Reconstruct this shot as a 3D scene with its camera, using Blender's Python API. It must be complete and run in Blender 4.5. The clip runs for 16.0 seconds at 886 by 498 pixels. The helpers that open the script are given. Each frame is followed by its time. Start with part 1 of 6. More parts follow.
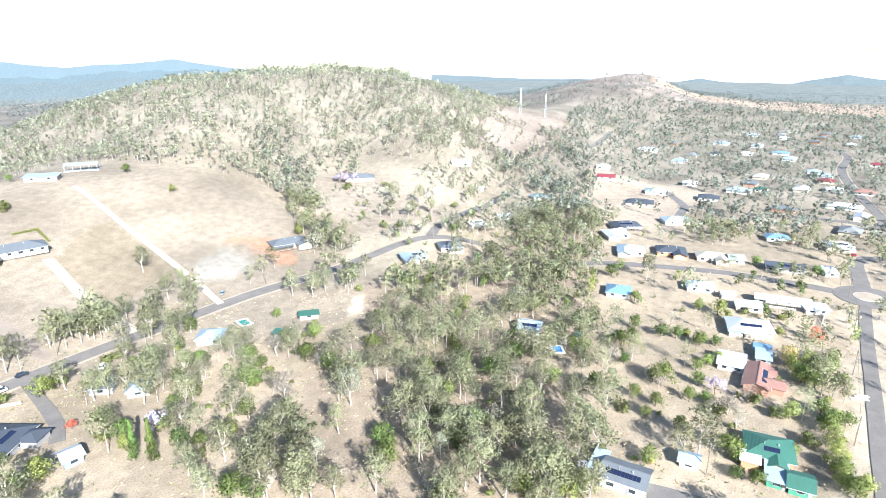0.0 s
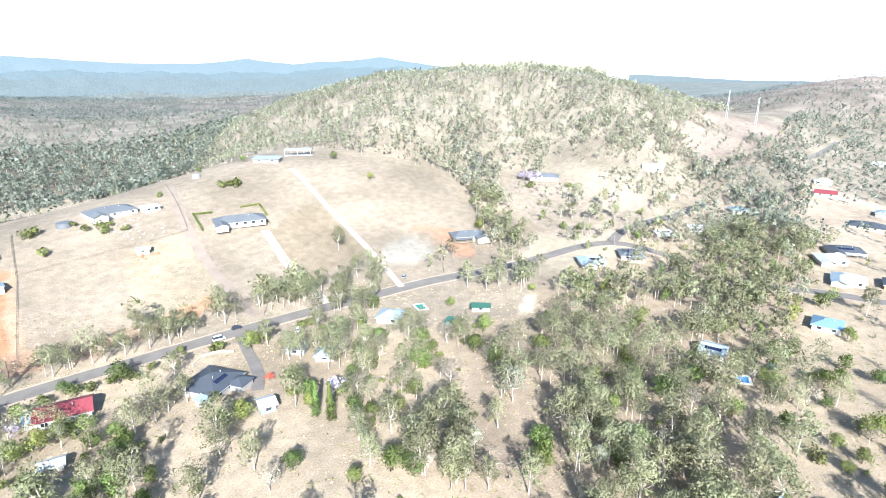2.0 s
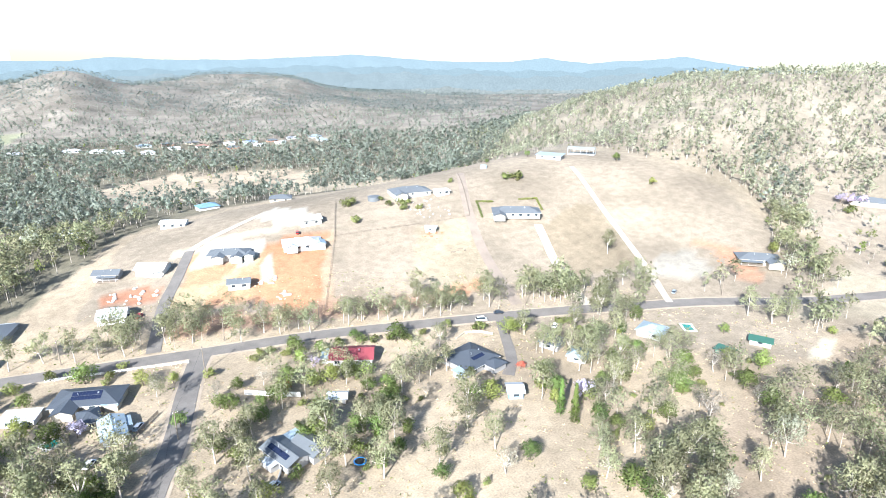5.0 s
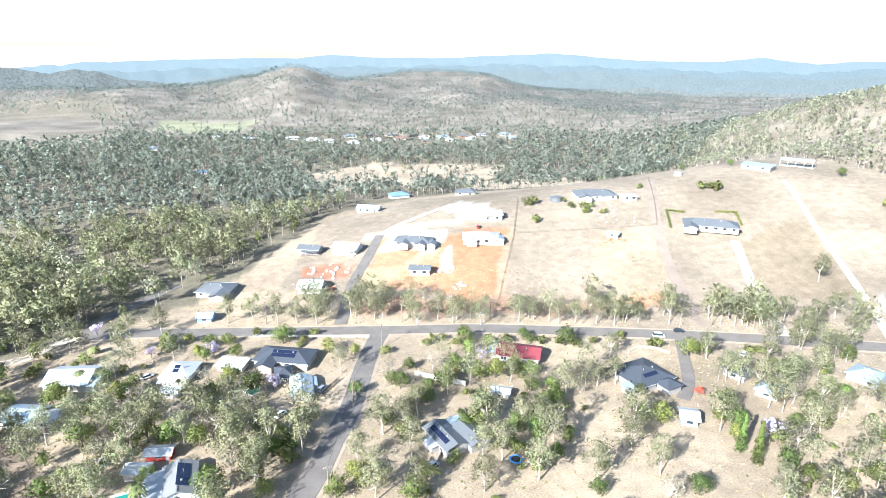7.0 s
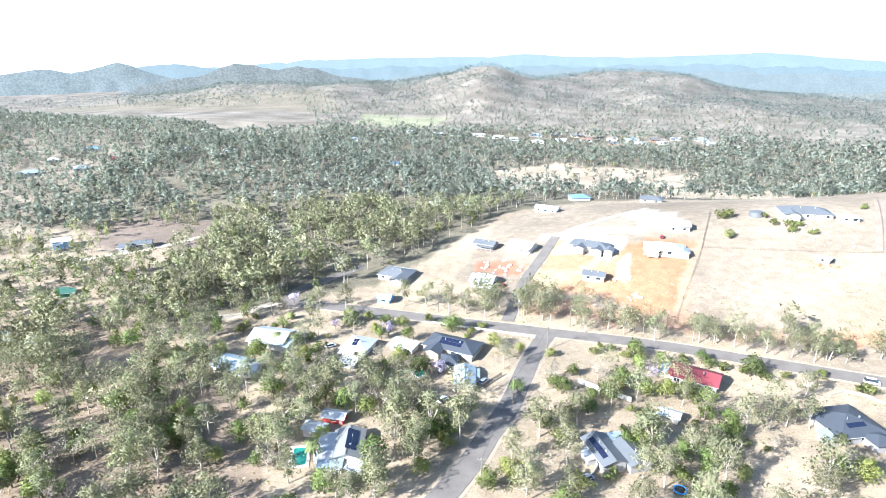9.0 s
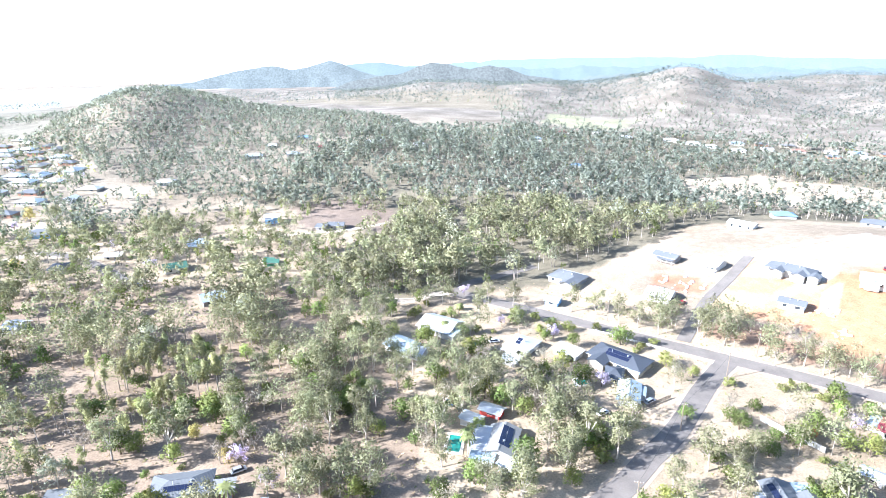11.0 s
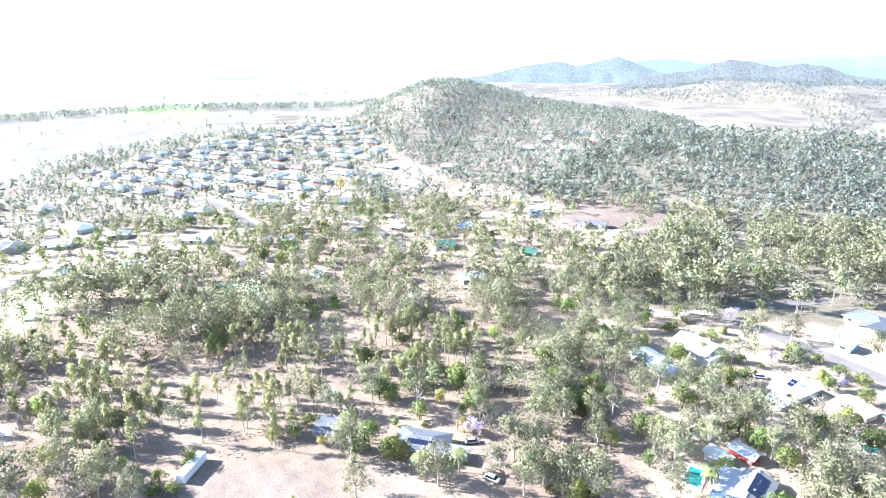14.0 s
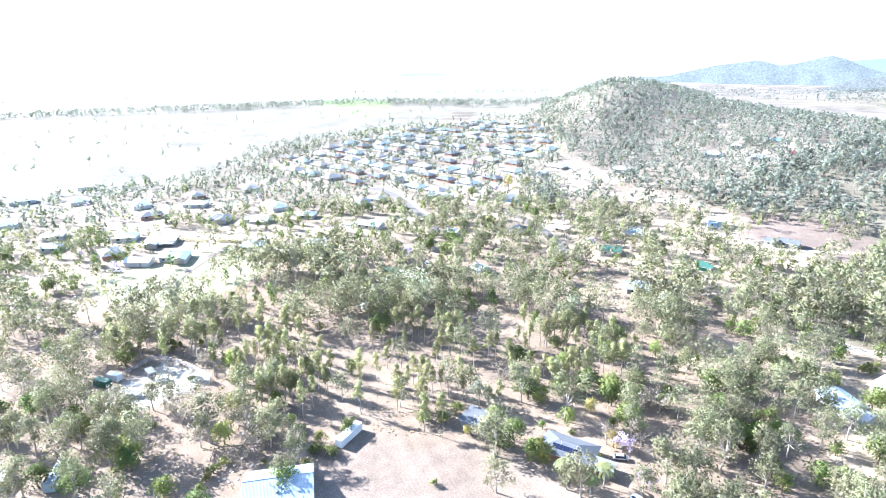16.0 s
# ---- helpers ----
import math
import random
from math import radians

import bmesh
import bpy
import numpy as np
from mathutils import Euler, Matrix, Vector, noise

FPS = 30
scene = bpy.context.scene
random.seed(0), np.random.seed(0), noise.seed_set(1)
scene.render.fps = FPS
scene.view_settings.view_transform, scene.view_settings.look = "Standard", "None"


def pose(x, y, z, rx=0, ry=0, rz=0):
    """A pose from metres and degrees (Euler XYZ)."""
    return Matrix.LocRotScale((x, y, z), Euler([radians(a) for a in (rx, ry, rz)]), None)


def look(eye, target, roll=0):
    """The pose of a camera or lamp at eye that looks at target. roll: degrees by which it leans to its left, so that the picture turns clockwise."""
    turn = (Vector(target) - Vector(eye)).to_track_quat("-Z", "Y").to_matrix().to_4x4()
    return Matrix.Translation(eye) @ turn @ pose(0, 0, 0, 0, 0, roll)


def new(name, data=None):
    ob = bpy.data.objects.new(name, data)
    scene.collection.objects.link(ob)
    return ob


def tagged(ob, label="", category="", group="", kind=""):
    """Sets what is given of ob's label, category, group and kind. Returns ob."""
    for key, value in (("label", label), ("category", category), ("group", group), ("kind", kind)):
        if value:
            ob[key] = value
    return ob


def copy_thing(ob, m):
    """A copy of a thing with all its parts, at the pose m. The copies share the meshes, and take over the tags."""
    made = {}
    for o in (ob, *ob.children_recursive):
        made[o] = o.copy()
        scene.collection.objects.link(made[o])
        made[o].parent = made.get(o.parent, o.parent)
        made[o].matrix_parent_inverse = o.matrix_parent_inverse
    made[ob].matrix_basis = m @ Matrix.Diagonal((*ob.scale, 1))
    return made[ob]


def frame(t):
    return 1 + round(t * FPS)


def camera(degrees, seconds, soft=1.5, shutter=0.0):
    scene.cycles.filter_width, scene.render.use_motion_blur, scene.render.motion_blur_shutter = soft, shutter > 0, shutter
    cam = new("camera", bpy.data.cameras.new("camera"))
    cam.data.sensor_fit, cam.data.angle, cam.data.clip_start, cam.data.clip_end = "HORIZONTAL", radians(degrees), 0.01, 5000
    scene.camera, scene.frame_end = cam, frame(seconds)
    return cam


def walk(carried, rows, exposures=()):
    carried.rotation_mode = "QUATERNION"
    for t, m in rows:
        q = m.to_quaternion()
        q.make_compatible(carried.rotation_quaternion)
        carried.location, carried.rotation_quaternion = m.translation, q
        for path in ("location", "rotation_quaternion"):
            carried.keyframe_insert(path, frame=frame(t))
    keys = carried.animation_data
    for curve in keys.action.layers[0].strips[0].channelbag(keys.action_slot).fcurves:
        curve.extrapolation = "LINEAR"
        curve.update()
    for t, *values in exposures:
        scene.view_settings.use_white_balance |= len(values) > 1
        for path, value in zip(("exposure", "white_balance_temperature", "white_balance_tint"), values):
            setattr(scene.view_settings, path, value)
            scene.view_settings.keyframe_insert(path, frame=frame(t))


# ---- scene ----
import collections

# ---- camera: it hovers on one spot, 115 m up, and swings slowly to its left ----
cam = camera(73.2, 16.0, soft=0.8)


def turned(t, bearing, tilt, roll):
    """Row of the walk: bearing in degrees left of +y, tilt upwards, roll."""
    a, b = radians(bearing), radians(tilt)
    way = Vector((-math.sin(a) * math.cos(b), math.cos(a) * math.cos(b), math.sin(b)))
    eye = Vector((0, 0, 115))
    return t, look(eye, eye + way, roll)


EXPOSURE = 1.77   # the picture is overexposed throughout
walk(cam, [
    turned(0, -71.04, -18.16, -0.13),
    turned(0.5, -66.56, -18.18, -0.12),
    turned(1, -62.14, -18.21, -0.11),
    turned(1.5, -57.75, -18.24, -0.07),
    turned(2, -53.30, -18.26, -0.03),
    turned(2.5, -48.85, -18.27, 0.00),
    turned(3, -44.41, -18.28, 0.01),
    turned(3.5, -39.95, -18.29, -0.01),
    turned(4, -35.52, -18.31, -0.04),
    turned(6.5, -13.28, -18.40, 0.11),
    turned(7, -8.84, -18.44, 0.08),
    turned(7.5, -4.40, -18.46, 0.04),
    turned(8, 0.00, -18.49, 0.02),
    turned(8.5, 4.33, -18.51, 0.01),
    turned(9, 8.67, -18.53, 0.02),
    turned(11.5, 30.37, -18.63, 0.08),
    turned(12, 34.65, -18.70, 0.08),
    turned(12.5, 38.74, -18.76, 0.06),
    turned(13, 43.09, -18.83, 0.03),
    turned(13.5, 47.43, -18.90, 0.00),
    turned(14, 51.77, -18.96, -0.03),
    turned(14.5, 56.13, -19.01, -0.07),
    turned(15, 60.56, -19.05, -0.11),
    turned(15.5, 64.95, -19.08, -0.15),
    turned(16, 68.12, -19.10, -0.21),
], [(0, EXPOSURE + 0.02, 5750, 7), (6.5, EXPOSURE + 0.07, 5800, 7), (9, EXPOSURE + 0.22, 5700, 8), (12, EXPOSURE + 0.60, 5600, 13), (16, EXPOSURE + 0.72, 5450, 13)])

# ---- daylight: low sun behind and left of the first view ----
SUN_BEARING, SUN_HEIGHT = 133.0, 29.0
sky_world = bpy.data.worlds.new("daylight")
scene.world = sky_world
sky_world.use_nodes = True
wn = sky_world.node_tree.nodes
sky = wn.new("ShaderNodeTexSky")
sky.sky_type = "NISHITA"
sky.sun_disc = False
sky.sun_elevation = radians(SUN_HEIGHT)
sky.sun_rotation = radians(-SUN_BEARING)
sky.dust_density = 0.6
wn["Background"].inputs["Strength"].default_value = 0.08
sky_world.node_tree.links.new(sky.outputs[0], wn["Background"].inputs["Color"])
sun_data = bpy.data.lights.new("sun", "SUN")
sun_data.energy, sun_data.angle, sun_data.color = 5.0, radians(0.6), (1.0, 0.96, 0.90)
sun_ob = new("sun", sun_data)
_s, _h = radians(SUN_BEARING), radians(SUN_HEIGHT)
sun_from = Vector((-math.sin(_s) * math.cos(_h), math.cos(_s) * math.cos(_h), math.sin(_h)))
sun_ob.matrix_world = look(sun_from * 500, (0, 0, 0))


# ---- materials ----
def nodes_of(name):
    m = bpy.data.materials.new(name)
    m.use_nodes = True
    return m, m.node_tree.nodes, m.node_tree.links


def grain(name, colour, scale=1.0, rough=0.8, metal=0.0, spread=0.25, bump=0.15, random_share=0.0, ribs=0.0):
    """A surface with coarse and fine variation; ribs: spacing of a sheet-metal profile in metres."""
    m, n, k = nodes_of(name)
    b = n["Principled BSDF"]
    b.inputs["Roughness"].default_value, b.inputs["Metallic"].default_value = rough, metal
    co = n.new("ShaderNodeTexCoord")
    big, fine = n.new("ShaderNodeTexNoise"), n.new("ShaderNodeTexNoise")
    big.inputs["Scale"].default_value, fine.inputs["Scale"].default_value = 0.35 * scale, 5.0 * scale
    big.inputs["Detail"].default_value, fine.inputs["Detail"].default_value = 4, 3
    for q in (big, fine):
        k.new(co.outputs["Object"], q.inputs["Vector"])
    mix = n.new("ShaderNodeMath")
    mix.operation = "MULTIPLY_ADD"
    k.new(big.outputs["Fac"], mix.inputs[0])
    mix.inputs[1].default_value = 0.6
    half = n.new("ShaderNodeMath")
    half.operation = "MULTIPLY"
    half.inputs[1].default_value = 0.4
    k.new(fine.outputs["Fac"], half.inputs[0])
    k.new(half.outputs[0], mix.inputs[2])
    ramp = n.new("ShaderNodeValToRGB")
    ramp.color_ramp.elements[0].position, ramp.color_ramp.elements[1].position = 0.32, 0.68
    ramp.color_ramp.elements[0].color = (*[c * (1 - spread) for c in colour], 1)
    ramp.color_ramp.elements[1].color = (*[min(1, c * (1 + spread)) for c in colour], 1)
    k.new(mix.outputs[0], ramp.inputs["Fac"])
    out = ramp.outputs["Color"]
    if random_share:
        info, hsv, rng = n.new("ShaderNodeObjectInfo"), n.new("ShaderNodeHueSaturation"), n.new("ShaderNodeMapRange")
        rng.inputs["To Min"].default_value, rng.inputs["To Max"].default_value = 1 - random_share, 1 + random_share
        k.new(info.outputs["Random"], rng.inputs["Value"])
        k.new(rng.outputs[0], hsv.inputs["Value"])
        k.new(out, hsv.inputs["Color"])
        out = hsv.outputs["Color"]
    k.new(out, b.inputs["Base Color"])
    bp = n.new("ShaderNodeBump")
    bp.inputs["Strength"].default_value, bp.inputs["Distance"].default_value = bump, 0.05
    if ribs:
        wave = n.new("ShaderNodeTexWave")
        wave.inputs["Scale"].default_value = 0.314 / ribs
        k.new(co.outputs["Object"], wave.inputs["Vector"])
        k.new(wave.outputs["Fac"], bp.inputs["Height"])
    else:
        k.new(fine.outputs["Fac"], bp.inputs["Height"])
    k.new(bp.outputs[0], b.inputs["Normal"])
    return m


def leaf(name, colour, spread=0.15, hue=0.02, through_light=0.66, vary=0.32):
    """Foliage: varies from tree to tree (tint or object) and from clump to clump."""
    m, n, k = nodes_of(name)
    b = n["Principled BSDF"]
    b.inputs["Roughness"].default_value = 0.6
    b.inputs["Specular IOR Level"].default_value = 0.12
    att, info, geo = n.new("ShaderNodeAttribute"), n.new("ShaderNodeObjectInfo"), n.new("ShaderNodeNewGeometry")
    att.attribute_name = "tint"
    add = n.new("ShaderNodeMath")
    add.operation = "ADD"
    k.new(att.outputs["Fac"], add.inputs[0])
    k.new(info.outputs["Random"], add.inputs[1])
    fr = n.new("ShaderNodeMath")
    fr.operation = "FRACT"
    k.new(add.outputs[0], fr.inputs[0])
    hsv = n.new("ShaderNodeHueSaturation")
    hsv.inputs["Color"].default_value = (*colour, 1)
    r1, r2, r3 = (n.new("ShaderNodeMapRange") for _ in range(3))
    r1.inputs["To Min"].default_value, r1.inputs["To Max"].default_value = 0.5 - hue, 0.5 + hue
    k.new(fr.outputs[0], r1.inputs["Value"])
    k.new(r1.outputs[0], hsv.inputs["Hue"])
    r2.inputs["To Min"].default_value, r2.inputs["To Max"].default_value = 1 - spread, 1 + spread
    k.new(geo.outputs["Random Per Island"], r2.inputs["Value"])
    r3.inputs["To Min"].default_value, r3.inputs["To Max"].default_value = 0.98 - vary, 0.98 + vary
    tw = n.new("ShaderNodeMath")
    tw.operation = "MULTIPLY"
    tw.inputs[1].default_value = 7.31
    k.new(fr.outputs[0], tw.inputs[0])
    f2 = n.new("ShaderNodeMath")
    f2.operation = "FRACT"
    k.new(tw.outputs[0], f2.inputs[0])
    k.new(f2.outputs[0], r3.inputs["Value"])
    mul = n.new("ShaderNodeMath")
    mul.operation = "MULTIPLY"
    k.new(r2.outputs[0], mul.inputs[0])
    k.new(r3.outputs[0], mul.inputs[1])
    k.new(mul.outputs[0], hsv.inputs["Value"])
    k.new(hsv.outputs[0], b.inputs["Base Color"])
    tr, mx = n.new("ShaderNodeBsdfTranslucent"), n.new("ShaderNodeAddShader")
    thin = n.new("ShaderNodeMix")
    thin.data_type, thin.blend_type = "RGBA", "MULTIPLY"
    thin.inputs["Factor"].default_value = 1.0
    k.new(hsv.outputs[0], thin.inputs[6])
    thin.inputs[7].default_value = (through_light, through_light, through_light * 0.8, 1)
    k.new(thin.outputs[2], tr.inputs["Color"])
    k.new(b.outputs[0], mx.inputs[0])
    k.new(tr.outputs[0], mx.inputs[1])
    k.new(mx.outputs[0], n["Material Output"].inputs["Surface"])
    return m


LEAF = {
    "gum": leaf("gum_leaves", (0.170, 0.170, 0.098), through_light=0.45),
    "slim": leaf("young_gum_leaves", (0.196, 0.194, 0.094), through_light=0.55),
    "round": leaf("dense_green_leaves", (0.104, 0.132, 0.040), through_light=0.45),
    "bright": leaf("bright_green_leaves", (0.165, 0.187, 0.058)),
    "bush": leaf("shrub_leaves", (0.128, 0.140, 0.050), through_light=0.5),
    # far copies: bluer and greyer, the haze put into the leaf colour
    "far": leaf("gum_leaves_in_haze", (0.134, 0.146, 0.120), 0.15, through_light=0.65, vary=0.36),
    "far_round": leaf("round_leaves_in_haze", (0.100, 0.122, 0.080), 0.15, through_light=0.6, vary=0.30),
    "distant": leaf("leaves_in_deep_haze", (0.098, 0.112, 0.104), 0.10, through_light=0.6, vary=0.30),
    # sparse hill foliage, its colour lightened further for front light and haze
    "dry": leaf("dry_hazed_hill_gum_leaves", (0.200, 0.200, 0.146), 0.15, through_light=0.8, vary=0.30),
    "conifer": leaf("conifer_needles", (0.105, 0.150, 0.040), through_light=0.4),
    "jacaranda": leaf("jacaranda_blossom", (0.40, 0.35, 0.46)),
    "bare": leaf("dry_twigs", (0.215, 0.19, 0.155)),
    "palm": leaf("palm_fronds", (0.15, 0.17, 0.07)),
    "flame": leaf("red_blossom", (0.34, 0.07, 0.06)),
    "gold": leaf("yellow_leaves", (0.30, 0.255, 0.10)),
    "grey": leaf("silver_leaves", (0.235, 0.238, 0.180)),
}
BARK = grain("pale_bark", (0.40, 0.35, 0.30), 2.0, 0.9, spread=0.35)
BARK_DARK = grain("dark_bark", (0.14, 0.105, 0.08), 2.0, 0.9, spread=0.3)
ASPHALT = grain("asphalt", (0.150, 0.132, 0.117), 0.5, 0.9, spread=0.22, bump=0.05)
GRAVEL = grain("pale_gravel", (0.44, 0.37, 0.29), 0.5, 0.95, spread=0.15)
VERGE = grain("dirt_verge", (0.32, 0.255, 0.19), 0.5, 0.95, spread=0.2)
DIRT = grain("dirt_track", (0.24, 0.19, 0.15), 0.4, 0.95, spread=0.2)
CONCRETE = grain("concrete", (0.55, 0.52, 0.47), 0.6, 0.85, spread=0.1)
PAINT_WHITE = grain("white_line_paint", (0.75, 0.75, 0.72), 1, 0.7, spread=0.08)
GLASS_DARK = grain("window_glass", (0.03, 0.04, 0.05), 1, 0.08, spread=0.1, bump=0.0)
PANEL = grain("solar_cells", (0.015, 0.02, 0.045), 1, 0.15, spread=0.2, bump=0.0)
TIMBER = grain("weathered_timber", (0.20, 0.16, 0.125), 3, 0.9)
STEEL = grain("galvanised_steel", (0.55, 0.56, 0.57), 1, 0.45, 0.6, 0.12)
POOL = grain("pool_water", (0.03, 0.22, 0.18), 0.6, 0.08, spread=0.12, bump=0.02)
POOL_BLUE = grain("blue_tarpaulin", (0.03, 0.20, 0.52), 0.6, 0.5, spread=0.15)
RUBBER = grain("tyre_rubber", (0.03, 0.03, 0.03), 4, 0.85)
ROOF = {
    "char": (0.055, 0.062, 0.075), "slate": (0.12, 0.128, 0.137), "white": (0.43, 0.44, 0.45), "tin": (0.27, 0.325, 0.365),
    "blue": (0.14, 0.23, 0.32), "green": (0.04, 0.115, 0.082), "red": (0.20, 0.040, 0.048), "cream": (0.40, 0.35, 0.27),
    "terracotta": (0.25, 0.135, 0.105), "grey": (0.20, 0.20, 0.195)}
ROOF_LOOK = {"char": "charcoal", "slate": "slate-grey", "white": "white", "tin": "pale blue-grey", "blue": "blue", "green": "green", "red": "red",
             "cream": "cream", "terracotta": "terracotta", "grey": "grey"}
ROOF_MAT = {k: grain("roof_" + k, c, 0.5, 0.62 if k != "terracotta" else 0.8, 0.0, 0.12, 0.35, 0.06, ribs=0.35) for k, c in ROOF.items()}
WALL = {"white": (0.50, 0.485, 0.455), "cream": (0.42, 0.365, 0.285), "grey": (0.26, 0.25, 0.245), "brick": (0.34, 0.19, 0.13), "orange": (0.45, 0.24, 0.13),
        "blue": (0.20, 0.36, 0.55), "red": (0.42, 0.05, 0.04), "green": (0.06, 0.22, 0.14), "tin": (0.45, 0.50, 0.53)}
WALL_MAT = {k: grain("wall_" + k, c, 0.8, 0.8, 0.0, 0.1, 0.1, 0.08) for k, c in WALL.items()}
# ---- terrain: smooth hills on a plain; az in degrees to the left of +y, d in metres from the origin ----
def spot(az, d):
    return -d * math.sin(radians(az)), d * math.cos(radians(az))


HILLS = []


def hill(az, d, height, across, along, turn=0.0):
    """One smooth hill at a bearing and a distance; across and along are its half widths, turn swings it (degrees)."""
    HILLS.append((*spot(az, d), height, across, along, radians(az + turn)))


hill(-42, 520, 20, 80, 80)            # the spur with the paddocks
hill(-33, 440, 21, 75, 75)
hill(-19, 385, 13, 75, 65)
hill(-6, 360, 8, 60, 60)
hill(-53, 420, 8, 60, 60)


RIDGES = []


def ridge(d, front, back, tops):
    """A long hill: at distance d its crest follows tops (bearing, level); front and back are the half widths of its two slopes."""
    az, z = np.array(sorted(tops), float).T
    fine = np.arange(az[0] - 4, az[-1] + 4, 0.25)
    level = np.interp(fine, az, z + 110.0 * 0.85 * min(1, max(0, (d - 1300) / 3300)), 0, 0)
    bell = np.exp(-0.5 * (np.arange(-12, 13) * 0.25 / 0.8) ** 2)
    RIDGES.append((d, front, back, fine, np.convolve(level, bell / bell.sum(), "same")))


# the wooded hill with the bare shoulder that carries two masts
ridge(780, 150, 190, [(-90, 0), (-84.5, 20), (-82.4, 37), (-78.3, 43), (-76.1, 48), (-74.5, 57), (-71.9, 71), (-69.3, 79), (-66.7, 90), (-63.6, 88), (-60.5, 93), (-57, 88), (-54.4, 90), (-51, 86), (-47.8, 86), (-44.9, 76), (-39.8, 58), (-34.6, 34), (-29.3, 12), (-24, 0)])
# hill beyond the eastern town
ridge(1500, 240, 280, [(-112, 0), (-98.6, 4), (-96, 12), (-93.3, 20), (-91, 44), (-89, 64), (-86.6, 58), (-83.7, 50), (-80.2, 27), (-78.7, 15), (-74, -6)])
# the two ranges across the valley, with spurs running towards it
ridge(1750, 260, 240, [(-12, -13), (-8, -8), (-3.7, 22), (-1.1, 42), (2, 54), (5.6, 62), (9.1, 42), (11.1, 18), (13.6, 4), (18, -13)])
ridge(2120, 300, 300, [(-30, -23), (-25.5, -20), (-21.1, -10), (-18.1, 0), (-15.5, 17), (-13.5, 46), (-10.4, 51), (-7.8, 57), (-5.2, 50), (-3.1, 22), (1, -23)])
ridge(1480, 120, 160, [(-25, -5), (-21, 2), (-17, 16), (-13, 4), (-9.5, 22), (-6, 4), (-2.5, 12), (1.5, 2), (4.5, 18), (8.5, 4), (11, -5)])
ridge(1200, 90, 120, [(-38, 0), (-33, 6), (-28, 1), (-22, 9), (-16, 1), (-8, 8), (-2, 1), (4, 0)])
# wooded foothills beyond the western fields
ridge(1620, 190, 260, [(7, -9), (10, 4), (13, 14), (16, 24), (18.5, 33), (20.5, 24), (23, 34), (25.5, 26), (28, 28), (31, 12), (35, 0), (39, -9)])
# the knoll beside the western town and the long shoulder that falls away from it
ridge(980, 170, 170, [(14, 0), (22, 4), (28, 9), (34.5, 13), (39, 14), (43.3, 23), (46.3, 35), (48.3, 46), (50.7, 53), (53.1, 53), (55.5, 41), (57.5, 23), (59.4, 8), (62.5, 0)])
hill(36, 720, 9, 120, 150)
hill(27, 600, 8, 110, 120)


def height(x, y):
    """Ground level; works on numbers and on arrays."""
    x, y = np.asarray(x, float), np.asarray(y, float)
    r = np.hypot(x, y)
    az = np.degrees(np.arctan2(-x, y))
    # the valley behind the spur lies a little lower
    z = -14.0 * np.clip((r - 470) / 160, 0, 1) * np.exp(-((az + 12) / 26) ** 4)
    # the far country lies lower
    z = z - 110.0 * np.clip((r - 1300) / 3300, 0, 1) * (0.85 + 0.15 * np.clip((az - 26) / 16, 0, 1) - 0.17 * np.clip((-66 - az) / 10, 0, 1))
    for cx, cy, h, a, b, turn in HILLS:
        dx, dy = x - cx, y - cy
        u = dx * math.cos(turn) + dy * math.sin(turn)
        v = -dx * math.sin(turn) + dy * math.cos(turn)
        z = z + h * np.exp(-0.5 * ((u / a) ** 2 + (v / b) ** 2))
    for d, front, back, at, top in RIDGES:
        # the crest wanders a little nearer and farther
        away = r - d - 0.04 * d * np.sin(az * 0.3 + d)
        z = z + np.interp(az, at, top, 0, 0) * np.exp(-0.5 * (away / np.where(away < 0, front, back)) ** 2)
    # gullies and knobs on the high ground
    rough = np.sin(x * 0.021 + 1.3 * np.sin(y * 0.013)) * np.sin(y * 0.019 + 1.1 * np.sin(x * 0.017))
    z = z + np.clip(z - 14, 0, 40) * 0.085 * rough
    gully = np.sin(x * 0.0095 + 2 * np.sin(y * 0.0061)) * np.sin(y * 0.0115 + 1.6 * np.sin(x * 0.0083))
    z = z + np.clip(z - 4, 0, 60) * 0.22 * gully * np.clip((r - 1200) / 300, 0, 1)
    # the near ground is level
    return z * np.clip((r - 215) / 60, 0, 1)


# ---- helpers for parts ----
def part(name, bm, material, parent, label=""):
    """Links a bmesh as one mesh object under a thing or a part."""
    me = bpy.data.meshes.new(name)
    bm.to_mesh(me)
    bm.free()
    return link_part(name, me, material, parent, label)


def link_part(name, me, material, parent, label=""):
    if material and not me.materials:
        me.materials.append(material)
    ob = new(name, me)
    ob.parent = parent
    return tagged(ob, label) if label else ob


def thing(name, m, label, category, group=""):
    ob = new(name)
    ob.matrix_world = m
    ob.empty_display_size = 0.5
    return tagged(ob, label, category, group)


def add_box(bm, cx, cy, z0, sx, sy, sz, bevel=0.0):
    out = bmesh.ops.create_cube(bm, size=1.0, matrix=Matrix.LocRotScale((cx, cy, z0 + sz / 2), None, (sx, sy, sz)))
    if bevel:
        edges = list({e for v in out["verts"] for e in v.link_edges})
        bmesh.ops.bevel(bm, geom=edges, offset=bevel, segments=1, affect="EDGES")
    return bm


def boxmesh(cx, cy, z0, sx, sy, sz, bevel=0.0):
    return add_box(bmesh.new(), cx, cy, z0, sx, sy, sz, bevel)


def add_tube(bm, a, b, ra, rb, n=6):
    a, b = Vector(a), Vector(b)
    q = (b - a).to_track_quat("Z", "Y").to_matrix().to_4x4()
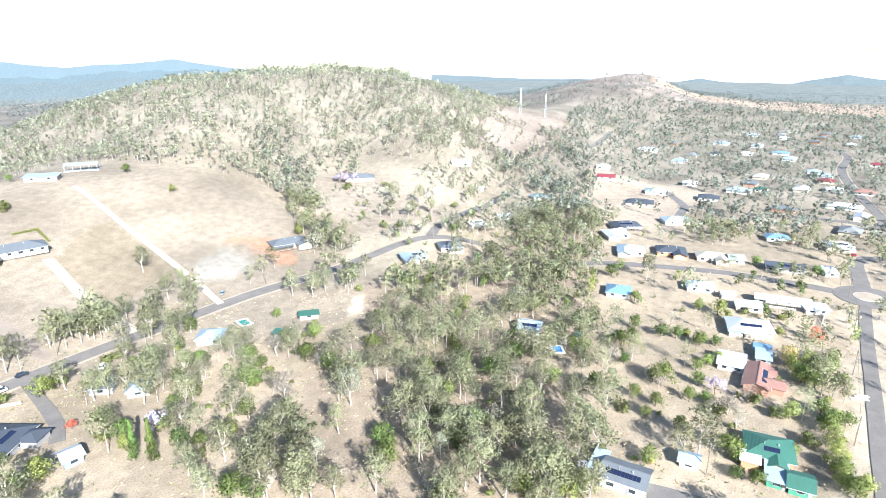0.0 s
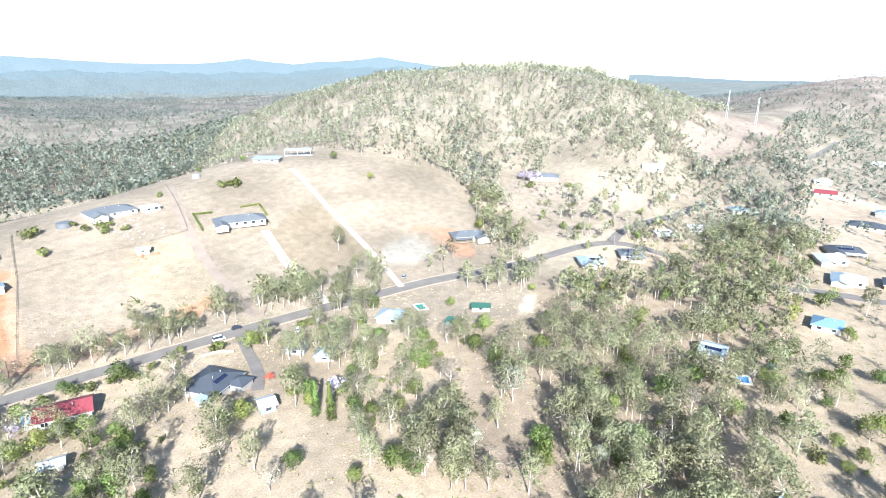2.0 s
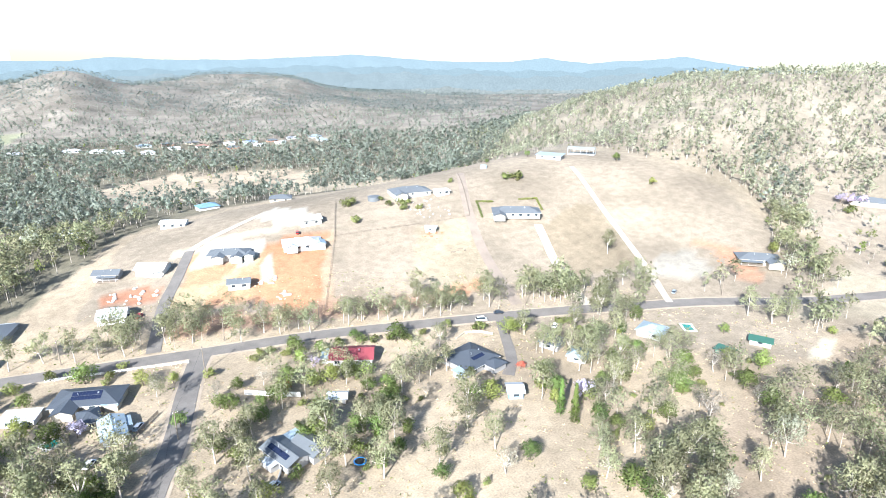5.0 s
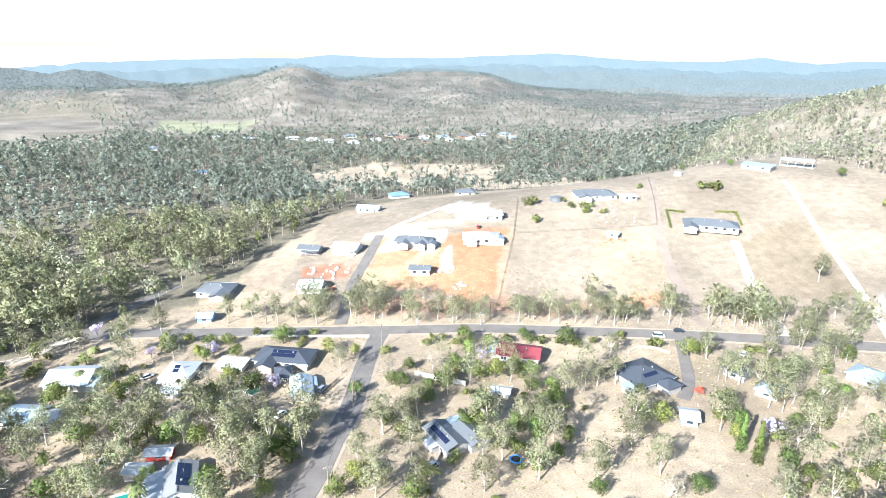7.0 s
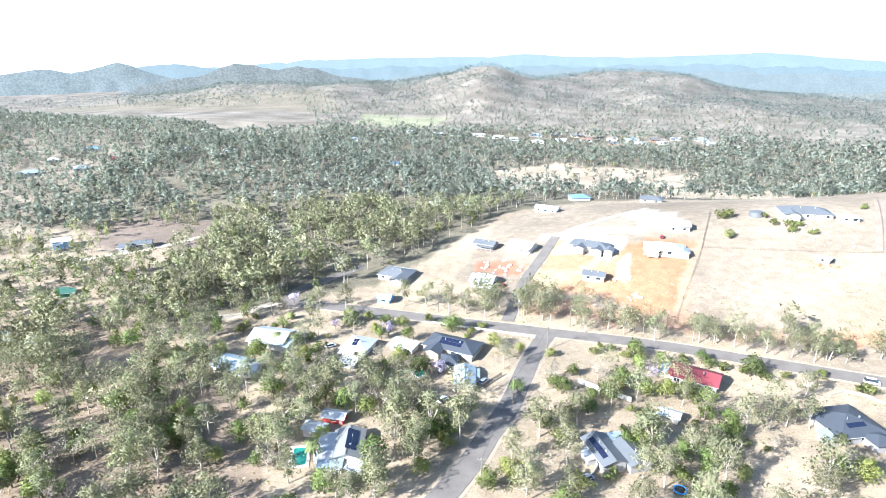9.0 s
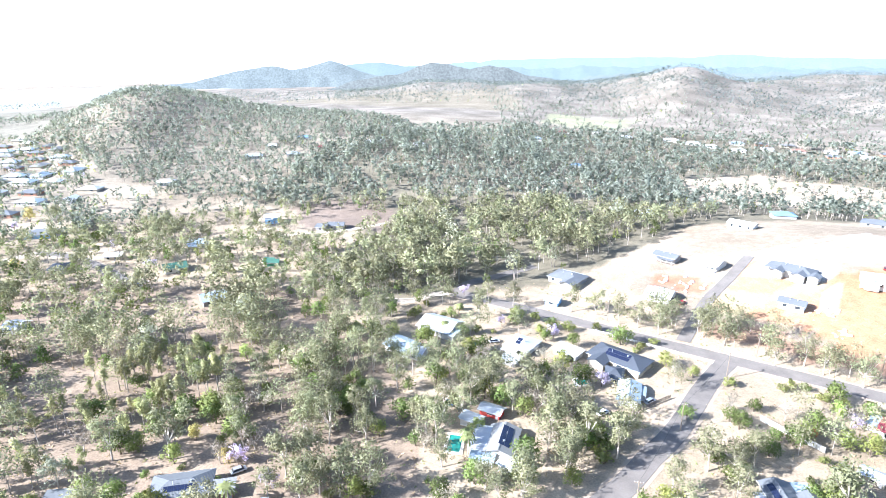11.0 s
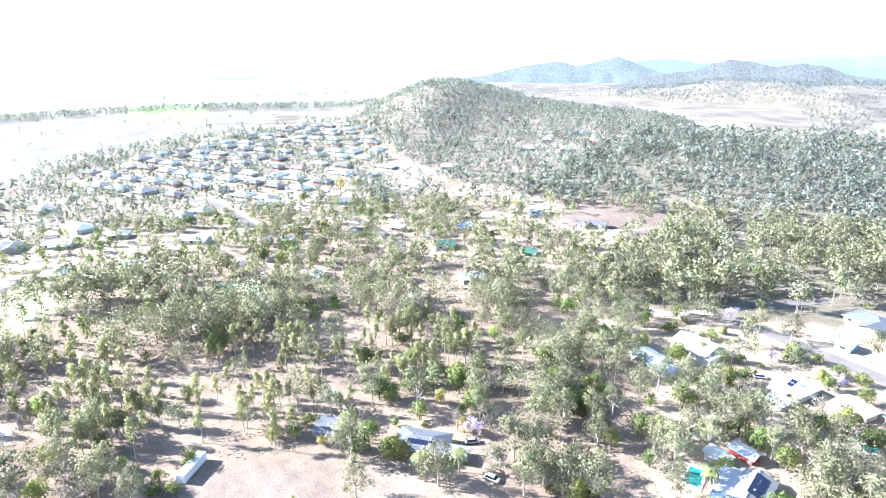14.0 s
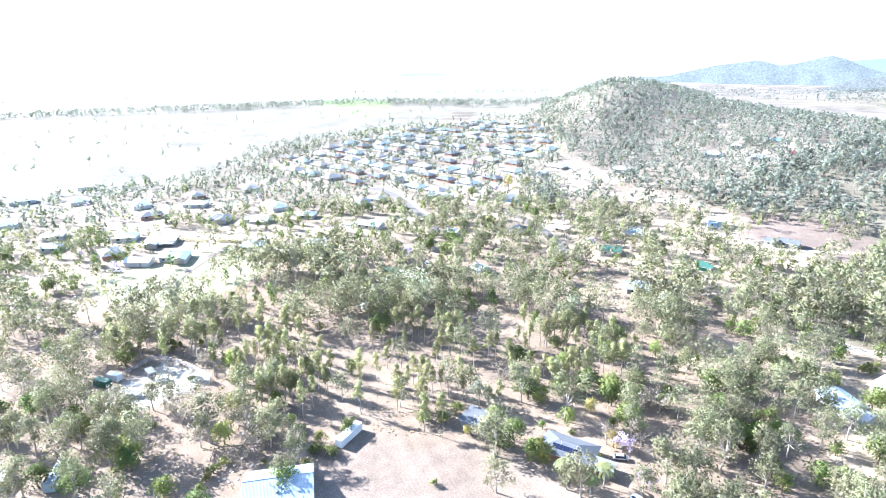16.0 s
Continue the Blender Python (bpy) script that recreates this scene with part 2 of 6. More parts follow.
    bmesh.ops.create_cone(bm, cap_ends=True, segments=n, radius1=ra, radius2=rb, depth=(b - a).length, matrix=Matrix.Translation((a + b) / 2) @ q)
    return bm


def raw_mesh(name, verts, faces, material=None):
    me = bpy.data.meshes.new(name)
    me.from_pydata(verts, [], faces)
    if material:
        me.materials.append(material)
    return me


def tri_mesh(name, tris, mats=(), index=None, tint=None, normals=None):
    """A mesh of loose triangles from an array of n x 3 x 3 numbers."""
    n = len(tris)
    me = bpy.data.meshes.new(name)
    me.vertices.add(3 * n)
    me.vertices.foreach_set("co", np.ascontiguousarray(tris, dtype=np.float32).ravel())
    me.loops.add(3 * n)
    me.loops.foreach_set("vertex_index", np.arange(3 * n, dtype=np.int32))
    me.polygons.add(n)
    me.polygons.foreach_set("loop_start", np.arange(0, 3 * n, 3, dtype=np.int32))
    for m in mats:
        me.materials.append(m)
    if index is not None:
        me.polygons.foreach_set("material_index", np.asarray(index, dtype=np.int32))
    if normals is not None:
        att = me.attributes.new("custom_normal", "FLOAT_VECTOR", "POINT")
        att.data.foreach_set("vector", (np.asarray(normals, dtype=np.float32) if np.ndim(normals) == 3 else np.repeat(np.asarray(normals, dtype=np.float32), 3, axis=0)).ravel())
    if tint is not None:
        att = me.attributes.new("tint", "FLOAT", "POINT")
        att.data.foreach_set("value", np.repeat(np.asarray(tint, dtype=np.float32), 3))
    me.update()
    me.validate()
    return me


# ---- roads: smooth lines on the plan ----
def smooth_line(points, step=5.0):
    p = [np.array(q, float) for q in points]
    p = [2 * p[0] - p[1]] + p + [2 * p[-1] - p[-2]]
    out = []
    for a, b, c, d in zip(p, p[1:], p[2:], p[3:]):
        m = max(2, int(np.hypot(*(c - b)) / step))
        for i in range(m):
            t = i / m
            out.append(0.5 * (2 * b + (c - a) * t + (2 * a - 5 * b + 4 * c - d) * t * t + (3 * b - a - 3 * c + d) * t ** 3))
    out.append(p[-2])
    return np.array(out)


ROADS = [
    ("main_road", 7.0, ASPHALT, [(-116, 247), (-88, 246), (-46, 241), (10, 234), (52, 229), (96, 219), (131, 210), (165, 200), (192, 190), (232, 175), (271, 157), (297, 148), (325, 138), (341, 126), (346, 109), (343, 86)]),
    ("side_road", 7.5, ASPHALT, [(10, 234), (7, 226), (2, 207), (-4, 177), (-10, 159), (-14, 145), (-22, 126), (-34, 100), (-46, 70)]),
    ("branch_road", 6.5, ASPHALT, [(341, 126), (364, 128), (390, 123), (422, 114), (473, 102)]),
    ("branch_road_far", 6.0, ASPHALT, [(680, 64), (713, 57), (780, 52), (847, 50)]),
    ("driveway", 4.5, ASPHALT, [(133, 208), (125, 190), (118, 175), (110, 165)]),
    ("lane_gravel", 5.0, GRAVEL, [(-116, 247), (-124, 240), (-129, 230), (-141, 226)]),
    ("lane_north", 6.0, ASPHALT, [(-100, 246), (-114, 251), (-113, 263), (-107, 272), (-90, 300)]),
    ("dirt_track", 5.5, DIRT, [(203, 378), (182, 331), (171, 303), (159, 266), (147, 215)]),
    ("white_drive", 3.4, GRAVEL, [(275, 341), (256, 288), (245, 255), (230, 218), (212, 184)]),
    ("house_drive", 5.0, GRAVEL, [(205, 282), (199, 266), (189, 241), (176, 200)]),
    ("estate_road", 5.5, ASPHALT, [(-8, 242), (-5, 263), (-1, 285), (7, 311), (15, 339)]),
    ("estate_lane", 4.5, GRAVEL, [(15, 339), (26, 350), (41, 361), (66, 381)]),
    ("street_north", 7.5, ASPHALT, [(326, 40), (336, 16), (340, -12), (341, -45), (336, -75), (325, -109)]),
    ("street_up", 8.0, ASPHALT, [(325, -109), (350, -113), (386, -121), (396, -138), (410, -170)]),
    ("street_south", 5.0, ASPHALT, [(325, -109), (300, -102), (263, -93), (226, -84.6), (196, -77.5), (167, -71), (120, -60)]),
    ("yard_apron", 13.0, ASPHALT, [(143.5, -9), (143, -17), (142, -26), (141, -34)]),
    ("cul_de_sac", 6.5, ASPHALT, [(542, -19), (496, -31), (470, -28), (440, -22)]),
    ("cul_de_sac_arm", 6.0, ASPHALT, [(494, -31), (489, -60)]),
    ("far_street", 8.0, ASPHALT, [(923, -182), (861, -212), (804, -219), (707, -190), (610, -175), (480, -162), (482, -138), (486, -110)]),
    ("town_street", 7.0, ASPHALT, [(-476, 120), (-469, 131), (-448, 136), (-426, 137), (-389, 136), (-370, 140)]),
    ("town_road", 7.0, GRAVEL, [(-427, -55), (-401, -20), (-378, 14), (-370, 45), (-377, 89), (-381, 110), (-369, 140), (-361, 194)]),
    ("town_rise", 6.5, ASPHALT, [(-361, 194), (-338, 199), (-310, 195), (-287, 190), (-262, 188)]),
    ("farm_track", 4.0, DIRT, [(-300, -34), (-315, -22), (-339, -9), (-352, 0), (-372, 18)]),
    ("yard_lane", 4.5, GRAVEL, [(-256, 279), (-239, 293), (-222, 308), (-205, 332)]),
]
ROAD_LINES = [(smooth_line(q, 6.0), w) for _, w, _, q in ROADS]


# ---- ground: one sheet out to the horizon ----
def inside(poly, x, y):
    """Even-odd test of points against a polygon of the plan."""
    x, y = np.asarray(x, float), np.asarray(y, float)
    hit = np.zeros(x.shape, bool)
    for (ax, ay), (bx, by) in zip(poly, poly[1:] + poly[:1]):
        if ay != by:
            hit ^= ((ay > y) != (by > y)) & (x < (bx - ax) * (y - ay) / (by - ay) + ax)
    return hit


def polar(*pairs):
    return [spot(a, d) for a, d in pairs]


SOILS = [   # colour and outline of each kind of bare ground or grass
    ((0.238, 0.183, 0.134), polar((24, 60), (113, 60), (113, 350), (60, 350), (42, 290), (30, 200))),
    ((0.165, 0.145, 0.105), polar((-30, 540), (-22, 490), (-12, 470), (-4, 440), (3, 405), (6, 360), (10, 320), (16, 285), (26, 265), (36, 265), (40, 300), (34, 360), (34, 420), (46, 470), (40, 560), (36, 640), (30, 780), (20, 930), (5, 1000), (-35, 1000))),
    ((0.275, 0.215, 0.155), [(111, 90), (140, 100), (180, 118), (210, 110), (249, 129), (283, 125), (313, 92), (358, 79), (419, 80), (501, 63), (448, 18), (374, 22), (303, 20), (263, 9), (211, 30), (150, 10), (110, 40)]),
    ((0.40, 0.355, 0.27), [(195, 168), (255, 165), (266, 140), (232, 116), (205, 138)]),
    ((0.245, 0.20, 0.15), polar((-60, 250), (-48, 240), (-20, 250), (0, 262), (8, 290), (2, 400), (-10, 440), (-22, 450), (-35, 490), (-42, 500), (-50, 450), (-60, 390), (-66, 320))),
    ((0.31, 0.26, 0.19), [(344, 176), (376, 230), (470, 215), (470, 150), (375, 135), (300, 120), (250, 150)]),
    ((0.24, 0.188, 0.14), [(89, 309), (134, 308), (108, 251), (87, 247), (70, 257)]),
    ((0.36, 0.205, 0.12), [(11, 322), (21, 336), (52, 331), (48, 306), (38, 268), (20, 269), (5, 284)]),
    ((0.36, 0.275, 0.17), [(2, 277), (3, 294), (19, 297), (43, 310), (46, 305), (23, 287), (13, 270)]),
    ((0.34, 0.178, 0.10), [(53, 326), (88, 321), (67, 252), (51, 254), (37, 271)]),
    ((0.40, 0.365, 0.31), [(24, 336), (53, 334), (52, 324), (43, 308), (35, 308), (14, 317)]),
    ((0.40, 0.365, 0.31), [(41, 289), (46, 305), (51, 308), (51, 291), (48, 285)]),
    ((0.34, 0.245, 0.165), [(88, 322), (91, 320), (67, 249), (62, 246)]),
    ((0.255, 0.207, 0.155), [(91, 315), (135, 306), (112, 253), (95, 252), (72, 258)]),
    ((0.29, 0.236, 0.165), [(135, 306), (171, 306), (153, 250), (141, 242), (114, 253)]),
    ((0.37, 0.215, 0.13), [(118, 243), (144, 245), (140, 236), (116, 237)]),
    ((0.40, 0.365, 0.31), [(58, 372), (71, 390), (90, 368), (86, 336), (73, 345)]),
    ((0.44, 0.37, 0.27), [(8, 341), (16, 344), (44, 350), (71, 348), (71, 339), (44, 340), (18, 335), (8, 334)]),
    ((0.215, 0.172, 0.12), [(202, 278), (244, 297), (253, 277), (229, 220), (195, 225), (189, 238)]),
    ((0.34, 0.20, 0.13), [(275, 224), (290, 209), (279, 180), (264, 183), (273, 204)]),
    ((0.285, 0.185, 0.125), [(-4, 262), (40, 262), (70, 251), (67, 239), (40, 243), (0, 251)]),
    ((0.28, 0.19, 0.13), [(78, 244), (116, 244), (116, 232), (80, 235)]),
    ((0.30, 0.15, 0.095), [(-33, 308), (-1, 303), (-4, 285), (-15, 289), (-30, 297)]),
    ((0.235, 0.185, 0.142), [(-141, 15), (-149, 33), (-140, 62), (-117, 84), (-104, 80), (-120, 30), (-125, 5)]),
    ((0.38, 0.355, 0.30), [(-209, -45), (-228, -25), (-206, -9), (-195, -29)]),
    ((0.34, 0.32, 0.18), [(-336, -60), (-343, -26), (-324, -6), (-289, -33), (-313, -60)]),
    ((0.185, 0.145, 0.116), [(-290, 335), (-252, 380), (-212, 360), (-200, 319), (-250, 302)]),
    ((0.29, 0.22, 0.16), [(-169, 183), (-158, 200), (-141, 186), (-140, 165), (-150, 161)]),
    ((0.20, 0.184, 0.145), polar((58, 980), (66, 960), (76, 830), (84, 720), (92, 560), (112, 520), (112, 1600), (58, 1600))),
    # western plain beyond 1500 m: pale grey, the haze painted into the ground
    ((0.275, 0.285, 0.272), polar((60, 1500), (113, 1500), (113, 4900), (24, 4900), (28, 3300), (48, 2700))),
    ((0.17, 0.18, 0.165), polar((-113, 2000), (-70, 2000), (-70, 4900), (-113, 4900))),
    ((0.22, 0.28, 0.13), polar((73, 990), (79.4, 1034), (79.2, 1350), (72.8, 1290))),
    ((0.27, 0.265, 0.17), polar((10, 1000), (17, 1010), (16, 1150), (8, 1130))),
    ((0.20, 0.174, 0.132), polar((18, 1150), (30, 1200), (42, 1500), (40, 1650), (20, 1450))),
    ((0.36, 0.29, 0.21), polar((-6, 535), (3, 530), (5, 640), (-2, 720), (-15, 700), (-13, 600))),
    ((0.38, 0.31, 0.22), polar((-22, 545), (-12, 515), (-10, 590), (-22, 650))),
    ((0.36, 0.27, 0.20), polar((-90, 1500), (-110, 1300), (-110, 1800), (-90, 1900))),
    ((0.255, 0.205, 0.165), polar((-74, 590), (-78, 570), (-83, 650), (-83, 800), (-75, 800))),
    ((0.30, 0.245, 0.185), polar((-59, 515), (-64, 505), (-71, 475), (-74, 450), (-70, 380), (-64, 365), (-58.5, 430))),
    ((0.36, 0.295, 0.22), [(310, -96), (226, -77), (165, -62), (120, -50), (120, -72), (165, -82), (226, -95), (305, -113)]),
    ((0.28, 0.25, 0.205), polar((-46.8, 333), (-49.9, 343), (-52.9, 330), (-52.2, 313), (-47.7, 309))),
    ((0.28, 0.27, 0.165), polar((101.1, 332), (94.3, 332), (92.6, 357), (88.2, 356), (85.2, 320), (93.5, 268), (100.5, 309))),
    *[((0.13, 0.098, 0.075), polar((69.5, d), (65.2, d + 10), (65.2, d + 24), (69.5, d + 13))) for d in (905, 945, 985, 1030)],
    ((0.35, 0.28, 0.21), polar((-84, 430), (-93, 420), (-96, 560), (-85, 600))),
]


def soil(x, y):
    """Base colour of the ground: tan earth, with the outlined fields laid over it in order."""
    x, y = np.asarray(x, float), np.asarray(y, float)
    r = np.hypot(x, y)
    wob = np.sin(x * 0.045 + 2 * np.sin(y * 0.031)) * np.sin(y * 0.052 + 1.7 * np.sin(x * 0.027))
    near = np.array((0.316, 0.252, 0.179)) * (1 + 0.10 * wob)[..., None]
    high = np.array((0.234, 0.200, 0.154)) * (1 + 0.18 * wob)[..., None]
    far = np.clip((r - 350) / 250, 0, 1)[..., None]
    col = near * (1 - far) + high * far
    wooded = (np.clip((height(x, y) - 6) / 14, 0, 1) * np.clip((r - 1050) / 200, 0, 1))[..., None]
    col = col * (1 - wooded) + np.array((0.215, 0.178, 0.150)) * (1 + 0.3 * wob)[..., None] * wooded
    az = np.degrees(np.arctan2(-x, y))
    valley = (np.clip((r - 950) / 150, 0, 1) * (az > -62) * (az < 47))[..., None]
    col = col * (1 - valley) + np.array((0.20, 0.175, 0.145)) * (1 + 0.3 * wob)[..., None] * valley
    jx, jy = x + 3 * wob, y + 3 * np.sin(x * 0.11) * np.sin(y * 0.09)
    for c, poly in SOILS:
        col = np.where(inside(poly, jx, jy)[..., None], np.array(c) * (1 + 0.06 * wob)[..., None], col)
    return col


def build_ground():
    az = np.concatenate([np.arange(-115, 115.01, 0.52), np.arange(120, 245, 5.0)])
    rr = [12.0, 45.0]
    while rr[-1] < 4950:
        rr.append(rr[-1] * (1.0215 if rr[-1] < 1500 else 1.035))
    rr = np.array(rr)
    a, r = np.meshgrid(np.radians(az), rr, indexing="ij")
    x, y = -r * np.sin(a), r * np.cos(a)
    z = height(x, y)
    na, nr = a.shape
    verts = np.stack([x, y, z], -1).reshape(-1, 3)
    i, j = np.meshgrid(np.arange(na), np.arange(nr - 1), indexing="ij")
    i2 = (i + 1) % na
    quads = np.stack([i * nr + j, i2 * nr + j, i2 * nr + j + 1, i * nr + j + 1], -1).reshape(-1, 4)[:, ::-1]
    me = bpy.data.meshes.new("ground")
    n, q = len(verts), len(quads)
    me.vertices.add(n + 1)
    me.vertices.foreach_set("co", np.vstack([verts, [[0, 0, 0]]]).astype(np.float32).ravel())
    fan = np.stack([np.arange(na) * nr, np.full(na, n), ((np.arange(na) + 1) % na) * nr], -1)[:, ::-1]
    me.loops.add(4 * q + 3 * na)
    me.loops.foreach_set("vertex_index", np.concatenate([quads.ravel(), fan.ravel()]).astype(np.int32))
    me.polygons.add(q + na)
    me.polygons.foreach_set("loop_start", np.concatenate([np.arange(q) * 4, 4 * q + np.arange(na) * 3]).astype(np.int32))
    me.polygons.foreach_set("use_smooth", np.ones(q + na, bool))
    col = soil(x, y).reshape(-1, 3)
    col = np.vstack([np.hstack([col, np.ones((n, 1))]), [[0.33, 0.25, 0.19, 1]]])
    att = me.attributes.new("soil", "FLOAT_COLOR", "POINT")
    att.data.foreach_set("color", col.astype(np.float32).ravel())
    me.update()
    me.validate()
    m, nd, k = nodes_of("earth_and_dry_grass")
    b = nd["Principled BSDF"]
    b.inputs["Roughness"].default_value = 0.95
    b.inputs["Specular IOR Level"].default_value = 0.1
    at, co = nd.new("ShaderNodeAttribute"), nd.new("ShaderNodeTexCoord")
    at.attribute_name = "soil"
    val = None
    for scale, low, top, detail in ((0.02, 0.80, 1.20, 5), (0.22, 0.84, 1.16, 6), (1.6, 0.78, 1.22, 5)):
        t, rg = nd.new("ShaderNodeTexNoise"), nd.new("ShaderNodeMapRange")
        t.inputs["Scale"].default_value, t.inputs["Detail"].default_value = scale, detail
        k.new(co.outputs["Object"], t.inputs["Vector"])
        rg.inputs["From Min"].default_value, rg.inputs["From Max"].default_value = 0.3, 0.7
        rg.inputs["To Min"].default_value, rg.inputs["To Max"].default_value = low, top
        k.new(t.outputs["Fac"], rg.inputs["Value"])
        if val is None:
            val = rg.outputs[0]
        else:
            mu = nd.new("ShaderNodeMath")
            mu.operation = "MULTIPLY"
            k.new(val, mu.inputs[0])
            k.new(rg.outputs[0], mu.inputs[1])
            val = mu.outputs[0]
    hsv = nd.new("ShaderNodeHueSaturation")
    k.new(at.outputs["Color"], hsv.inputs["Color"])
    k.new(val, hsv.inputs["Value"])
    k.new(hsv.outputs[0], b.inputs["Base Color"])
    bt, bp = nd.new("ShaderNodeTexNoise"), nd.new("ShaderNodeBump")
    bt.inputs["Scale"].default_value, bt.inputs["Detail"].default_value = 0.8, 6
    k.new(co.outputs["Object"], bt.inputs["Vector"])
    k.new(bt.outputs["Fac"], bp.inputs["Height"])
    bp.inputs["Strength"].default_value, bp.inputs["Distance"].default_value = 0.25, 0.12
    k.new(bp.outputs[0], b.inputs["Normal"])
    me.materials.append(m)
    tagged(new("ground", me), "dry tan earth and straw-coloured grass over rolling hills", "ground", kind="structure")


build_ground()


def ribbon(name, line, width, lift, material, label, category="road", thick=0.12):
    """A road laid on the ground, with real edges."""
    d = np.gradient(line, axis=0)
    nrm = np.stack([-d[:, 1], d[:, 0]], -1) / np.hypot(d[:, 0], d[:, 1])[:, None]
    cols = np.linspace(-0.5, 0.5, 5)
    rag = 0.12 * np.sin(np.arange(len(line)) * 1.7) * np.sin(np.arange(len(line)) * 0.61)
    verts, faces = [], []
    for i, p in enumerate(line):
        for c in cols:
            w = width * c + (rag[i] * np.sign(c) if abs(c) == 0.5 else 0)
            q = p + nrm[i] * w
            verts.append((q[0], q[1], float(height(*q)) + lift))
    nv = len(verts)
    for i in range(len(line)):
        for side in (0, 4):
            v = verts[i * 5 + side]
            verts.append((v[0], v[1], v[2] - thick))
    for i in range(len(line) - 1):
        for c in range(4):
            a = i * 5 + c
            faces.append((a, a + 1, a + 6, a + 5)[::-1])
        faces.append((i * 5, i * 5 + 5, nv + i * 2 + 2, nv + i * 2))
        faces.append((i * 5 + 9, i * 5 + 4, nv + i * 2 + 1, nv + i * 2 + 3))
    me = raw_mesh(name, verts, faces, material)
    return tagged(new(name, me), label, category, kind="structure")


for _i, (_n, _w, _m, _q) in enumerate(ROADS):
    _label = {"asphalt": "worn grey asphalt road with rough edges", "pale_gravel": "pale gravel drive", "dirt_track": "brown dirt track between paddocks"}[_m.name]
    ribbon(_n, ROAD_LINES[_i][0], _w, 0.16 + 0.012 * (_i % 5), _m, _label)
    if _m is ASPHALT and _w > 6.4:
        ribbon("verge", ROAD_LINES[_i][0], _w + 2.4, 0.07 + 0.006 * (_i % 5), VERGE, "pale dirt verge beside the road", "verge", 0.06)


# ---- houses: x, y, turn, length, depth, wall height, roof shape, roof colour, wall colour, solar panels ----
PLACES = []
PLACES.append((62, 203, -24, 16, 10.5, 3.0, 'gable', 'red', 'white', 0))
PLACES.append((102, 180, 18, 16, 15, 3, 'hip', 'char', 'grey', 1))
PLACES.append((105, 153, -23, 5, 6, 2.8, 'gable', 'white', 'blue', 0))
PLACES.append((24.8, 153.5, -68, 13, 7, 3.2, 'gable', 'slate', 'grey', 1))
PLACES.append((48, 177, -24, 6, 4, 2.4, 'gable', 'white', 'cream', 0))
PLACES.append((-28.5, 213.5, -17, 21, 11, 3, 'hip', 'char', 'cream', 2))
PLACES.append((-48, 211, -17, 10, 5.5, 2.6, 'flat', 'white', 'white', 0))
PLACES.append((-66, 208, -10, 10, 11, 2.8, 'hip', 'white', 'white', 2))
PLACES.append((-103, 209, -6, 15, 13, 3, 'gable', 'white', 'white', 0))
PLACES.append((-109, 186, -14, 11, 9, 2.8, 'gable', 'tin', 'white', 0))
PLACES.append((-101, 184, 1, 6, 7, 2.5, 'gable', 'white', 'white', 0))
PLACES.append((-28, 200.5, 8, 5.5, 8, 2.8, 'hip', 'char', 'grey', 0))
PLACES.append((-21, 190, -84, 12, 6.5, 2.8, 'gable', 'tin', 'white', 0))
PLACES.append((-60, 160, -4, 7, 4, 2.4, 'gable', 'white', 'red', 0))
PLACES.append((-50.8, 145, -80, 13, 8, 3, 'gable', 'grey', 'white', 2))
PLACES.append((-66, 195, -9, 6, 5, 2.5, 'flat', 'white', 'white', 0))
PLACES.append((-68, 286, -13, 16, 12, 3, 'hip', 'slate', 'grey', 0))
PLACES.append((-67, 256, -4, 6, 6, 2.5, 'gable', 'tin', 'blue', 0))
PLACES.append((-25, 329, -19, 12, 7, 3.2, 'gable', 'slate', 'grey', 0))
PLACES.append((-4, 323, -25, 14, 10, 3.2, 'gable', 'white', 'white', 0))
PLACES.append((-22, 280, -10, 11, 11, 2.8, 'gable', 'white', 'white', 0))
PLACES.append((33, 319, -19, 20, 10, 2.8, 'hip', 'slate', 'white', 0))
PLACES.append((32.5, 285, -13, 10, 6.5, 3, 'gable', 'slate', 'tin', 0))
PLACES.append((70.5, 313, -10, 20, 13, 2.8, 'hip', 'white', 'white', 0))
PLACES.append((82, 340, 1, 12, 9, 3.4, 'gable', 'white', 'white', 0))
PLACES.append((36, 456, 12, 14, 10, 3, 'hip', 'blue', 'white', 0))
PLACES.append((85, 435, -15, 15, 10, 2.8, 'hip', 'slate', 'cream', 0))
PLACES.append((11, 401, -20, 15, 8, 3, 'gable', 'white', 'white', 0))
PLACES.append((-52, 430, 3, 14, 12, 2.8, 'hip', 'white', 'white', 0))
PLACES.append((153, 354, -7, 25, 14, 2.9, 'hip', 'slate', 'white', 0))
PLACES.append((171, 343, -1, 9, 6, 2.6, 'flat', 'white', 'white', 0))
PLACES.append((199, 297, -28, 28, 13, 2.9, 'hip', 'slate', 'white', 0))
PLACES.append((275, 367, -55, 19, 9, 3, 'flat', 'tin', 'grey', 0))
PLACES.append((143, 301, -34, 6, 4, 2.4, 'flat', 'white', 'white', 0))
PLACES.append((289, 196, -39, 21, 11, 2.6, 'hip', 'slate', 'cream', 0))
PLACES.append((303, 122, -52, 14, 10, 2.8, 'hip', 'tin', 'white', 1))
PLACES.append((327, 108, -59, 13, 12, 2.8, 'hip', 'slate', 'cream', 0))
PLACES.append((378, 105, -53, 11, 8, 2.8, 'hip', 'white', 'white', 1))
PLACES.append((445, 227, -63, 24, 12, 3, 'hip', 'slate', 'white', 0))
PLACES.append((502, 155, -73, 16, 12, 3, 'gable', 'white', 'white', 0))
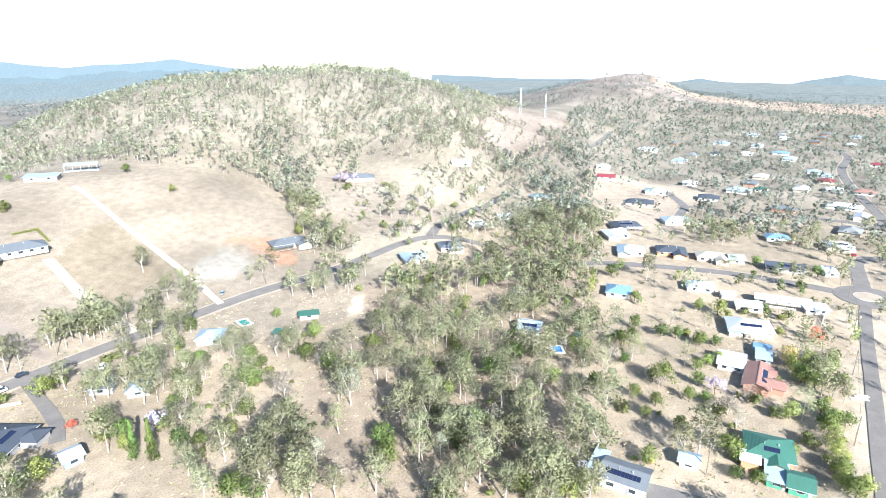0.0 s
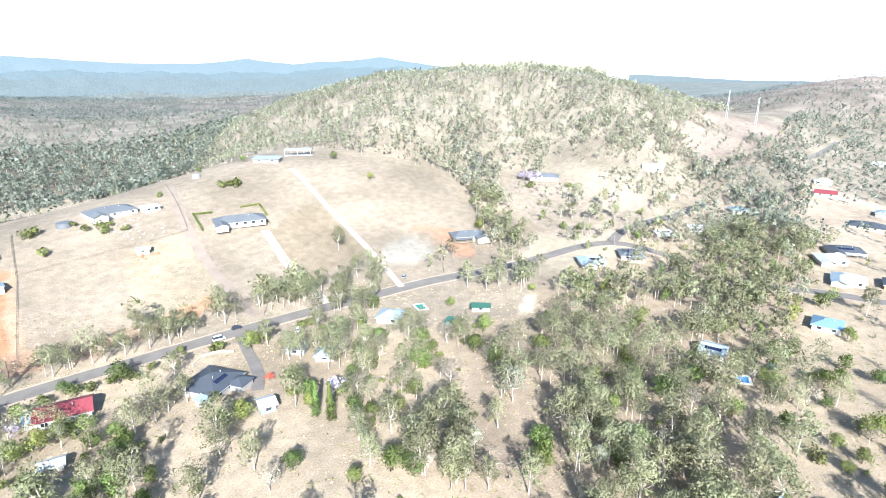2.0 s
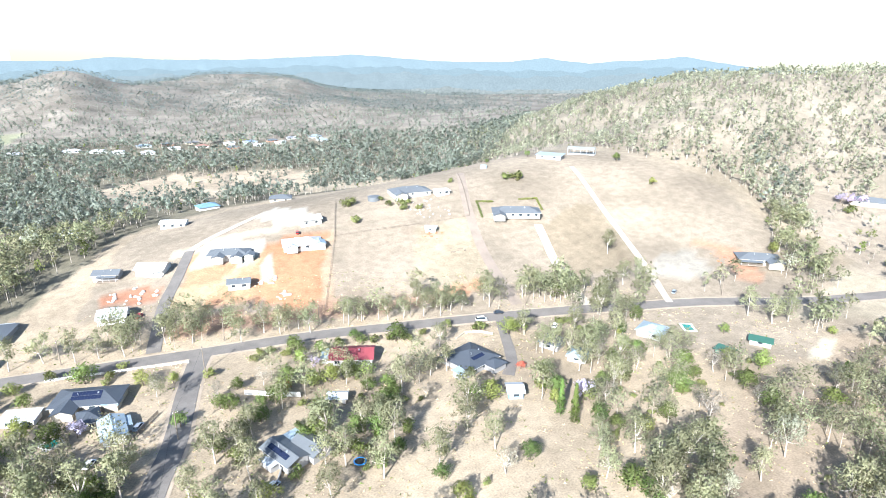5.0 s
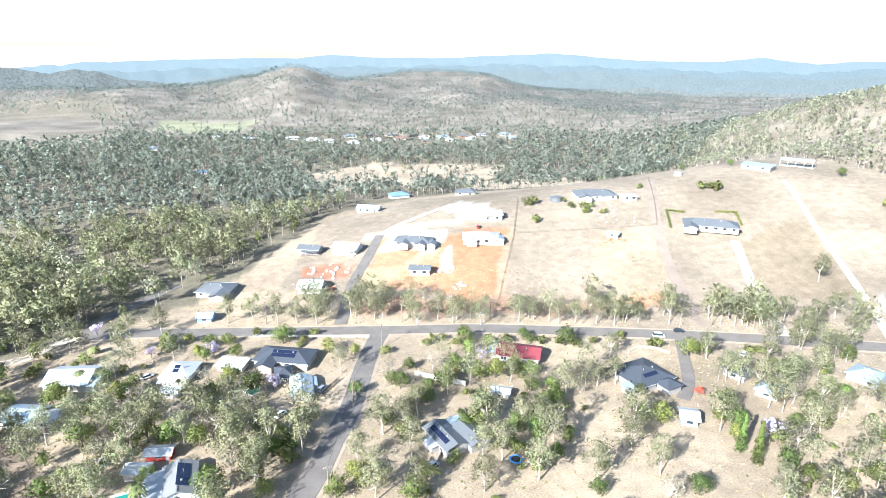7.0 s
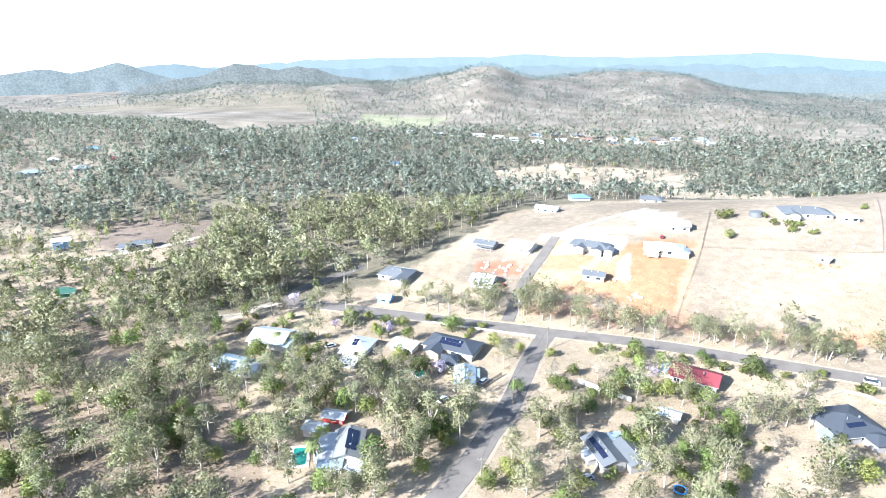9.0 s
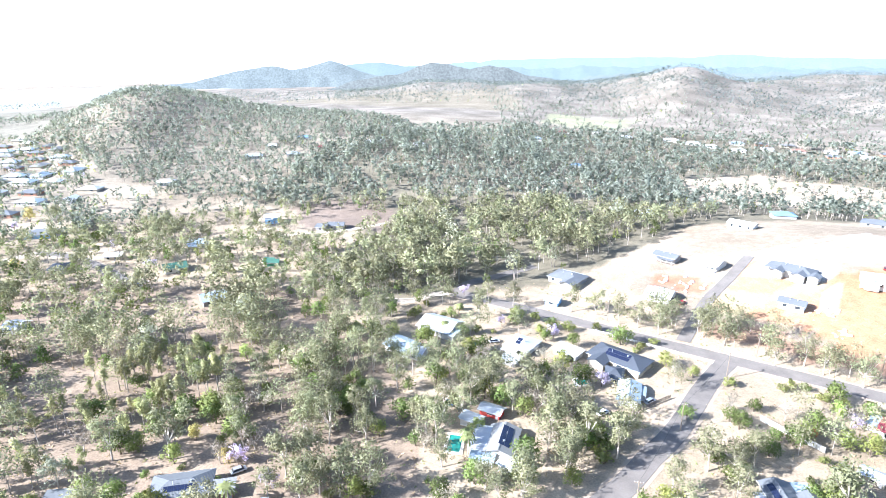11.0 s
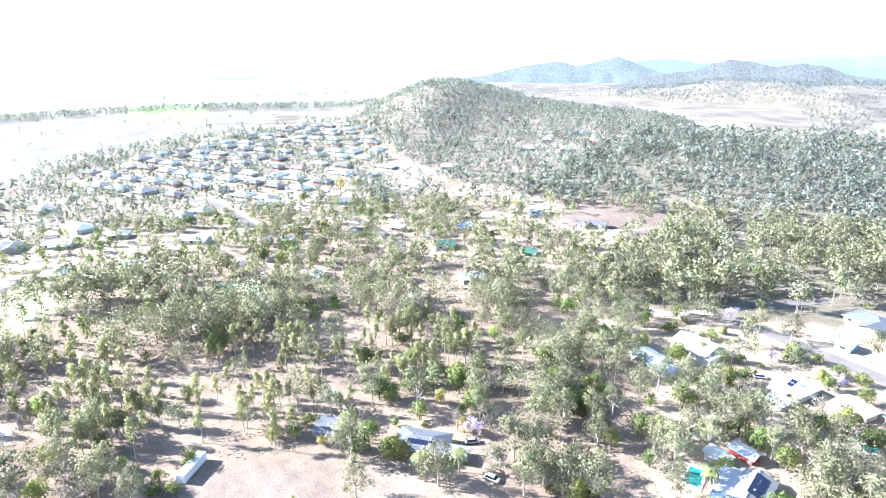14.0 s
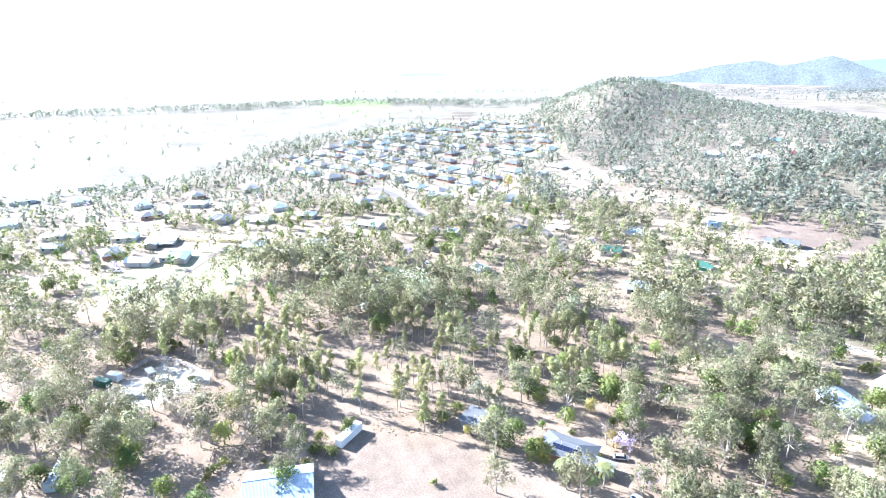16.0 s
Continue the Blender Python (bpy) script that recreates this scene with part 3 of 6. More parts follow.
PLACES.append((460, 127, -55, 6, 4, 2.4, 'gable', 'white', 'white', 0))
PLACES.append((469, 80, -54, 11, 8, 2.8, 'hip', 'blue', 'white', 0))
PLACES.append((405, 94, -49, 9, 7, 2.8, 'gable', 'white', 'white', 0))
PLACES.append((148, -3, -101, 12, 9, 3.6, 'gable', 'slate', 'tin', 1))
PLACES.append((174.5, -43, -95, 12.5, 11.5, 3.2, 'hip', 'green', 'orange', 1))
PLACES.append((162.8, -43.3, -98, 5, 7.6, 2.6, 'flat', 'tin', 'green', 0))
PLACES.append((161.2, -49, -98, 5.8, 7.4, 2.6, 'gable', 'green', 'green', 0))
PLACES.append((219.5, -46.2, -12, 18, 8, 3, 'gable', 'terracotta', 'brick', 1))
PLACES.append((230, -38.5, -98, 9, 10, 2.7, 'flat', 'white', 'white', 0))
PLACES.append((246, -51.5, -98, 5.5, 4.5, 2.4, 'flat', 'blue', 'white', 0))
PLACES.append((239.3, -51, -98, 4.8, 8, 2.4, 'flat', 'tin', 'white', 0))
PLACES.append((266, -49, -87, 17, 13, 3, 'hip', 'white', 'cream', 1))
PLACES.append((291, -52, -90, 11, 7, 2.7, 'flat', 'white', 'cream', 0))
PLACES.append((303, -68, -93, 23, 7, 2.8, 'gable', 'white', 'cream', 0))
PLACES.append((298, -81, -81, 10, 7, 2.5, 'flat', 'white', 'white', 0))
PLACES.append((311, -32, -87, 13, 10, 2.8, 'hip', 'tin', 'white', 0))
PLACES.append((291, 7, -89, 11, 11, 2.8, 'hip', 'blue', 'white', 0))
PLACES.append((304, -44, -80, 6, 5, 2.4, 'gable', 'white', 'white', 0))
PLACES.append((236, 41, -87, 9, 9, 2.8, 'gable', 'tin', 'white', 1))
PLACES.append((367, -19, -86, 16, 12, 2.8, 'hip', 'char', 'orange', 0))
PLACES.append((361, 4, -86, 15, 12, 2.8, 'hip', 'tin', 'white', 0))
PLACES.append((363, -41, -86, 16, 10, 2.8, 'hip', 'cream', 'cream', 0))
PLACES.append((363, -54, -83, 8, 9, 2.8, 'gable', 'tin', 'grey', 0))
PLACES.append((356, -78, -93, 19, 9, 2.8, 'gable', 'char', 'grey', 1))
PLACES.append((410, -116, -88, 16, 9, 2.8, 'hip', 'white', 'cream', 1))
PLACES.append((356, -100, -87, 6, 9, 2.6, 'flat', 'white', 'white', 0))
PLACES.append((417, -84, -88, 13, 9, 2.8, 'hip', 'blue', 'white', 0))
PLACES.append((162.4, -20.5, -98, 5, 5, 2.4, 'gable', 'tin', 'white', 0))
PLACES.append((534, -10, -91, 17, 12, 2.8, 'hip', 'tin', 'white', 0))
PLACES.append((487, 2, -90, 20, 12, 2.8, 'hip', 'char', 'cream', 0))
PLACES.append((524, -51, -96, 15, 12, 2.8, 'hip', 'char', 'white', 0))
PLACES.append((581, -39, -94, 12, 10, 2.8, 'hip', 'white', 'white', 0))
PLACES.append((415, 10, -70, 19, 12, 2.8, 'hip', 'char', 'white', 1))
PLACES.append((393, 15, -69, 15, 12, 2.8, 'hip', 'white', 'white', 0))
PLACES.append((441, -24, -72, 19, 12, 2.8, 'hip', 'tin', 'white', 0))
PLACES.append((524, -148, -106, 23, 12, 2.8, 'hip', 'white', 'white', 0))
PLACES.append((630, -159, -104, 13, 10, 2.8, 'hip', 'red', 'cream', 0))
PLACES.append((586, -178, -107, 14, 10, 2.8, 'hip', 'terracotta', 'white', 0))
PLACES.append((590, -156, -105, 13, 10, 2.8, 'hip', 'white', 'white', 0))
PLACES.append((741, -231, -107, 12, 10, 2.8, 'hip', 'red', 'white', 0))
PLACES.append((678, -159, -103, 11, 10, 2.8, 'hip', 'tin', 'white', 0))
PLACES.append((603, 40, -86, 13, 10, 2.8, 'hip', 'white', 'white', 0))
PLACES.append((564, 34, -87, 15, 10, 2.8, 'gable', 'red', 'white', 0))
PLACES.append((766, 1, -90, 24, 12, 3, 'hip', 'white', 'white', 0))
PLACES.append((782, -111, -98, 12, 10, 2.8, 'hip', 'white', 'white', 0))
PLACES.append((796, -149, -101, 17, 10, 2.8, 'hip', 'blue', 'white', 0))
PLACES.append((572, -96, -100, 9, 8, 2.8, 'hip', 'green', 'white', 0))
PLACES.append((963, -140, -98, 17, 10, 2.8, 'hip', 'tin', 'white', 0))
PLACES.append((936, -176, -101, 16, 10, 2.8, 'hip', 'white', 'white', 0))
PLACES.append((770, -76, -96, 11, 10, 2.8, 'hip', 'char', 'white', 0))
PLACES.append((-277, 87, 61, 14, 8, 3, 'gable', 'green', 'white', 0))
PLACES.append((-422, 168, 57, 19, 10, 2.8, 'gable', 'tin', 'white', 0))
PLACES.append((-391, 216, 38, 18, 12, 2.8, 'hip', 'slate', 'blue', 0))
PLACES.append((-266, 128, 19, 7, 8, 2.8, 'gable', 'white', 'white', 0))
PLACES.append((-214, 188, 59, 11, 10, 2.8, 'gable', 'tin', 'grey', 0))
PLACES.append((-285, 245, 32, 10, 9, 2.8, 'gable', 'tin', 'white', 0))
PLACES.append((-277, 302, 36, 9, 8, 4.5, 'gable', 'white', 'blue', 0))
PLACES.append((-310, 207, 30, 9, 7, 2.8, 'gable', 'white', 'cream', 0))
PLACES.append((-320, 181, 39, 8, 10, 2.8, 'hip', 'char', 'grey', 0))
PLACES.append((-425, 106, 54, 8, 12, 2.8, 'hip', 'tin', 'white', 0))
PLACES.append((-432, 120, 40, 10, 10, 2.8, 'hip', 'tin', 'white', 0))
PLACES.append((-489, 155, 72, 9, 10, 2.8, 'hip', 'slate', 'white', 0))
PLACES.append((-222, 239, 33, 6, 5, 2.4, 'gable', 'green', 'green', 0))
PLACES.append((-433, 347, 51, 15, 10, 2.8, 'hip', 'white', 'white', 0))
PLACES.append((-367, 96, 43, 17, 9, 2.8, 'gable', 'tin', 'white', 0))
PLACES.append((-332, 139, 29, 8, 6, 2.6, 'flat', 'white', 'white', 0))
PLACES.append((-122, 88.5, 38, 15, 9, 2.9, 'hip', 'slate', 'brick', 1))
PLACES.append((-111.7, 93.2, 38, 5, 4.2, 2.6, 'flat', 'grey', 'brick', 0))
PLACES.append((-146, 70, 33, 8, 7, 2.6, 'flat', 'slate', 'grey', 0))
PLACES.append((-350, -22, 78, 15, 9, 3, 'hip', 'tin', 'white', 0))
PLACES.append((-353, 20, 71, 11, 10, 2.8, 'hip', 'tin', 'white', 0))
PLACES.append((-344, 56, 76, 12, 8, 2.8, 'gable', 'white', 'white', 0))
PLACES.append((-410, 29, 67, 15, 9, 2.8, 'gable', 'white', 'white', 0))
PLACES.append((-422, 5, 69, 14, 9, 2.8, 'hip', 'slate', 'white', 0))
PLACES.append((-384, -30, 80, 16, 11, 2.8, 'hip', 'white', 'white', 0))
PLACES.append((-400, -51, 79, 13, 10, 2.8, 'hip', 'tin', 'white', 0))
PLACES.append((-470, -10, 69, 16, 10, 2.8, 'hip', 'white', 'white', 0))
PLACES.append((-530, -133, 104, 17, 10, 2.8, 'hip', 'tin', 'white', 0))
PLACES.append((-565, -96, 100, 10, 10, 2.8, 'hip', 'white', 'white', 0))
PLACES.append((-407, 62, 65, 10, 9, 2.8, 'hip', 'tin', 'white', 0))
PLACES.append((-348, -40, 69, 13, 8, 2.8, 'gable', 'white', 'white', 0))
PLACES.append((-420, -93, 87, 11, 10, 2.8, 'hip', 'white', 'white', 0))
PLACES.append((-395, -90, 75, 11, 9, 2.8, 'hip', 'tin', 'white', 0))
PLACES.append((-388, 506, 37, 10, 10, 2.8, 'hip', 'red', 'white', 0))
PLACES.append((-449, 500, 42, 9, 10, 2.8, 'hip', 'white', 'white', 0))
PLACES.append((-357, 561, 32, 20, 10, 2.8, 'hip', 'white', 'white', 0))
PLACES.append((-444, 549, 39, 16, 10, 2.8, 'hip', 'blue', 'white', 0))
PLACES.append((-310, 574, 28, 10, 10, 2.8, 'hip', 'white', 'white', 0))
PLACES.append((-398, 472, 40, 12, 10, 2.8, 'hip', 'tin', 'white', 0))
PLACES.append((-236, 303, 10, 6, 7, 2.8, 'gable', 'slate', 'grey', 0))
PLACES.append((-230, 310, 25, 10, 7, 2.8, 'gable', 'slate', 'grey', 0))
PLACES.append((-225, 240, 21, 5, 6, 2.4, 'gable', 'green', 'white', 0))
PLACES.append((-231, 876, 15, 17, 11, 2.8, 'hip', 'red', 'white', 0))
PLACES.append((-189, 914, 12, 15, 11, 2.8, 'hip', 'white', 'white', 0))
PLACES.append((-146, 899, 9, 20, 11, 2.8, 'hip', 'white', 'white', 0))
PLACES.append((-84, 913, 5, 20, 11, 2.8, 'hip', 'white', 'white', 0))
PLACES.append((-53, 901, 3, 20, 11, 2.8, 'hip', 'white', 'white', 0))
PLACES.append((-30, 890, 2, 15, 11, 2.8, 'hip', 'white', 'white', 0))
PLACES.append((5, 874, -0, 17, 11, 2.8, 'hip', 'white', 'white', 0))
PLACES.append((-258, 754, 19, 11, 11, 2.8, 'hip', 'white', 'white', 0))
PLACES.append((-237, 766, 17, 13, 11, 2.8, 'hip', 'tin', 'white', 0))
PLACES.append((-146, 613, 13, 9, 8, 2.8, 'hip', 'blue', 'white', 0))
PLACES.append((-264, 209, 57, 11, 9, 2.8, 'gable', 'green', 'white', 0))
PLACES.append((-434, 455, 44, 16, 11, 2.8, 'hip', 'tin', 'white', 0))
PLACES.append((183, 166, -64, 10, 10, 2.8, 'hip', 'tin', 'white', 0))
PLACES.append((139, 177, -61, 8, 8, 2.8, 'hip', 'slate', 'grey', 0))
PLACES.append((196, 140, -74, 6, 4, 2.4, 'flat', 'green', 'green', 0))
PLACES.append((216, 139, -57, 8, 4, 2.4, 'flat', 'green', 'white', 0))
PLACES.append((142, 164, -50, 7, 8, 2.6, 'hip', 'tin', 'white', 0))

# additions under their own roofs: house -> x, y, turn, length, depth, wall height, roof shape, roof colour
WINGS = {
    (24.8, 153.5): [(32.5, 153.5, -64, 11, 7.5, 2.9, "gable", "slate"), (20.2, 152.0, -68, 5.5, 3.6, 2.4, "flat", "white"), (28.8, 160.2, 22, 5, 4.5, 2.7, "flat", "tin")],
    (-50.8, 145): [(-57.2, 143.2, -80, 12, 4.8, 2.7, "flat", "white"), (-53.5, 136.2, 10, 7, 4, 2.5, "flat", "tin")],
    (174.5, -43): [(167.6, -37.2, -98, 5.2, 5, 2.9, "flat", "white"), (167.8, -44.2, -5, 6, 5, 2.95, "gable", "green")],
    (219.5, -46.2): [(215.5, -50.5, -102, 8, 7, 2.7, "gable", "terracotta"), (224, -50, -102, 6, 6, 2.6, "gable", "terracotta")],
    (-28.5, 213.5): [(-35, 208.5, 73, 8, 7, 2.8, "gable", "char"), (-21.5, 207, 73, 5, 5, 2.5, "flat", "tin")],
    (33, 319): [(27, 314.5, 71, 7, 6, 2.7, "gable", "slate"), (36, 311.5, 71, 7, 6, 2.7, "gable", "slate"), (42, 311, 71, 6, 5, 2.7, "gable", "slate")],
    (70.5, 313): [(64, 308, 80, 6, 6, 2.7, "gable", "white"), (79, 308, 80, 7, 6, 2.7, "gable", "tin")],
    (-103, 209): [(-96, 205, -6, 6, 8, 2.5, "flat", "tin")],
    (102, 180): [(108, 172, 18, 7, 7, 2.7, "hip", "char"), (94, 172, 18, 5, 5, 2.5, "flat", "tin")],
    (62, 203): [(53, 207, -24, 4, 7, 2.6, "flat", "tin")],
    (266, -49): [(259.5, -43, -87, 6, 5, 2.6, "flat", "tin"), (258.5, -50, -87, 8, 3, 2.5, "flat", "white")],
    (-122, 88.5): [(-116.5, 86.5, 128, 7, 6, 2.6, "gable", "slate")],
    (148, -3): [(152, 4.5, -101, 4, 9, 2.8, "flat", "tin")],
}


def roof_mesh(shape, L, D, h, over=0.75, pitch=0.36):
    """Roof with overhang and thickness."""
    a, b = L / 2 + over, D / 2 + over
    e, t = h - 0.08 - (over - 0.55) * pitch, 0.16
    rise = b * pitch
    if shape == "flat":
        v = [(-a, -b, e), (a, -b, e), (a, b, e + 0.09 * D), (-a, b, e + 0.09 * D)]
        f = [(0, 1, 2, 3)]
    elif shape == "gable":
        v = [(-a, -b, e), (a, -b, e), (a, b, e), (-a, b, e), (-a, 0, e + rise), (a, 0, e + rise)]
        f = [(0, 1, 5, 4), (2, 3, 4, 5)]
    else:
        k = max(a - b, 0.3)
        v = [(-a, -b, e), (a, -b, e), (a, b, e), (-a, b, e), (-k, 0, e + rise), (k, 0, e + rise)]
        f = [(0, 1, 5, 4), (1, 2, 5), (2, 3, 4, 5), (3, 0, 4)]
    n = len(v)
    v = v + [(x, y, z - t) for x, y, z in v]
    f = f + [tuple(i + n for i in q[::-1]) for q in f]
    rim = [(0, 1), (1, 2), (2, 3), (3, 0)] if shape != "gable" else [(0, 1), (1, 5), (5, 2), (2, 3), (3, 4), (4, 0)]
    f += [(i + n, j + n, j, i) for i, j in rim]
    return v, f


def wall_mesh(shape, L, D, h, pitch=0.36):
    a, b = L / 2, D / 2
    v = [(-a, -b, -0.8), (a, -b, -0.8), (a, b, -0.8), (-a, b, -0.8), (-a, -b, h - 0.2), (a, -b, h - 0.2), (a, b, h - 0.2), (-a, b, h - 0.2)]
    f = [(0, 1, 5, 4), (1, 2, 6, 5), (2, 3, 7, 6), (3, 0, 4, 7)]
    if shape == "gable":
        v += [(-a, 0, h - 0.2 + b * pitch), (a, 0, h - 0.2 + b * pitch)]
        f += [(5, 6, 9), (7, 4, 8)]
    return v, f


def house(x, y, turn, L, D, h, shape, roof, wall, panels, rng, group="", small=False):
    """A house: walls, roof, ridge, windows with frames, doors, gutters."""
    z = float(height(x, y))
    shed = L < 8.5 or D < 6.5
    kind = "shed" if shed else "house"
    label = "%s %s with a %s %s roof" % ({"white": "white", "cream": "cream", "grey": "grey", "brick": "brick", "orange": "orange-brick", "blue": "blue", "red": "red", "green": "green", "tin": "metal-clad"}[wall],
                                         "garden shed" if shed else "single-storey house", ROOF_LOOK[roof], {"hip": "hipped", "gable": "gabled", "flat": "flat sheet-metal"}[shape])
    if panels:
        label += " and solar panels"
    root = thing(kind, pose(x, y, z, 0, 0, turn), label, kind, group)
    link_part("wall", raw_mesh("wall", *wall_mesh(shape, L, D, h)), WALL_MAT[wall], root)
    rf = link_part("roof", raw_mesh("roof", *roof_mesh(shape, L, D, h)), ROOF_MAT[roof], root)
    if shape != "flat" and not small:
        k = L / 2 + 0.5 if shape == "gable" else max(L / 2 - D / 2, 0.3)
        zr = h - 0.08 + (D / 2 + 0.55) * 0.36
        part("ridge_cap", boxmesh(0, 0, zr - 0.05, 2 * k, 0.35, 0.1), ROOF_MAT[roof], rf)
        for s in (-1, 1):
            part("gutter", boxmesh(0, s * (D / 2 + 0.78), h - 0.34, L + 1.5, 0.12, 0.14), WALL_MAT["white" if roof != "white" else "grey"], rf)
    if not shed and L > 13 and shape == "hip" and not small and (x, y) not in WINGS:
        # a wing towards the street
        wl, wd = 6.5 + rng.random() * 1.5, 4.0 + rng.random() * 2
        side = rng.choice((-1, 1))
        m = Matrix.Translation((side * (L / 2 - wl / 2), -D / 2 - wd / 2 + 1.5, 0)) @ pose(0, 0, 0, 0, 0, 90)
        for nm, (v, f), mt in (("wing_wall", wall_mesh("gable", wd + 3, wl, h - 0.02), WALL_MAT[wall]), ("wing_roof", roof_mesh("gable", wd + 4.5, wl, h - 0.03, 0.45, 0.36), ROOF_MAT[roof])):
            w = link_part(nm, raw_mesh(nm, v, f), mt, root)
            w.matrix_local = m
        part("garage_door", boxmesh(side * (L / 2 - wl / 2), -D / 2 - wd - 0.02, 0.05, 4.6, 0.08, 2.2), WALL_MAT["cream"], root)
    turned_in = math.sin(radians(turn)) * x - math.cos(radians(turn)) * y > 0      # whether the back faces the middle of the district
    for wx, wy, wt, wl, wd, wh, wshape, wroof in WINGS.get((x, y), ()):
        m = root.matrix_world.inverted() @ pose(wx, wy, z, 0, 0, wt)
        w = link_part("wing_wall", raw_mesh("wing_wall", *wall_mesh(wshape, wl - 0.6, wd - 0.6, wh - 0.03)), WALL_MAT[wall], root)
        w.matrix_local = m
        w = link_part("wing_roof", raw_mesh("wing_roof", *roof_mesh(wshape, wl, wd, wh, 0.3)), ROOF_MAT[wroof], root)
        w.matrix_local = m
    if not shed and not small and shape != "flat" and (x, y) not in WINGS and rng.random() < 0.7:
        # lean-to veranda on posts along one long side
        s = (1 if turned_in else -1) * (1 if rng.random() < 0.75 else -1)
        vl, vd = L * (0.5 + 0.4 * rng.random()), 2.4 + 1.2 * rng.random()
        off = (L - vl) / 2 * rng.choice((-1, 1))
        y0, y1 = s * (D / 2 + 0.2), s * (D / 2 + vd)
        v = [(off - vl / 2, y0, h - 0.32), (off + vl / 2, y0, h - 0.32), (off + vl / 2, y1, h - 0.75), (off - vl / 2, y1, h - 0.75)]
        v += [(p[0], p[1], p[2] - 0.1) for p in v]
        ver = link_part("veranda_roof", raw_mesh("veranda_roof", v, [(0, 1, 2, 3), (7, 6, 5, 4), (0, 4, 5, 1), (1, 5, 6, 2), (2, 6, 7, 3), (3, 7, 4, 0)]), ROOF_MAT[roof if rng.random() < 0.6 else "white"], root)
        part("deck", boxmesh(off, (y0 + y1) / 2, -0.3, vl, abs(y1 - y0) - 0.1, 0.45), CONCRETE if rng.random() < 0.5 else TIMBER, root)
        for i in range(4):
            part("post", boxmesh(off - vl / 2 + 0.2 + (vl - 0.4) * i / 3, y1 - s * 0.15, 0.1, 0.12, 0.12, h - 0.93), WALL_MAT["white"], ver)
    n = max(1, int(L / 4.5))
    if small:
        n = min(n, 2)
    for i in range(n):
        px = (i + 0.5) / n * L - L / 2
        for s in ((-1,) if small else (-1, 1)):
            if rng.random() < 0.85:
                w = 1.2 + 0.8 * rng.random()
                win = part("window", boxmesh(px, s * (D / 2 + 0.02), 0.95, w + 0.16, 0.10, 1.3), WALL_MAT["white"], root)
                part("pane", boxmesh(px, s * (D / 2 + 0.06), 1.03, w, 0.06, 1.14), GLASS_DARK, win)
    if not small:
        part("door", boxmesh(L / 2 * (0.3 if n > 1 else 0.75), -D / 2 - 0.03, 0.0, 0.95, 0.1, 2.05), WALL_MAT["grey"], root)
    if panels:
        sl, s = math.atan(0.36), 1 if turned_in else -1
        room = L - 2.0 if shape == "gable" else L - D * 0.55 - 1.0
        per = max(2, min(9, int(room / 1.06)))
        start = (rng.random() - 0.5) * (room - per * 1.06)
        for k in range(2 if panels > 1 and D > 6 else 1):
            yy = D * (0.30 - 0.02 * panels) - k * 1.72
            for i in range(per):
                pn = part("solar_panel", boxmesh(0, 0, 0, 1.0, 1.66, 0.05), PANEL, rf)
                pn.matrix_local = Matrix.Translation((start + (i - (per - 1) / 2) * 1.06, s * yy, h - 0.08 + (D / 2 + 0.55 - yy) * 0.36 + 0.06)) @ Matrix.Rotation(-s * sl, 4, "X")
    if not small and not shed and shape != "flat":
        # roof vent and a flue
        s = 1 if turned_in else -1
        zz = h - 0.08 + (D / 2 + 0.55 - D * 0.12) * 0.36
        part("roof_vent", add_tube(bmesh.new(), (L * 0.18, s * D * 0.12, zz - 0.1), (L * 0.18, s * D * 0.12, zz + 0.45), 0.22, 0.3, 10), STEEL, rf)
        part("flue", add_tube(bmesh.new(), (-L * 0.12, s * D * 0.15, zz - 0.2), (-L * 0.12, s * D * 0.15, zz + 0.9), 0.09, 0.09, 8), STEEL, rf)
    return root


house_rng = np.random.default_rng(5)
for p in PLACES:
    near = math.hypot(p[0], p[1]) < 430
    house(*p, house_rng, "houses of the district" if near else "far houses", small=not near)


# ---- the rest of the two townships: a few house types, repeated along the streets ----
TYPES = []
for i, (L, D, shape, roof, wall) in enumerate(((16, 11, "hip", "white", "cream"), (18, 12, "hip", "tin", "white"), (15, 10, "hip", "slate", "brick"), (14, 9, "gable", "white", "white"), (17, 12, "hip", "grey", "cream"), (16, 11, "hip", "terracotta", "white"))):
    TYPES.append((L, D, 2.7, shape, roof, wall))
TOWN_MADE = {}


def town(outline, step_x, step_y, turn, share, seed):
    rng = np.random.default_rng(seed)
    pa = np.array(outline)
    mid = pa.mean(0)
    a = radians(turn)
    for i in range(-40, 41):
        for j in range(-40, 41):
            u, v = i * step_x + rng.normal() * 2.5, j * step_y + rng.normal() * 2 + (j % 2) * 4
            x, y = mid[0] + u * math.cos(a) - v * math.sin(a), mid[1] + u * math.sin(a) + v * math.cos(a)
            pick, keep, quarter = int(rng.choice(6, p=(0.12, 0.32, 0.26, 0.05, 0.21, 0.04))), rng.random(), rng.random()
            if not inside(outline, x, y) or keep > share or any(math.hypot(x - p[0], y - p[1]) < 19 for p in PLACES):
                continue
            if any(np.hypot(line[:, 0] - x, line[:, 1] - y).min() < w / 2 + 9 for line, w in ROAD_LINES):
                continue
            L, D, h, shape, roof, wall = TYPES[pick]
            PLACES.append((x, y, turn + (90 if quarter < 0.25 else 0), L, D, h, shape, roof, wall, 0))
            p = PLACES[-1]
            if pick not in TOWN_MADE:
                TOWN_MADE[pick] = house(*p, rng, "town houses", small=True)
            else:
                copy_thing(TOWN_MADE[pick], pose(x, y, float(height(x, y)), 0, 0, p[2]))


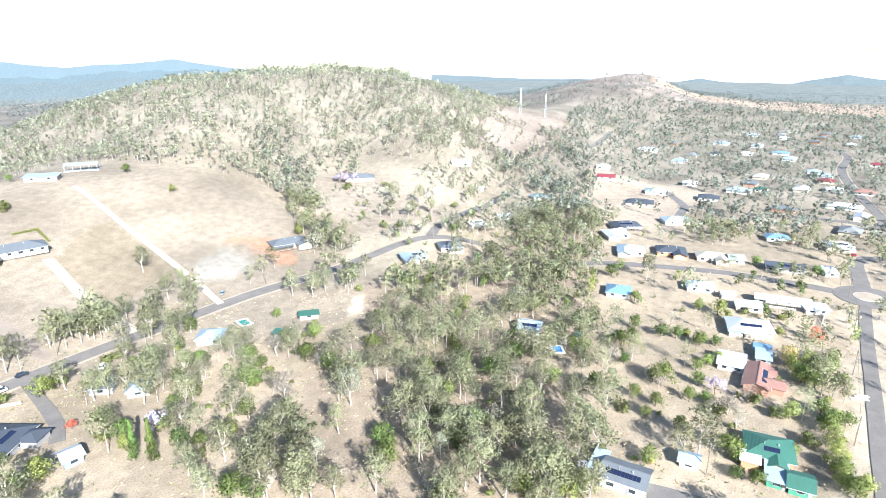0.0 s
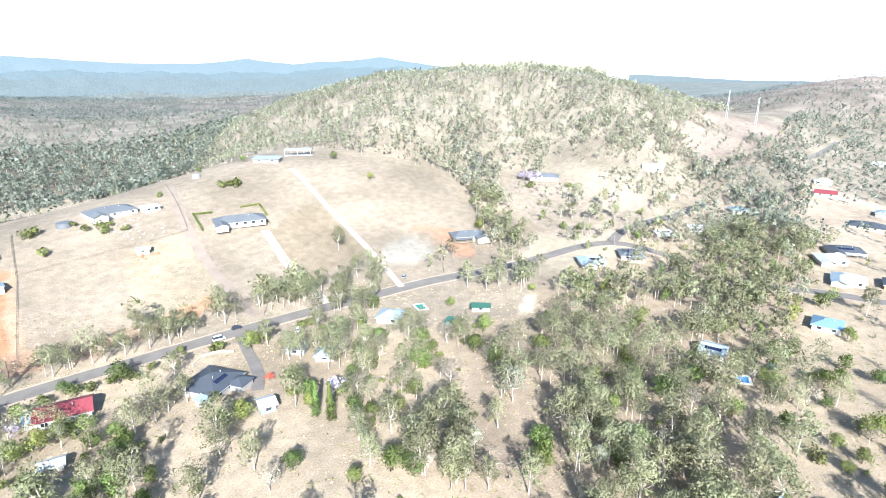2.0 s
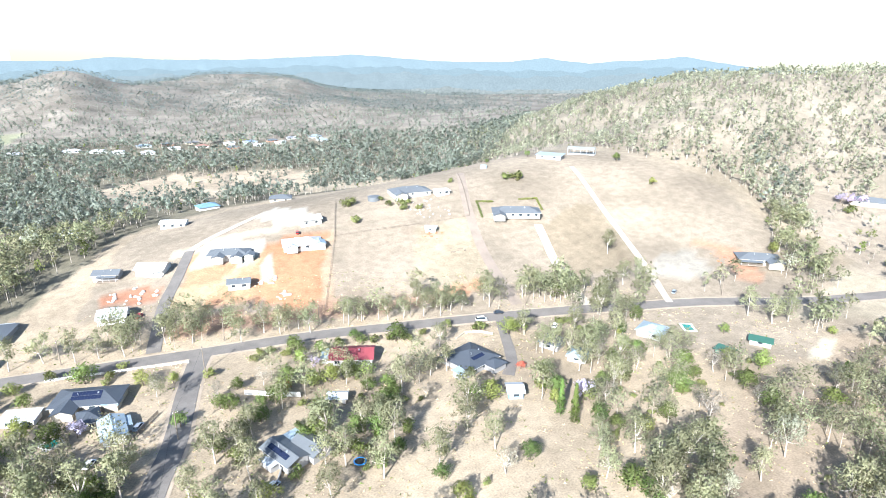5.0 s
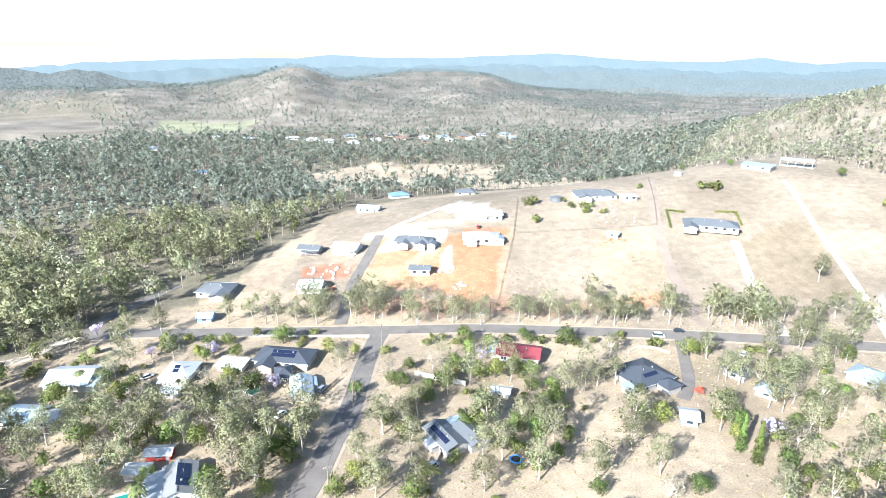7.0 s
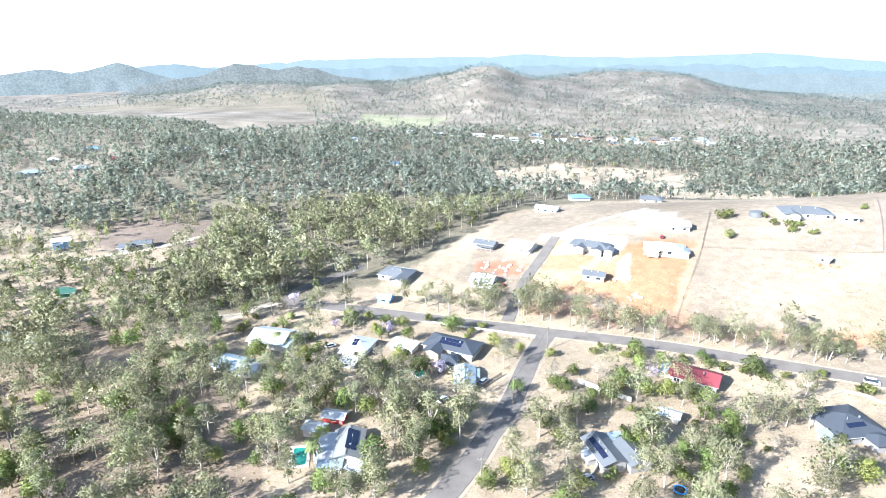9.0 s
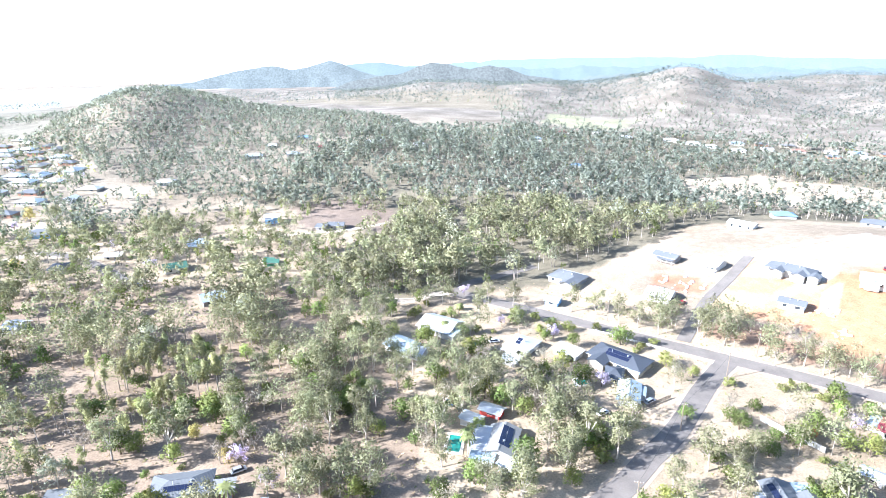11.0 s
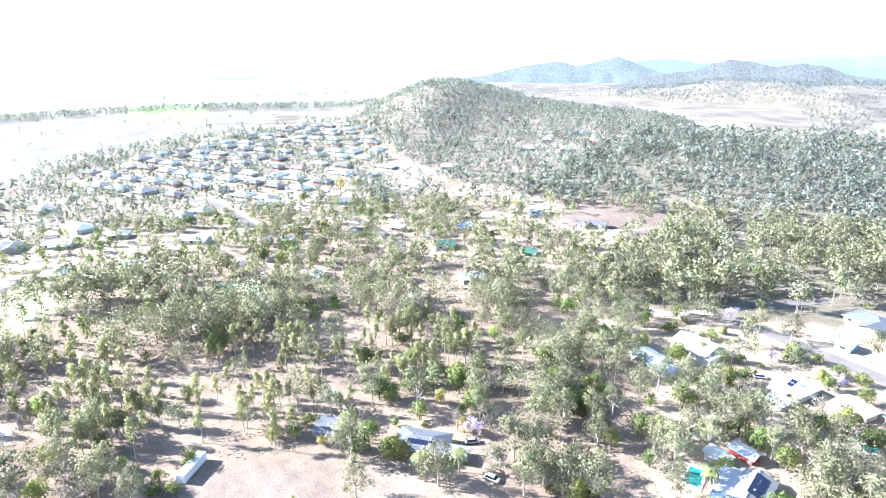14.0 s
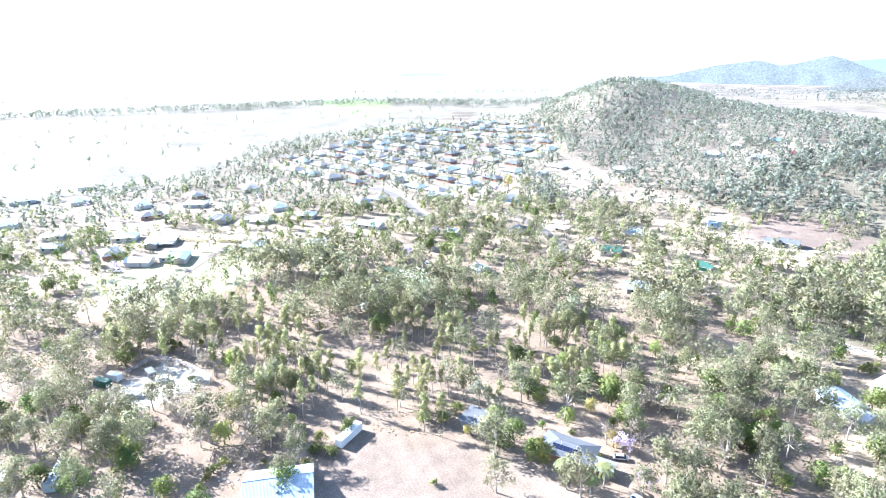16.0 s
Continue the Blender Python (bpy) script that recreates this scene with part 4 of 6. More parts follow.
town(polar((57, 560), (64, 470), (72, 470), (82, 500), (84, 640), (78, 740), (70, 880), (62, 960), (58, 800)), 27, 33, 25, 0.9, 3)
town(polar((80, 420), (92, 380), (112, 360), (112, 540), (92, 560), (84, 520)), 36, 40, 15, 0.5, 4)
town(polar((-88, 480), (-97, 430), (-112, 420), (-112, 1000), (-100, 1050), (-88, 800)), 42, 46, -20, 0.42, 6)
town(polar((-16, 900), (2, 880), (4, 960), (-16, 990)), 34, 40, 10, 0.7, 8)


# ---- trees ----
def leaves(rng, centres, radii, per, size, squash=0.95):
    """Loose leaf clumps scattered round lobes: their triangles and the way out of each lobe."""
    out, ways = [], []
    for c, r in zip(centres, radii):
        d = rng.normal(size=(per, 3))
        d /= np.linalg.norm(d, axis=1)[:, None]
        ways.append(d.copy())
        d[:, 2] *= squash
        p = np.asarray(c) + d * (r * rng.random(per) ** 0.4)[:, None]
        s = size * (0.55 + 0.9 * rng.random(per))
        tri = rng.normal(size=(per, 3, 3))
        tri -= tri.mean(1, keepdims=True)
        tri /= np.linalg.norm(tri, axis=2, keepdims=True)
        out.append(p[:, None] + tri * s[:, None, None] * 0.62)
    return np.concatenate(out), np.concatenate(ways)


def soften(tris, ways, centre, keep=0.26):
    """Turns every clump outwards, away from its lobe and from the middle of the crown; gives the clumps and their normals."""
    out = tris.mean(1) - np.asarray(centre)
    out /= np.linalg.norm(out, axis=1)[:, None] + 1e-6
    out = 0.5 * out + 0.5 * ways
    own = np.cross(tris[:, 1] - tris[:, 0], tris[:, 2] - tris[:, 0])
    own /= np.linalg.norm(own, axis=1)[:, None] + 1e-9
    back = (own * out).sum(1) < 0
    tris = tris.copy()
    tris[back] = tris[back][:, ::-1]
    own[back] *= -1
    n = out * (1 - keep) + own * keep
    return tris, n / np.linalg.norm(n, axis=1)[:, None]


def limbs(rng, base, lobes, girth, h0, bark):
    """Tapered trunk with a limb to every lobe."""
    bm = bmesh.new()
    bend = Vector((rng.normal() * 0.3, rng.normal() * 0.3, h0))
    add_tube(bm, (0, 0, -0.4), bend * 0.5, girth, girth * 0.8, 7)
    add_tube(bm, bend * 0.5, bend, girth * 0.8, girth * 0.62, 7)
    for c in lobes[:9]:
        c = Vector(c)
        mid = bend + (c - bend) * 0.5 + Vector((0, 0, -0.08 * (c - bend).length))
        add_tube(bm, bend, mid, girth * 0.5, girth * 0.3, 4)
        add_tube(bm, mid, c, girth * 0.3, girth * 0.1, 3)
    me = bpy.data.meshes.new("trunk")
    bm.to_mesh(me)
    bm.free()
    me.materials.append(bark)
    return me


def tree_shape(kind, seed):
    """Trunk mesh and crown mesh of one tree of unit size: true metres at scale 1."""
    rng = np.random.default_rng(seed)
    bark = BARK
    if kind in ("gum", "grey"):
        H, R, n, per, size = 16.0, 5.5, 30, 47, 0.50
        cs = []
        for i in range(n):
            a, u = rng.random() * 6.283, rng.random()
            rr = R * (0.25 + 0.75 * rng.random()) * (1 - 0.45 * u)
            cs.append((rr * math.cos(a), rr * math.sin(a), H * (0.36 + 0.57 * u)))
        rad, h0 = [1.2 + 1.0 * rng.random() for _ in cs], 5.2
        girth = 0.32
    elif kind == "slim":
        H, R, n, per, size = 12.5, 2.2, 12, 56, 0.42
        cs = []
        for i in range(n):
            a, u = rng.random() * 6.283, i / (n - 1)
            rr = R * rng.random() * (1.1 - 0.8 * u)
            cs.append((rr * math.cos(a), rr * math.sin(a), H * (0.50 + 0.46 * u)))
        rad, h0, girth = [0.8 + 0.6 * rng.random() for _ in cs], 5.0, 0.16
    elif kind in ("round", "bright", "gold", "flame"):
        H, R, n, per, size = 7.8, 3.3, 19, 50, 0.48
        cs = []
        for i in range(n):
            a, u = rng.random() * 6.283, rng.random()
            rr = R * (0.3 + 0.7 * rng.random()) * math.sqrt(max(0.1, 1 - (2 * u - 0.8) ** 2))
            cs.append((rr * math.cos(a), rr * math.sin(a), H * (0.30 + 0.52 * u)))
        rad, h0, girth, bark = [1.35 + 0.75 * rng.random() for _ in cs], 2.0, 0.28, BARK_DARK
    elif kind == "bush":
        H, R, n, per, size = 2.4, 1.2, 7, 40, 0.36
        cs = [(R * rng.normal() * 0.5, R * rng.normal() * 0.5, 0.7 + 1.0 * rng.random()) for _ in range(n)]
        rad, h0, girth, bark = [0.6 + 0.3 * rng.random() for _ in cs], 0.4, 0.07, BARK_DARK
    elif kind == "conifer":
        n, per, size = 22, 55, 0.45
        cs = [(0.28 * (1 - i / n) * rng.normal(), 0.28 * (1 - i / n) * rng.normal(), 0.9 + 11.5 * i / n) for i in range(n)]
        rad, h0, girth, bark = [1.55 * (1 - i / n) + 0.25 for i in range(n)], 1.0, 0.2, BARK_DARK
    elif kind == "jacaranda":
        H, R, n, per, size = 8.0, 3.8, 14, 42, 0.55
        cs = []
        for i in range(n):
            a, u = rng.random() * 6.283, rng.random()
            rr = R * (0.2 + 0.8 * rng.random())
            cs.append((rr * math.cos(a), rr * math.sin(a), H * (0.5 + 0.4 * u) - 0.08 * rr * rr))
        rad, h0, girth, bark = [1.0 + 0.6 * rng.random() for _ in cs], 2.4, 0.24, BARK_DARK
    elif kind == "bare":
        H, R, n, per, size = 9.0, 3.6, 16, 34, 0.42
        cs = []
        for i in range(n):
            a, u = rng.random() * 6.283, rng.random()
            rr = R * (0.25 + 0.75 * rng.random())
            cs.append((rr * math.cos(a), rr * math.sin(a), H * (0.42 + 0.5 * u)))
        rad, h0, girth = [1.1 + 0.6 * rng.random() for _ in cs], 2.6, 0.22
    else:   # palm
        cs, rad, h0, girth, per, size = [(0, 0, 6.2)], [0.4], 6.0, 0.2, 10, 0.4
    crown, ways = leaves(rng, cs, rad, per, size)
    if kind == "palm":
        fr = []
        for i in range(18):
            a, dr = i / 18 * 6.283 + rng.random() * 0.2, 0.6 + 1.6 * rng.random()
            dx, dy = math.cos(a), math.sin(a)
            pts = [np.array((dx * s, dy * s, 6.3 + 0.9 * math.sin(s * 0.9) - dr * (s / 3) ** 2)) for s in (0.1, 1.1, 2.1, 3.0)]
            side = np.array((-dy, dx, -0.15)) * 0.32
            for p, q in zip(pts, pts[1:]):
                fr += [(p - side, p + side, q + side * 0.7), (p - side, q + side * 0.7, q - side * 0.7)]
        crown = np.array(fr)
        ways = np.tile((0.0, 0.0, 1.0), (len(crown), 1))
    crown, nrm = soften(crown, ways, (0, 0, crown[..., 2].min() * 0.4 + crown[..., 2].max() * 0.6 - 1.0))
    me = tri_mesh("crown", crown, [LEAF[kind]], normals=nrm)
    return limbs(rng, None, cs if kind not in ("conifer", "palm") else [], girth, h0 if kind != "conifer" else 11.0, bark), me


VARIANTS = {k: [tree_shape(k, 100 + 17 * i + 3 * j) for j in range(c)] for i, (k, c) in enumerate(
    (("gum", 7), ("slim", 5), ("round", 4), ("bright", 2), ("bush", 3), ("conifer", 2), ("jacaranda", 2), ("bare", 3), ("palm", 2), ("flame", 1), ("gold", 2), ("grey", 2)))}
TREE_WORDS = {
    "gum": ("gum_tree", "tall grey-green gum tree with pale trunk and loose clumped crown"), "slim": ("young_gum_tree", "slender young gum tree with thin yellow-green crown"),
    "round": ("shade_tree", "dense dark green shade tree with rounded crown"), "bright": ("garden_tree", "bright green leafy garden tree"),
    "bush": ("shrub", "low green garden shrub on dry ground"), "conifer": ("conifer", "narrow cone-shaped green conifer"),
    "jacaranda": ("jacaranda", "jacaranda tree covered in pale purple blossom"), "bare": ("bare_tree", "nearly leafless tree with grey-brown twigs"),
    "palm": ("palm_tree", "palm tree with a tuft of drooping fronds"), "flame": ("flame_tree", "tree covered in bright red blossom"),
    "gold": ("golden_tree", "garden tree with yellow-orange leaves"), "grey": ("silver_gum", "silvery grey gum tree with pale leaves")}
tree_rng = np.random.default_rng(11)


def tree(kind, x, y, size=1.0, wide=1.0):
    """One tree on the ground, an object with trunk and crown."""
    tm, cm = VARIANTS[kind][int(tree_rng.integers(len(VARIANTS[kind])))]
    name, words = TREE_WORDS[kind]
    root = thing(name, pose(x, y, float(height(x, y)), 0, 0, tree_rng.random() * 360), words, "shrub" if kind == "bush" else "tree", name.replace("_", " ") + "s")
    root.scale = (size * wide, size * wide, size)
    for nm, me in (("trunk", tm), ("crown", cm)):
        ob = new(nm, me)
        ob.parent = root


WOODS = [   # name, trees to 100 square metres, kind, outline
    ("creek_north", 2.4, "mixed", polar((-76.3, 587), (-80.4, 700), (-85.7, 670), (-87.5, 526), (-87.4, 370), (-83.3, 310), (-77.6, 358))),
    ("gum_tongue", 2.4, "mixed", polar((-53.7, 562), (-56.2, 599), (-58.9, 500), (-60.3, 381), (-64.1, 312), (-60.9, 276), (-57.6, 299), (-56.7, 374))),
    ("west_edge", 2.4, "mixed", polar((107.2, 328), (102.4, 293), (102.3, 244), (99.3, 213), (101.5, 184), (109, 228))),
    ("west_low", 1.5, "garden", polar((109.2, 220), (104.6, 206), (94.6, 199), (82.1, 177), (84.8, 157), (94.5, 163), (99.3, 177), (106.3, 179))),
    ("creek_woods", 2.1, "mixed", [(106, 85), (125, 89), (148, 87), (172, 109), (200, 102), (236, 122), (269, 119), (298, 87), (341, 75), (400, 76), (476, 60), (425, 17), (355, 21), (287, 19), (249, 8), (221, 24), (200, 28), (170, 23), (151, 13), (134, 3)]),
    ("creek_light", 1.5, "garden", [(116, 181), (148, 181), (180, 175), (199, 153), (189, 119), (149, 108), (125, 89), (106, 84), (93, 123)]),
    ("hedge_row", 2.0, "mixed", [(151, 216), (189, 217), (217, 201), (191, 173), (149, 177), (142, 196)]),
    ("row2", 1.6, "mixed", [(221, 194), (258, 187), (294, 180), (292, 150), (246, 133), (221, 162)]),
    ("spur_trees", 1.8, "mixed", [(297, 205), (320, 203), (316, 161), (287, 140), (258, 146), (257, 166)]),
    ("plantation", 3.4, "slim", [(-247, -46), (-266, -37), (-283, 3), (-251, 22), (-217, 49), (-209, 95), (-186, 137), (-158, 144), (-147, 129), (-149, 94), (-147, 66), (-145, 46), (-154, 35), (-160, 20), (-190, -5), (-200, -10), (-217, -26), (-224, -44)]),
    ("creek_line", 3.0, "tall", [(-316, 0), (-314, 18), (-334, 74), (-264, 62), (-264, 90), (-230, 135), (-186, 184), (-155, 170), (-177, 153), (-218, 99), (-217, 49), (-233, 22), (-272, 21)]),
    ("south_trees", 1.2, "garden", [(-198, -41), (-191, -12), (-176, 8), (-155, 16), (-154, -9), (-156, -25), (-164, -38)]),
    ("west_strip", 2.4, "mixed", [(-268, -48), (-285, -38), (-292, -13), (-263, 1), (-226, -10), (-214, -27), (-220, -44)]),
    ("home_woods", 1.8, "garden", [(-146, 128), (-150, 177), (-120, 204), (-90, 197), (-97, 168), (-97, 143), (-79, 121), (-72, 106), (-85, 93), (-105, 100), (-123, 110)]),
    ("home_woods2", 1.5, "garden", [(-112, 172), (-91, 190), (-63, 175), (-45, 182), (-38, 160), (-50, 158), (-68, 154), (-75, 127), (-94, 137)]),
    ("side_woods", 1.3, "garden", [(-45, 188), (-30, 196), (-18, 173), (-27, 144), (-33, 126), (-42, 126), (-45, 154), (-53, 173)]),
    ("west_woods", 1.8, "garden", [(-191, 234), (-176, 288), (-136, 297), (-106, 289), (-110, 234), (-131, 214), (-106, 180), (-110, 167), (-95, 144), (-77, 157), (-56, 126), (-114, 126)]),
    ("road_row_1", 1.7, "gum", [(-46, 244), (-27, 258), (4, 268), (56, 254), (58, 238), (4, 233), (-40, 235)]),
    ("road_row_2", 1.7, "mixed", [(60, 234), (94, 241), (138, 236), (179, 221), (171, 209), (128, 216), (74, 223)]),
    ("mid_yards", 1.6, "garden", [(-271, 35), (-322, 68), (-366, 126), (-405, 201), (-369, 276), (-244, 269), (-191, 259), (-171, 209), (-227, 167), (-262, 125), (-231, 73)]),
    ("hill_woods", 4.2, "hill", polar((-33, 520), (-38, 560), (-45, 480), (-52, 450), (-58, 415), (-64, 380), (-67, 430), (-63, 520), (-64, 590), (-70, 540), (-78, 590), (-84, 640), (-82, 690), (-76, 700), (-79, 900), (-60, 960), (-30, 960), (-27, 640))),
    ("hill_foot", 2.8, "hill", polar((-64, 525), (-70, 525), (-77, 560), (-82, 640), (-76, 700), (-64, 600))),
    ("hill_fringe", 3.0, "hill", polar((-64, 360), (-72, 360), (-84, 420), (-86, 560), (-78, 580), (-70, 520), (-66, 430))),
    ("valley_woods", 2.6, "tall", polar((-30, 560), (-22, 500), (-12, 480), (-4, 450), (3, 415), (6, 370), (10, 330), (16, 295), (24, 275), (33, 262), (37, 300), (31, 360), (30, 420), (40, 440), (46, 470), (40, 560), (36, 640), (30, 780), (20, 900), (5, 980), (-15, 1000), (-35, 980))),
    ("valley_floor", 0.95, "mixed", polar((-35, 980), (-15, 1000), (5, 980), (20, 900), (22, 1300), (4, 1500), (-16, 1600), (-35, 1600))),
    ("knoll_woods", 3.6, "mixed", polar((61, 900), (58, 1050), (50, 1150), (38, 1050), (30, 900), (28, 760), (34, 560), (41, 500), (48, 480), (54, 560), (59, 700))),
    ("east_town_trees", 1.7, "mixed", polar((-80, 420), (-90, 380), (-98, 400), (-113, 380), (-113, 1250), (-95, 1350), (-84, 1150), (-82, 700))),
    ("town_trees", 3.6, "round", polar((56, 350), (66, 330), (84, 330), (112, 330), (112, 560), (90, 580), (82, 720), (74, 850), (62, 980), (57, 800))),
    ("range_woods", 1.7, "mixed", polar((-30, 1500), (-10, 1450), (8, 1500), (16, 1700), (18, 2400), (-12, 2800), (-30, 2700))),
    ("range_foot", 1.9, "mixed", polar((-30, 1500), (-10, 1450), (8, 1500), (16, 1700), (22, 1750), (22, 2200), (17, 2100), (15, 1400), (5, 1320), (-30, 1400))),
    ("west_foothills", 1.5, "mixed", polar((6, 1330), (14, 1300), (22, 1340), (36, 1420), (36, 1850), (6, 1850))),
    ("west_flats", 0.6, "mixed", polar((18, 1300), (30, 1250), (46, 1600), (47, 2200), (34, 2100), (20, 1900))),
    ("far_east_woods", 0.95, "mixed", polar((-76, 1100), (-92, 1200), (-112, 1250), (-112, 1500), (-96, 1900), (-76, 1900))),
    ("river_trees", 2.3, "mixed", polar((58, 1130), (75, 1190), (112, 1230), (112, 1300), (75, 1290), (58, 1230))),
    ("river_trees_far", 0.8, "mixed", polar((58, 1500), (85, 1550), (112, 1550), (112, 1750), (58, 1750))),
    ("plain_trees", 0.06, "mixed", polar((62, 980), (72, 860), (86, 640), (112, 560), (112, 1150), (62, 1130))),
    ("plain_copse", 2.4, "mixed", polar((77, 760), (84, 660), (87, 640), (86, 690), (79, 800))),
    ("hill_behind", 0.5, "mixed", polar((-30, 960), (-60, 960), (-76, 900), (-76, 1050), (-30, 1100))),
    ("mid_slope", 1.8, "garden", polar((30, 340), (60, 340), (60, 560), (48, 510), (40, 500), (32, 430))),
    ("far_valley_woods", 1.0, "mixed", polar((-54, 1300), (-34, 1600), (-30, 1700), (-30, 2250), (-54, 2250))),
    ("east_flats", 0.26, "mixed", polar((-88, 1500), (-113, 1400), (-113, 2500), (-94, 2600))),
    ("grove_west", 2.4, "tall", [(-236, 213), (-211, 218), (-180, 190), (-170, 162), (-181, 156)]),
    ("grove_home", 1.4, "garden", [(-184, 160), (-170, 162), (-166, 179), (-134, 164), (-109, 154), (-93, 119), (-138, 112)]),
    ("grove_side", 1.1, "garden", [(-122, 196), (-77, 197), (-62, 172), (-66, 150), (-98, 149)]),
    ("street_hedge", 3.0, "hedge", [(247, -76), (198, -70), (163, -65), (161, -58), (194, -59), (239, -67)]),
    ("corner_trees", 0.55, "garden", polar((4, 130), (4, 215), (-6, 222), (-14, 200), (-20, 150), (-14, 128))),
    ("district_side", 0.5, "yards", polar((-22, 110), (25, 110), (25, 235), (-22, 228))),
    ("district_north", 0.75, "yards", polar((-66, 120), (-40, 110), (-10, 110), (20, 110), (45, 110), (60, 130), (60, 350), (34, 330), (22, 250), (8, 236), (-20, 232), (-45, 225), (-62, 250))),
    ("district_east", 0.9, "yards", polar((-66, 100), (-113, 100), (-113, 400), (-66, 400))),
    ("district_west", 0.7, "yards", polar((60, 120), (112, 120), (112, 350), (60, 350))),
]
OPEN = [    # clearings
    polar((-59, 515), (-64, 505), (-71, 475), (-74, 450), (-70, 380), (-64, 365), (-58.5, 430)),
    polar((-75, 600), (-78, 580), (-81, 650), (-80, 700), (-76, 680)),
    polar((-6, 535), (3, 530), (5, 640), (-2, 720), (-15, 700), (-13, 600)),
    polar((-22, 545), (-12, 515), (-10, 590), (-22, 650)),
    polar((-16, 880), (6, 855), (6, 925), (-16, 960)),
    polar((9, 1000), (17, 1010), (16, 1150), (8, 1130)),
    [(-262, 335), (-232, 345), (-212, 335), (-210, 318), (-245, 310)],
    polar((-77, 700), (-82, 700), (-82, 790), (-77, 790)),
    polar((-85, 430), (-93, 420), (-96, 560), (-86, 590)),
    [(-169, 183), (-158, 200), (-141, 186), (-140, 165), (-150, 161)],
    [(-336, -60), (-350, -26), (-360, 10), (-324, 0), (-285, -33), (-300, -60)],
    [(-213, -49), (-236, -25), (-210, -5), (-190, -29)],
    [(-141, 10), (-153, 33), (-142, 66), (-117, 90), (-95, 85), (-90, 40), (-110, 0)],
    polar((-50, 236), (-60, 270), (-64, 330), (-56, 340), (-46, 240)),
    [(225, 160), (250, 165), (232, 120), (205, 140), (195, 165)],
    [(-10, 234), (24, 232), (14, 190), (-2, 150), (-26, 118), (-34, 122), (-14, 160), (-4, 200)],
    [(102, 142), (119, 142), (115, 122), (92, 98), (82, 106)],
]


def free_of_built(x, y, room=2.5):
    ok = np.ones(x.shape, bool)
    for line, w in ROAD_LINES:
        lo, hi = line.min(0) - 12, line.max(0) + 12
        near = (x > lo[0]) & (x < hi[0]) & (y > lo[1]) & (y < hi[1]) & ok
        idx = np.nonzero(near)[0]
        if len(idx):
            d = np.hypot(x[idx, None] - line[None, :, 0], y[idx, None] - line[None, :, 1]).min(1)
            ok[idx[d < w / 2 + room]] = False
    for p in PLACES:
        a = radians(p[2])
        u = (x - p[0]) * math.cos(a) + (y - p[1]) * math.sin(a)
        v = -(x - p[0]) * math.sin(a) + (y - p[1]) * math.cos(a)
        ok &= ~((abs(u) < p[3] / 2 + room + 1.5) & (v < p[4] / 2 + room) & (v > -p[4] / 2 - room - 3))
    return ok


def scatter():
    """Positions, kinds and sizes of all woodland trees."""
    rng = np.random.default_rng(21)
    rows = []
    for name, dens, kind, poly in WOODS:
        pa = np.array(poly)
        lo, hi = pa.min(0), pa.max(0)
        n = int((hi[0] - lo[0]) * (hi[1] - lo[1]) / 100 * dens)
        x, y = lo[0] + (hi[0] - lo[0]) * rng.random(n), lo[1] + (hi[1] - lo[1]) * rng.random(n)
        ok = inside(poly, x, y)
        clump = np.sin(x * 0.06 + 1.5 * np.sin(y * 0.047)) * np.sin(y * 0.067 + 1.2 * np.sin(x * 0.051))
        ok &= rng.random(n) < 0.72 + 0.45 * clump
        for c in OPEN:
            ok &= ~(inside(c, x, y) & (rng.random(n) < 0.86))
        x, y = x[ok], y[ok]
        ok = free_of_built(x, y)
        x, y = x[ok], y[ok]
        for px, py in zip(x, y):
            u = rng.random()
            k = kind
            if kind in ("mixed", "tall"):
                k = "gum" if u < 0.80 else "round" if u < 0.87 else "bare" if u < 0.93 else "grey" if u < 0.96 else "bush" if u < 0.985 else "bright"
            elif kind == "hedge":
                k = "round" if u < 0.45 else "bright" if u < 0.6 else "bush"
            elif kind == "hill":
                k = "dry" if u < 0.62 else "bare" if u < 0.84 else "bush" if u < 0.94 else "round"
            elif kind == "garden":
                k = "gum" if u < 0.52 else "round" if u < 0.74 else "bare" if u < 0.86 else "bush" if u < 0.95 else "bright"
            elif kind == "round":
                k = "round" if u < 0.55 else "gum" if u < 0.80 else "bush" if u < 0.92 else "bright" if u < 0.99 else "jacaranda"
            elif kind == "yards":
                k = "gum" if u < 0.27 else "round" if u < 0.56 else "bush" if u < 0.80 else "bare" if u < 0.91 else "bright" if u < 0.996 else "jacaranda"
            elif kind == "slim":
                k = "slim" if u < 0.86 else "gum" if u < 0.96 else "bush"
            s = 0.62 + 0.5 * rng.random() if k in ("gum", "grey", "dry") else 0.7 + 0.5 * rng.random()
            away = math.hypot(px, py)
            s *= 1 - 0.28 * min(1, max(0, (away - 300) / 200)) + 0.06 * (away > 1300)
            rows.append((px, py, k, s * (1.28 if kind == "tall" else 1)))
    return rows


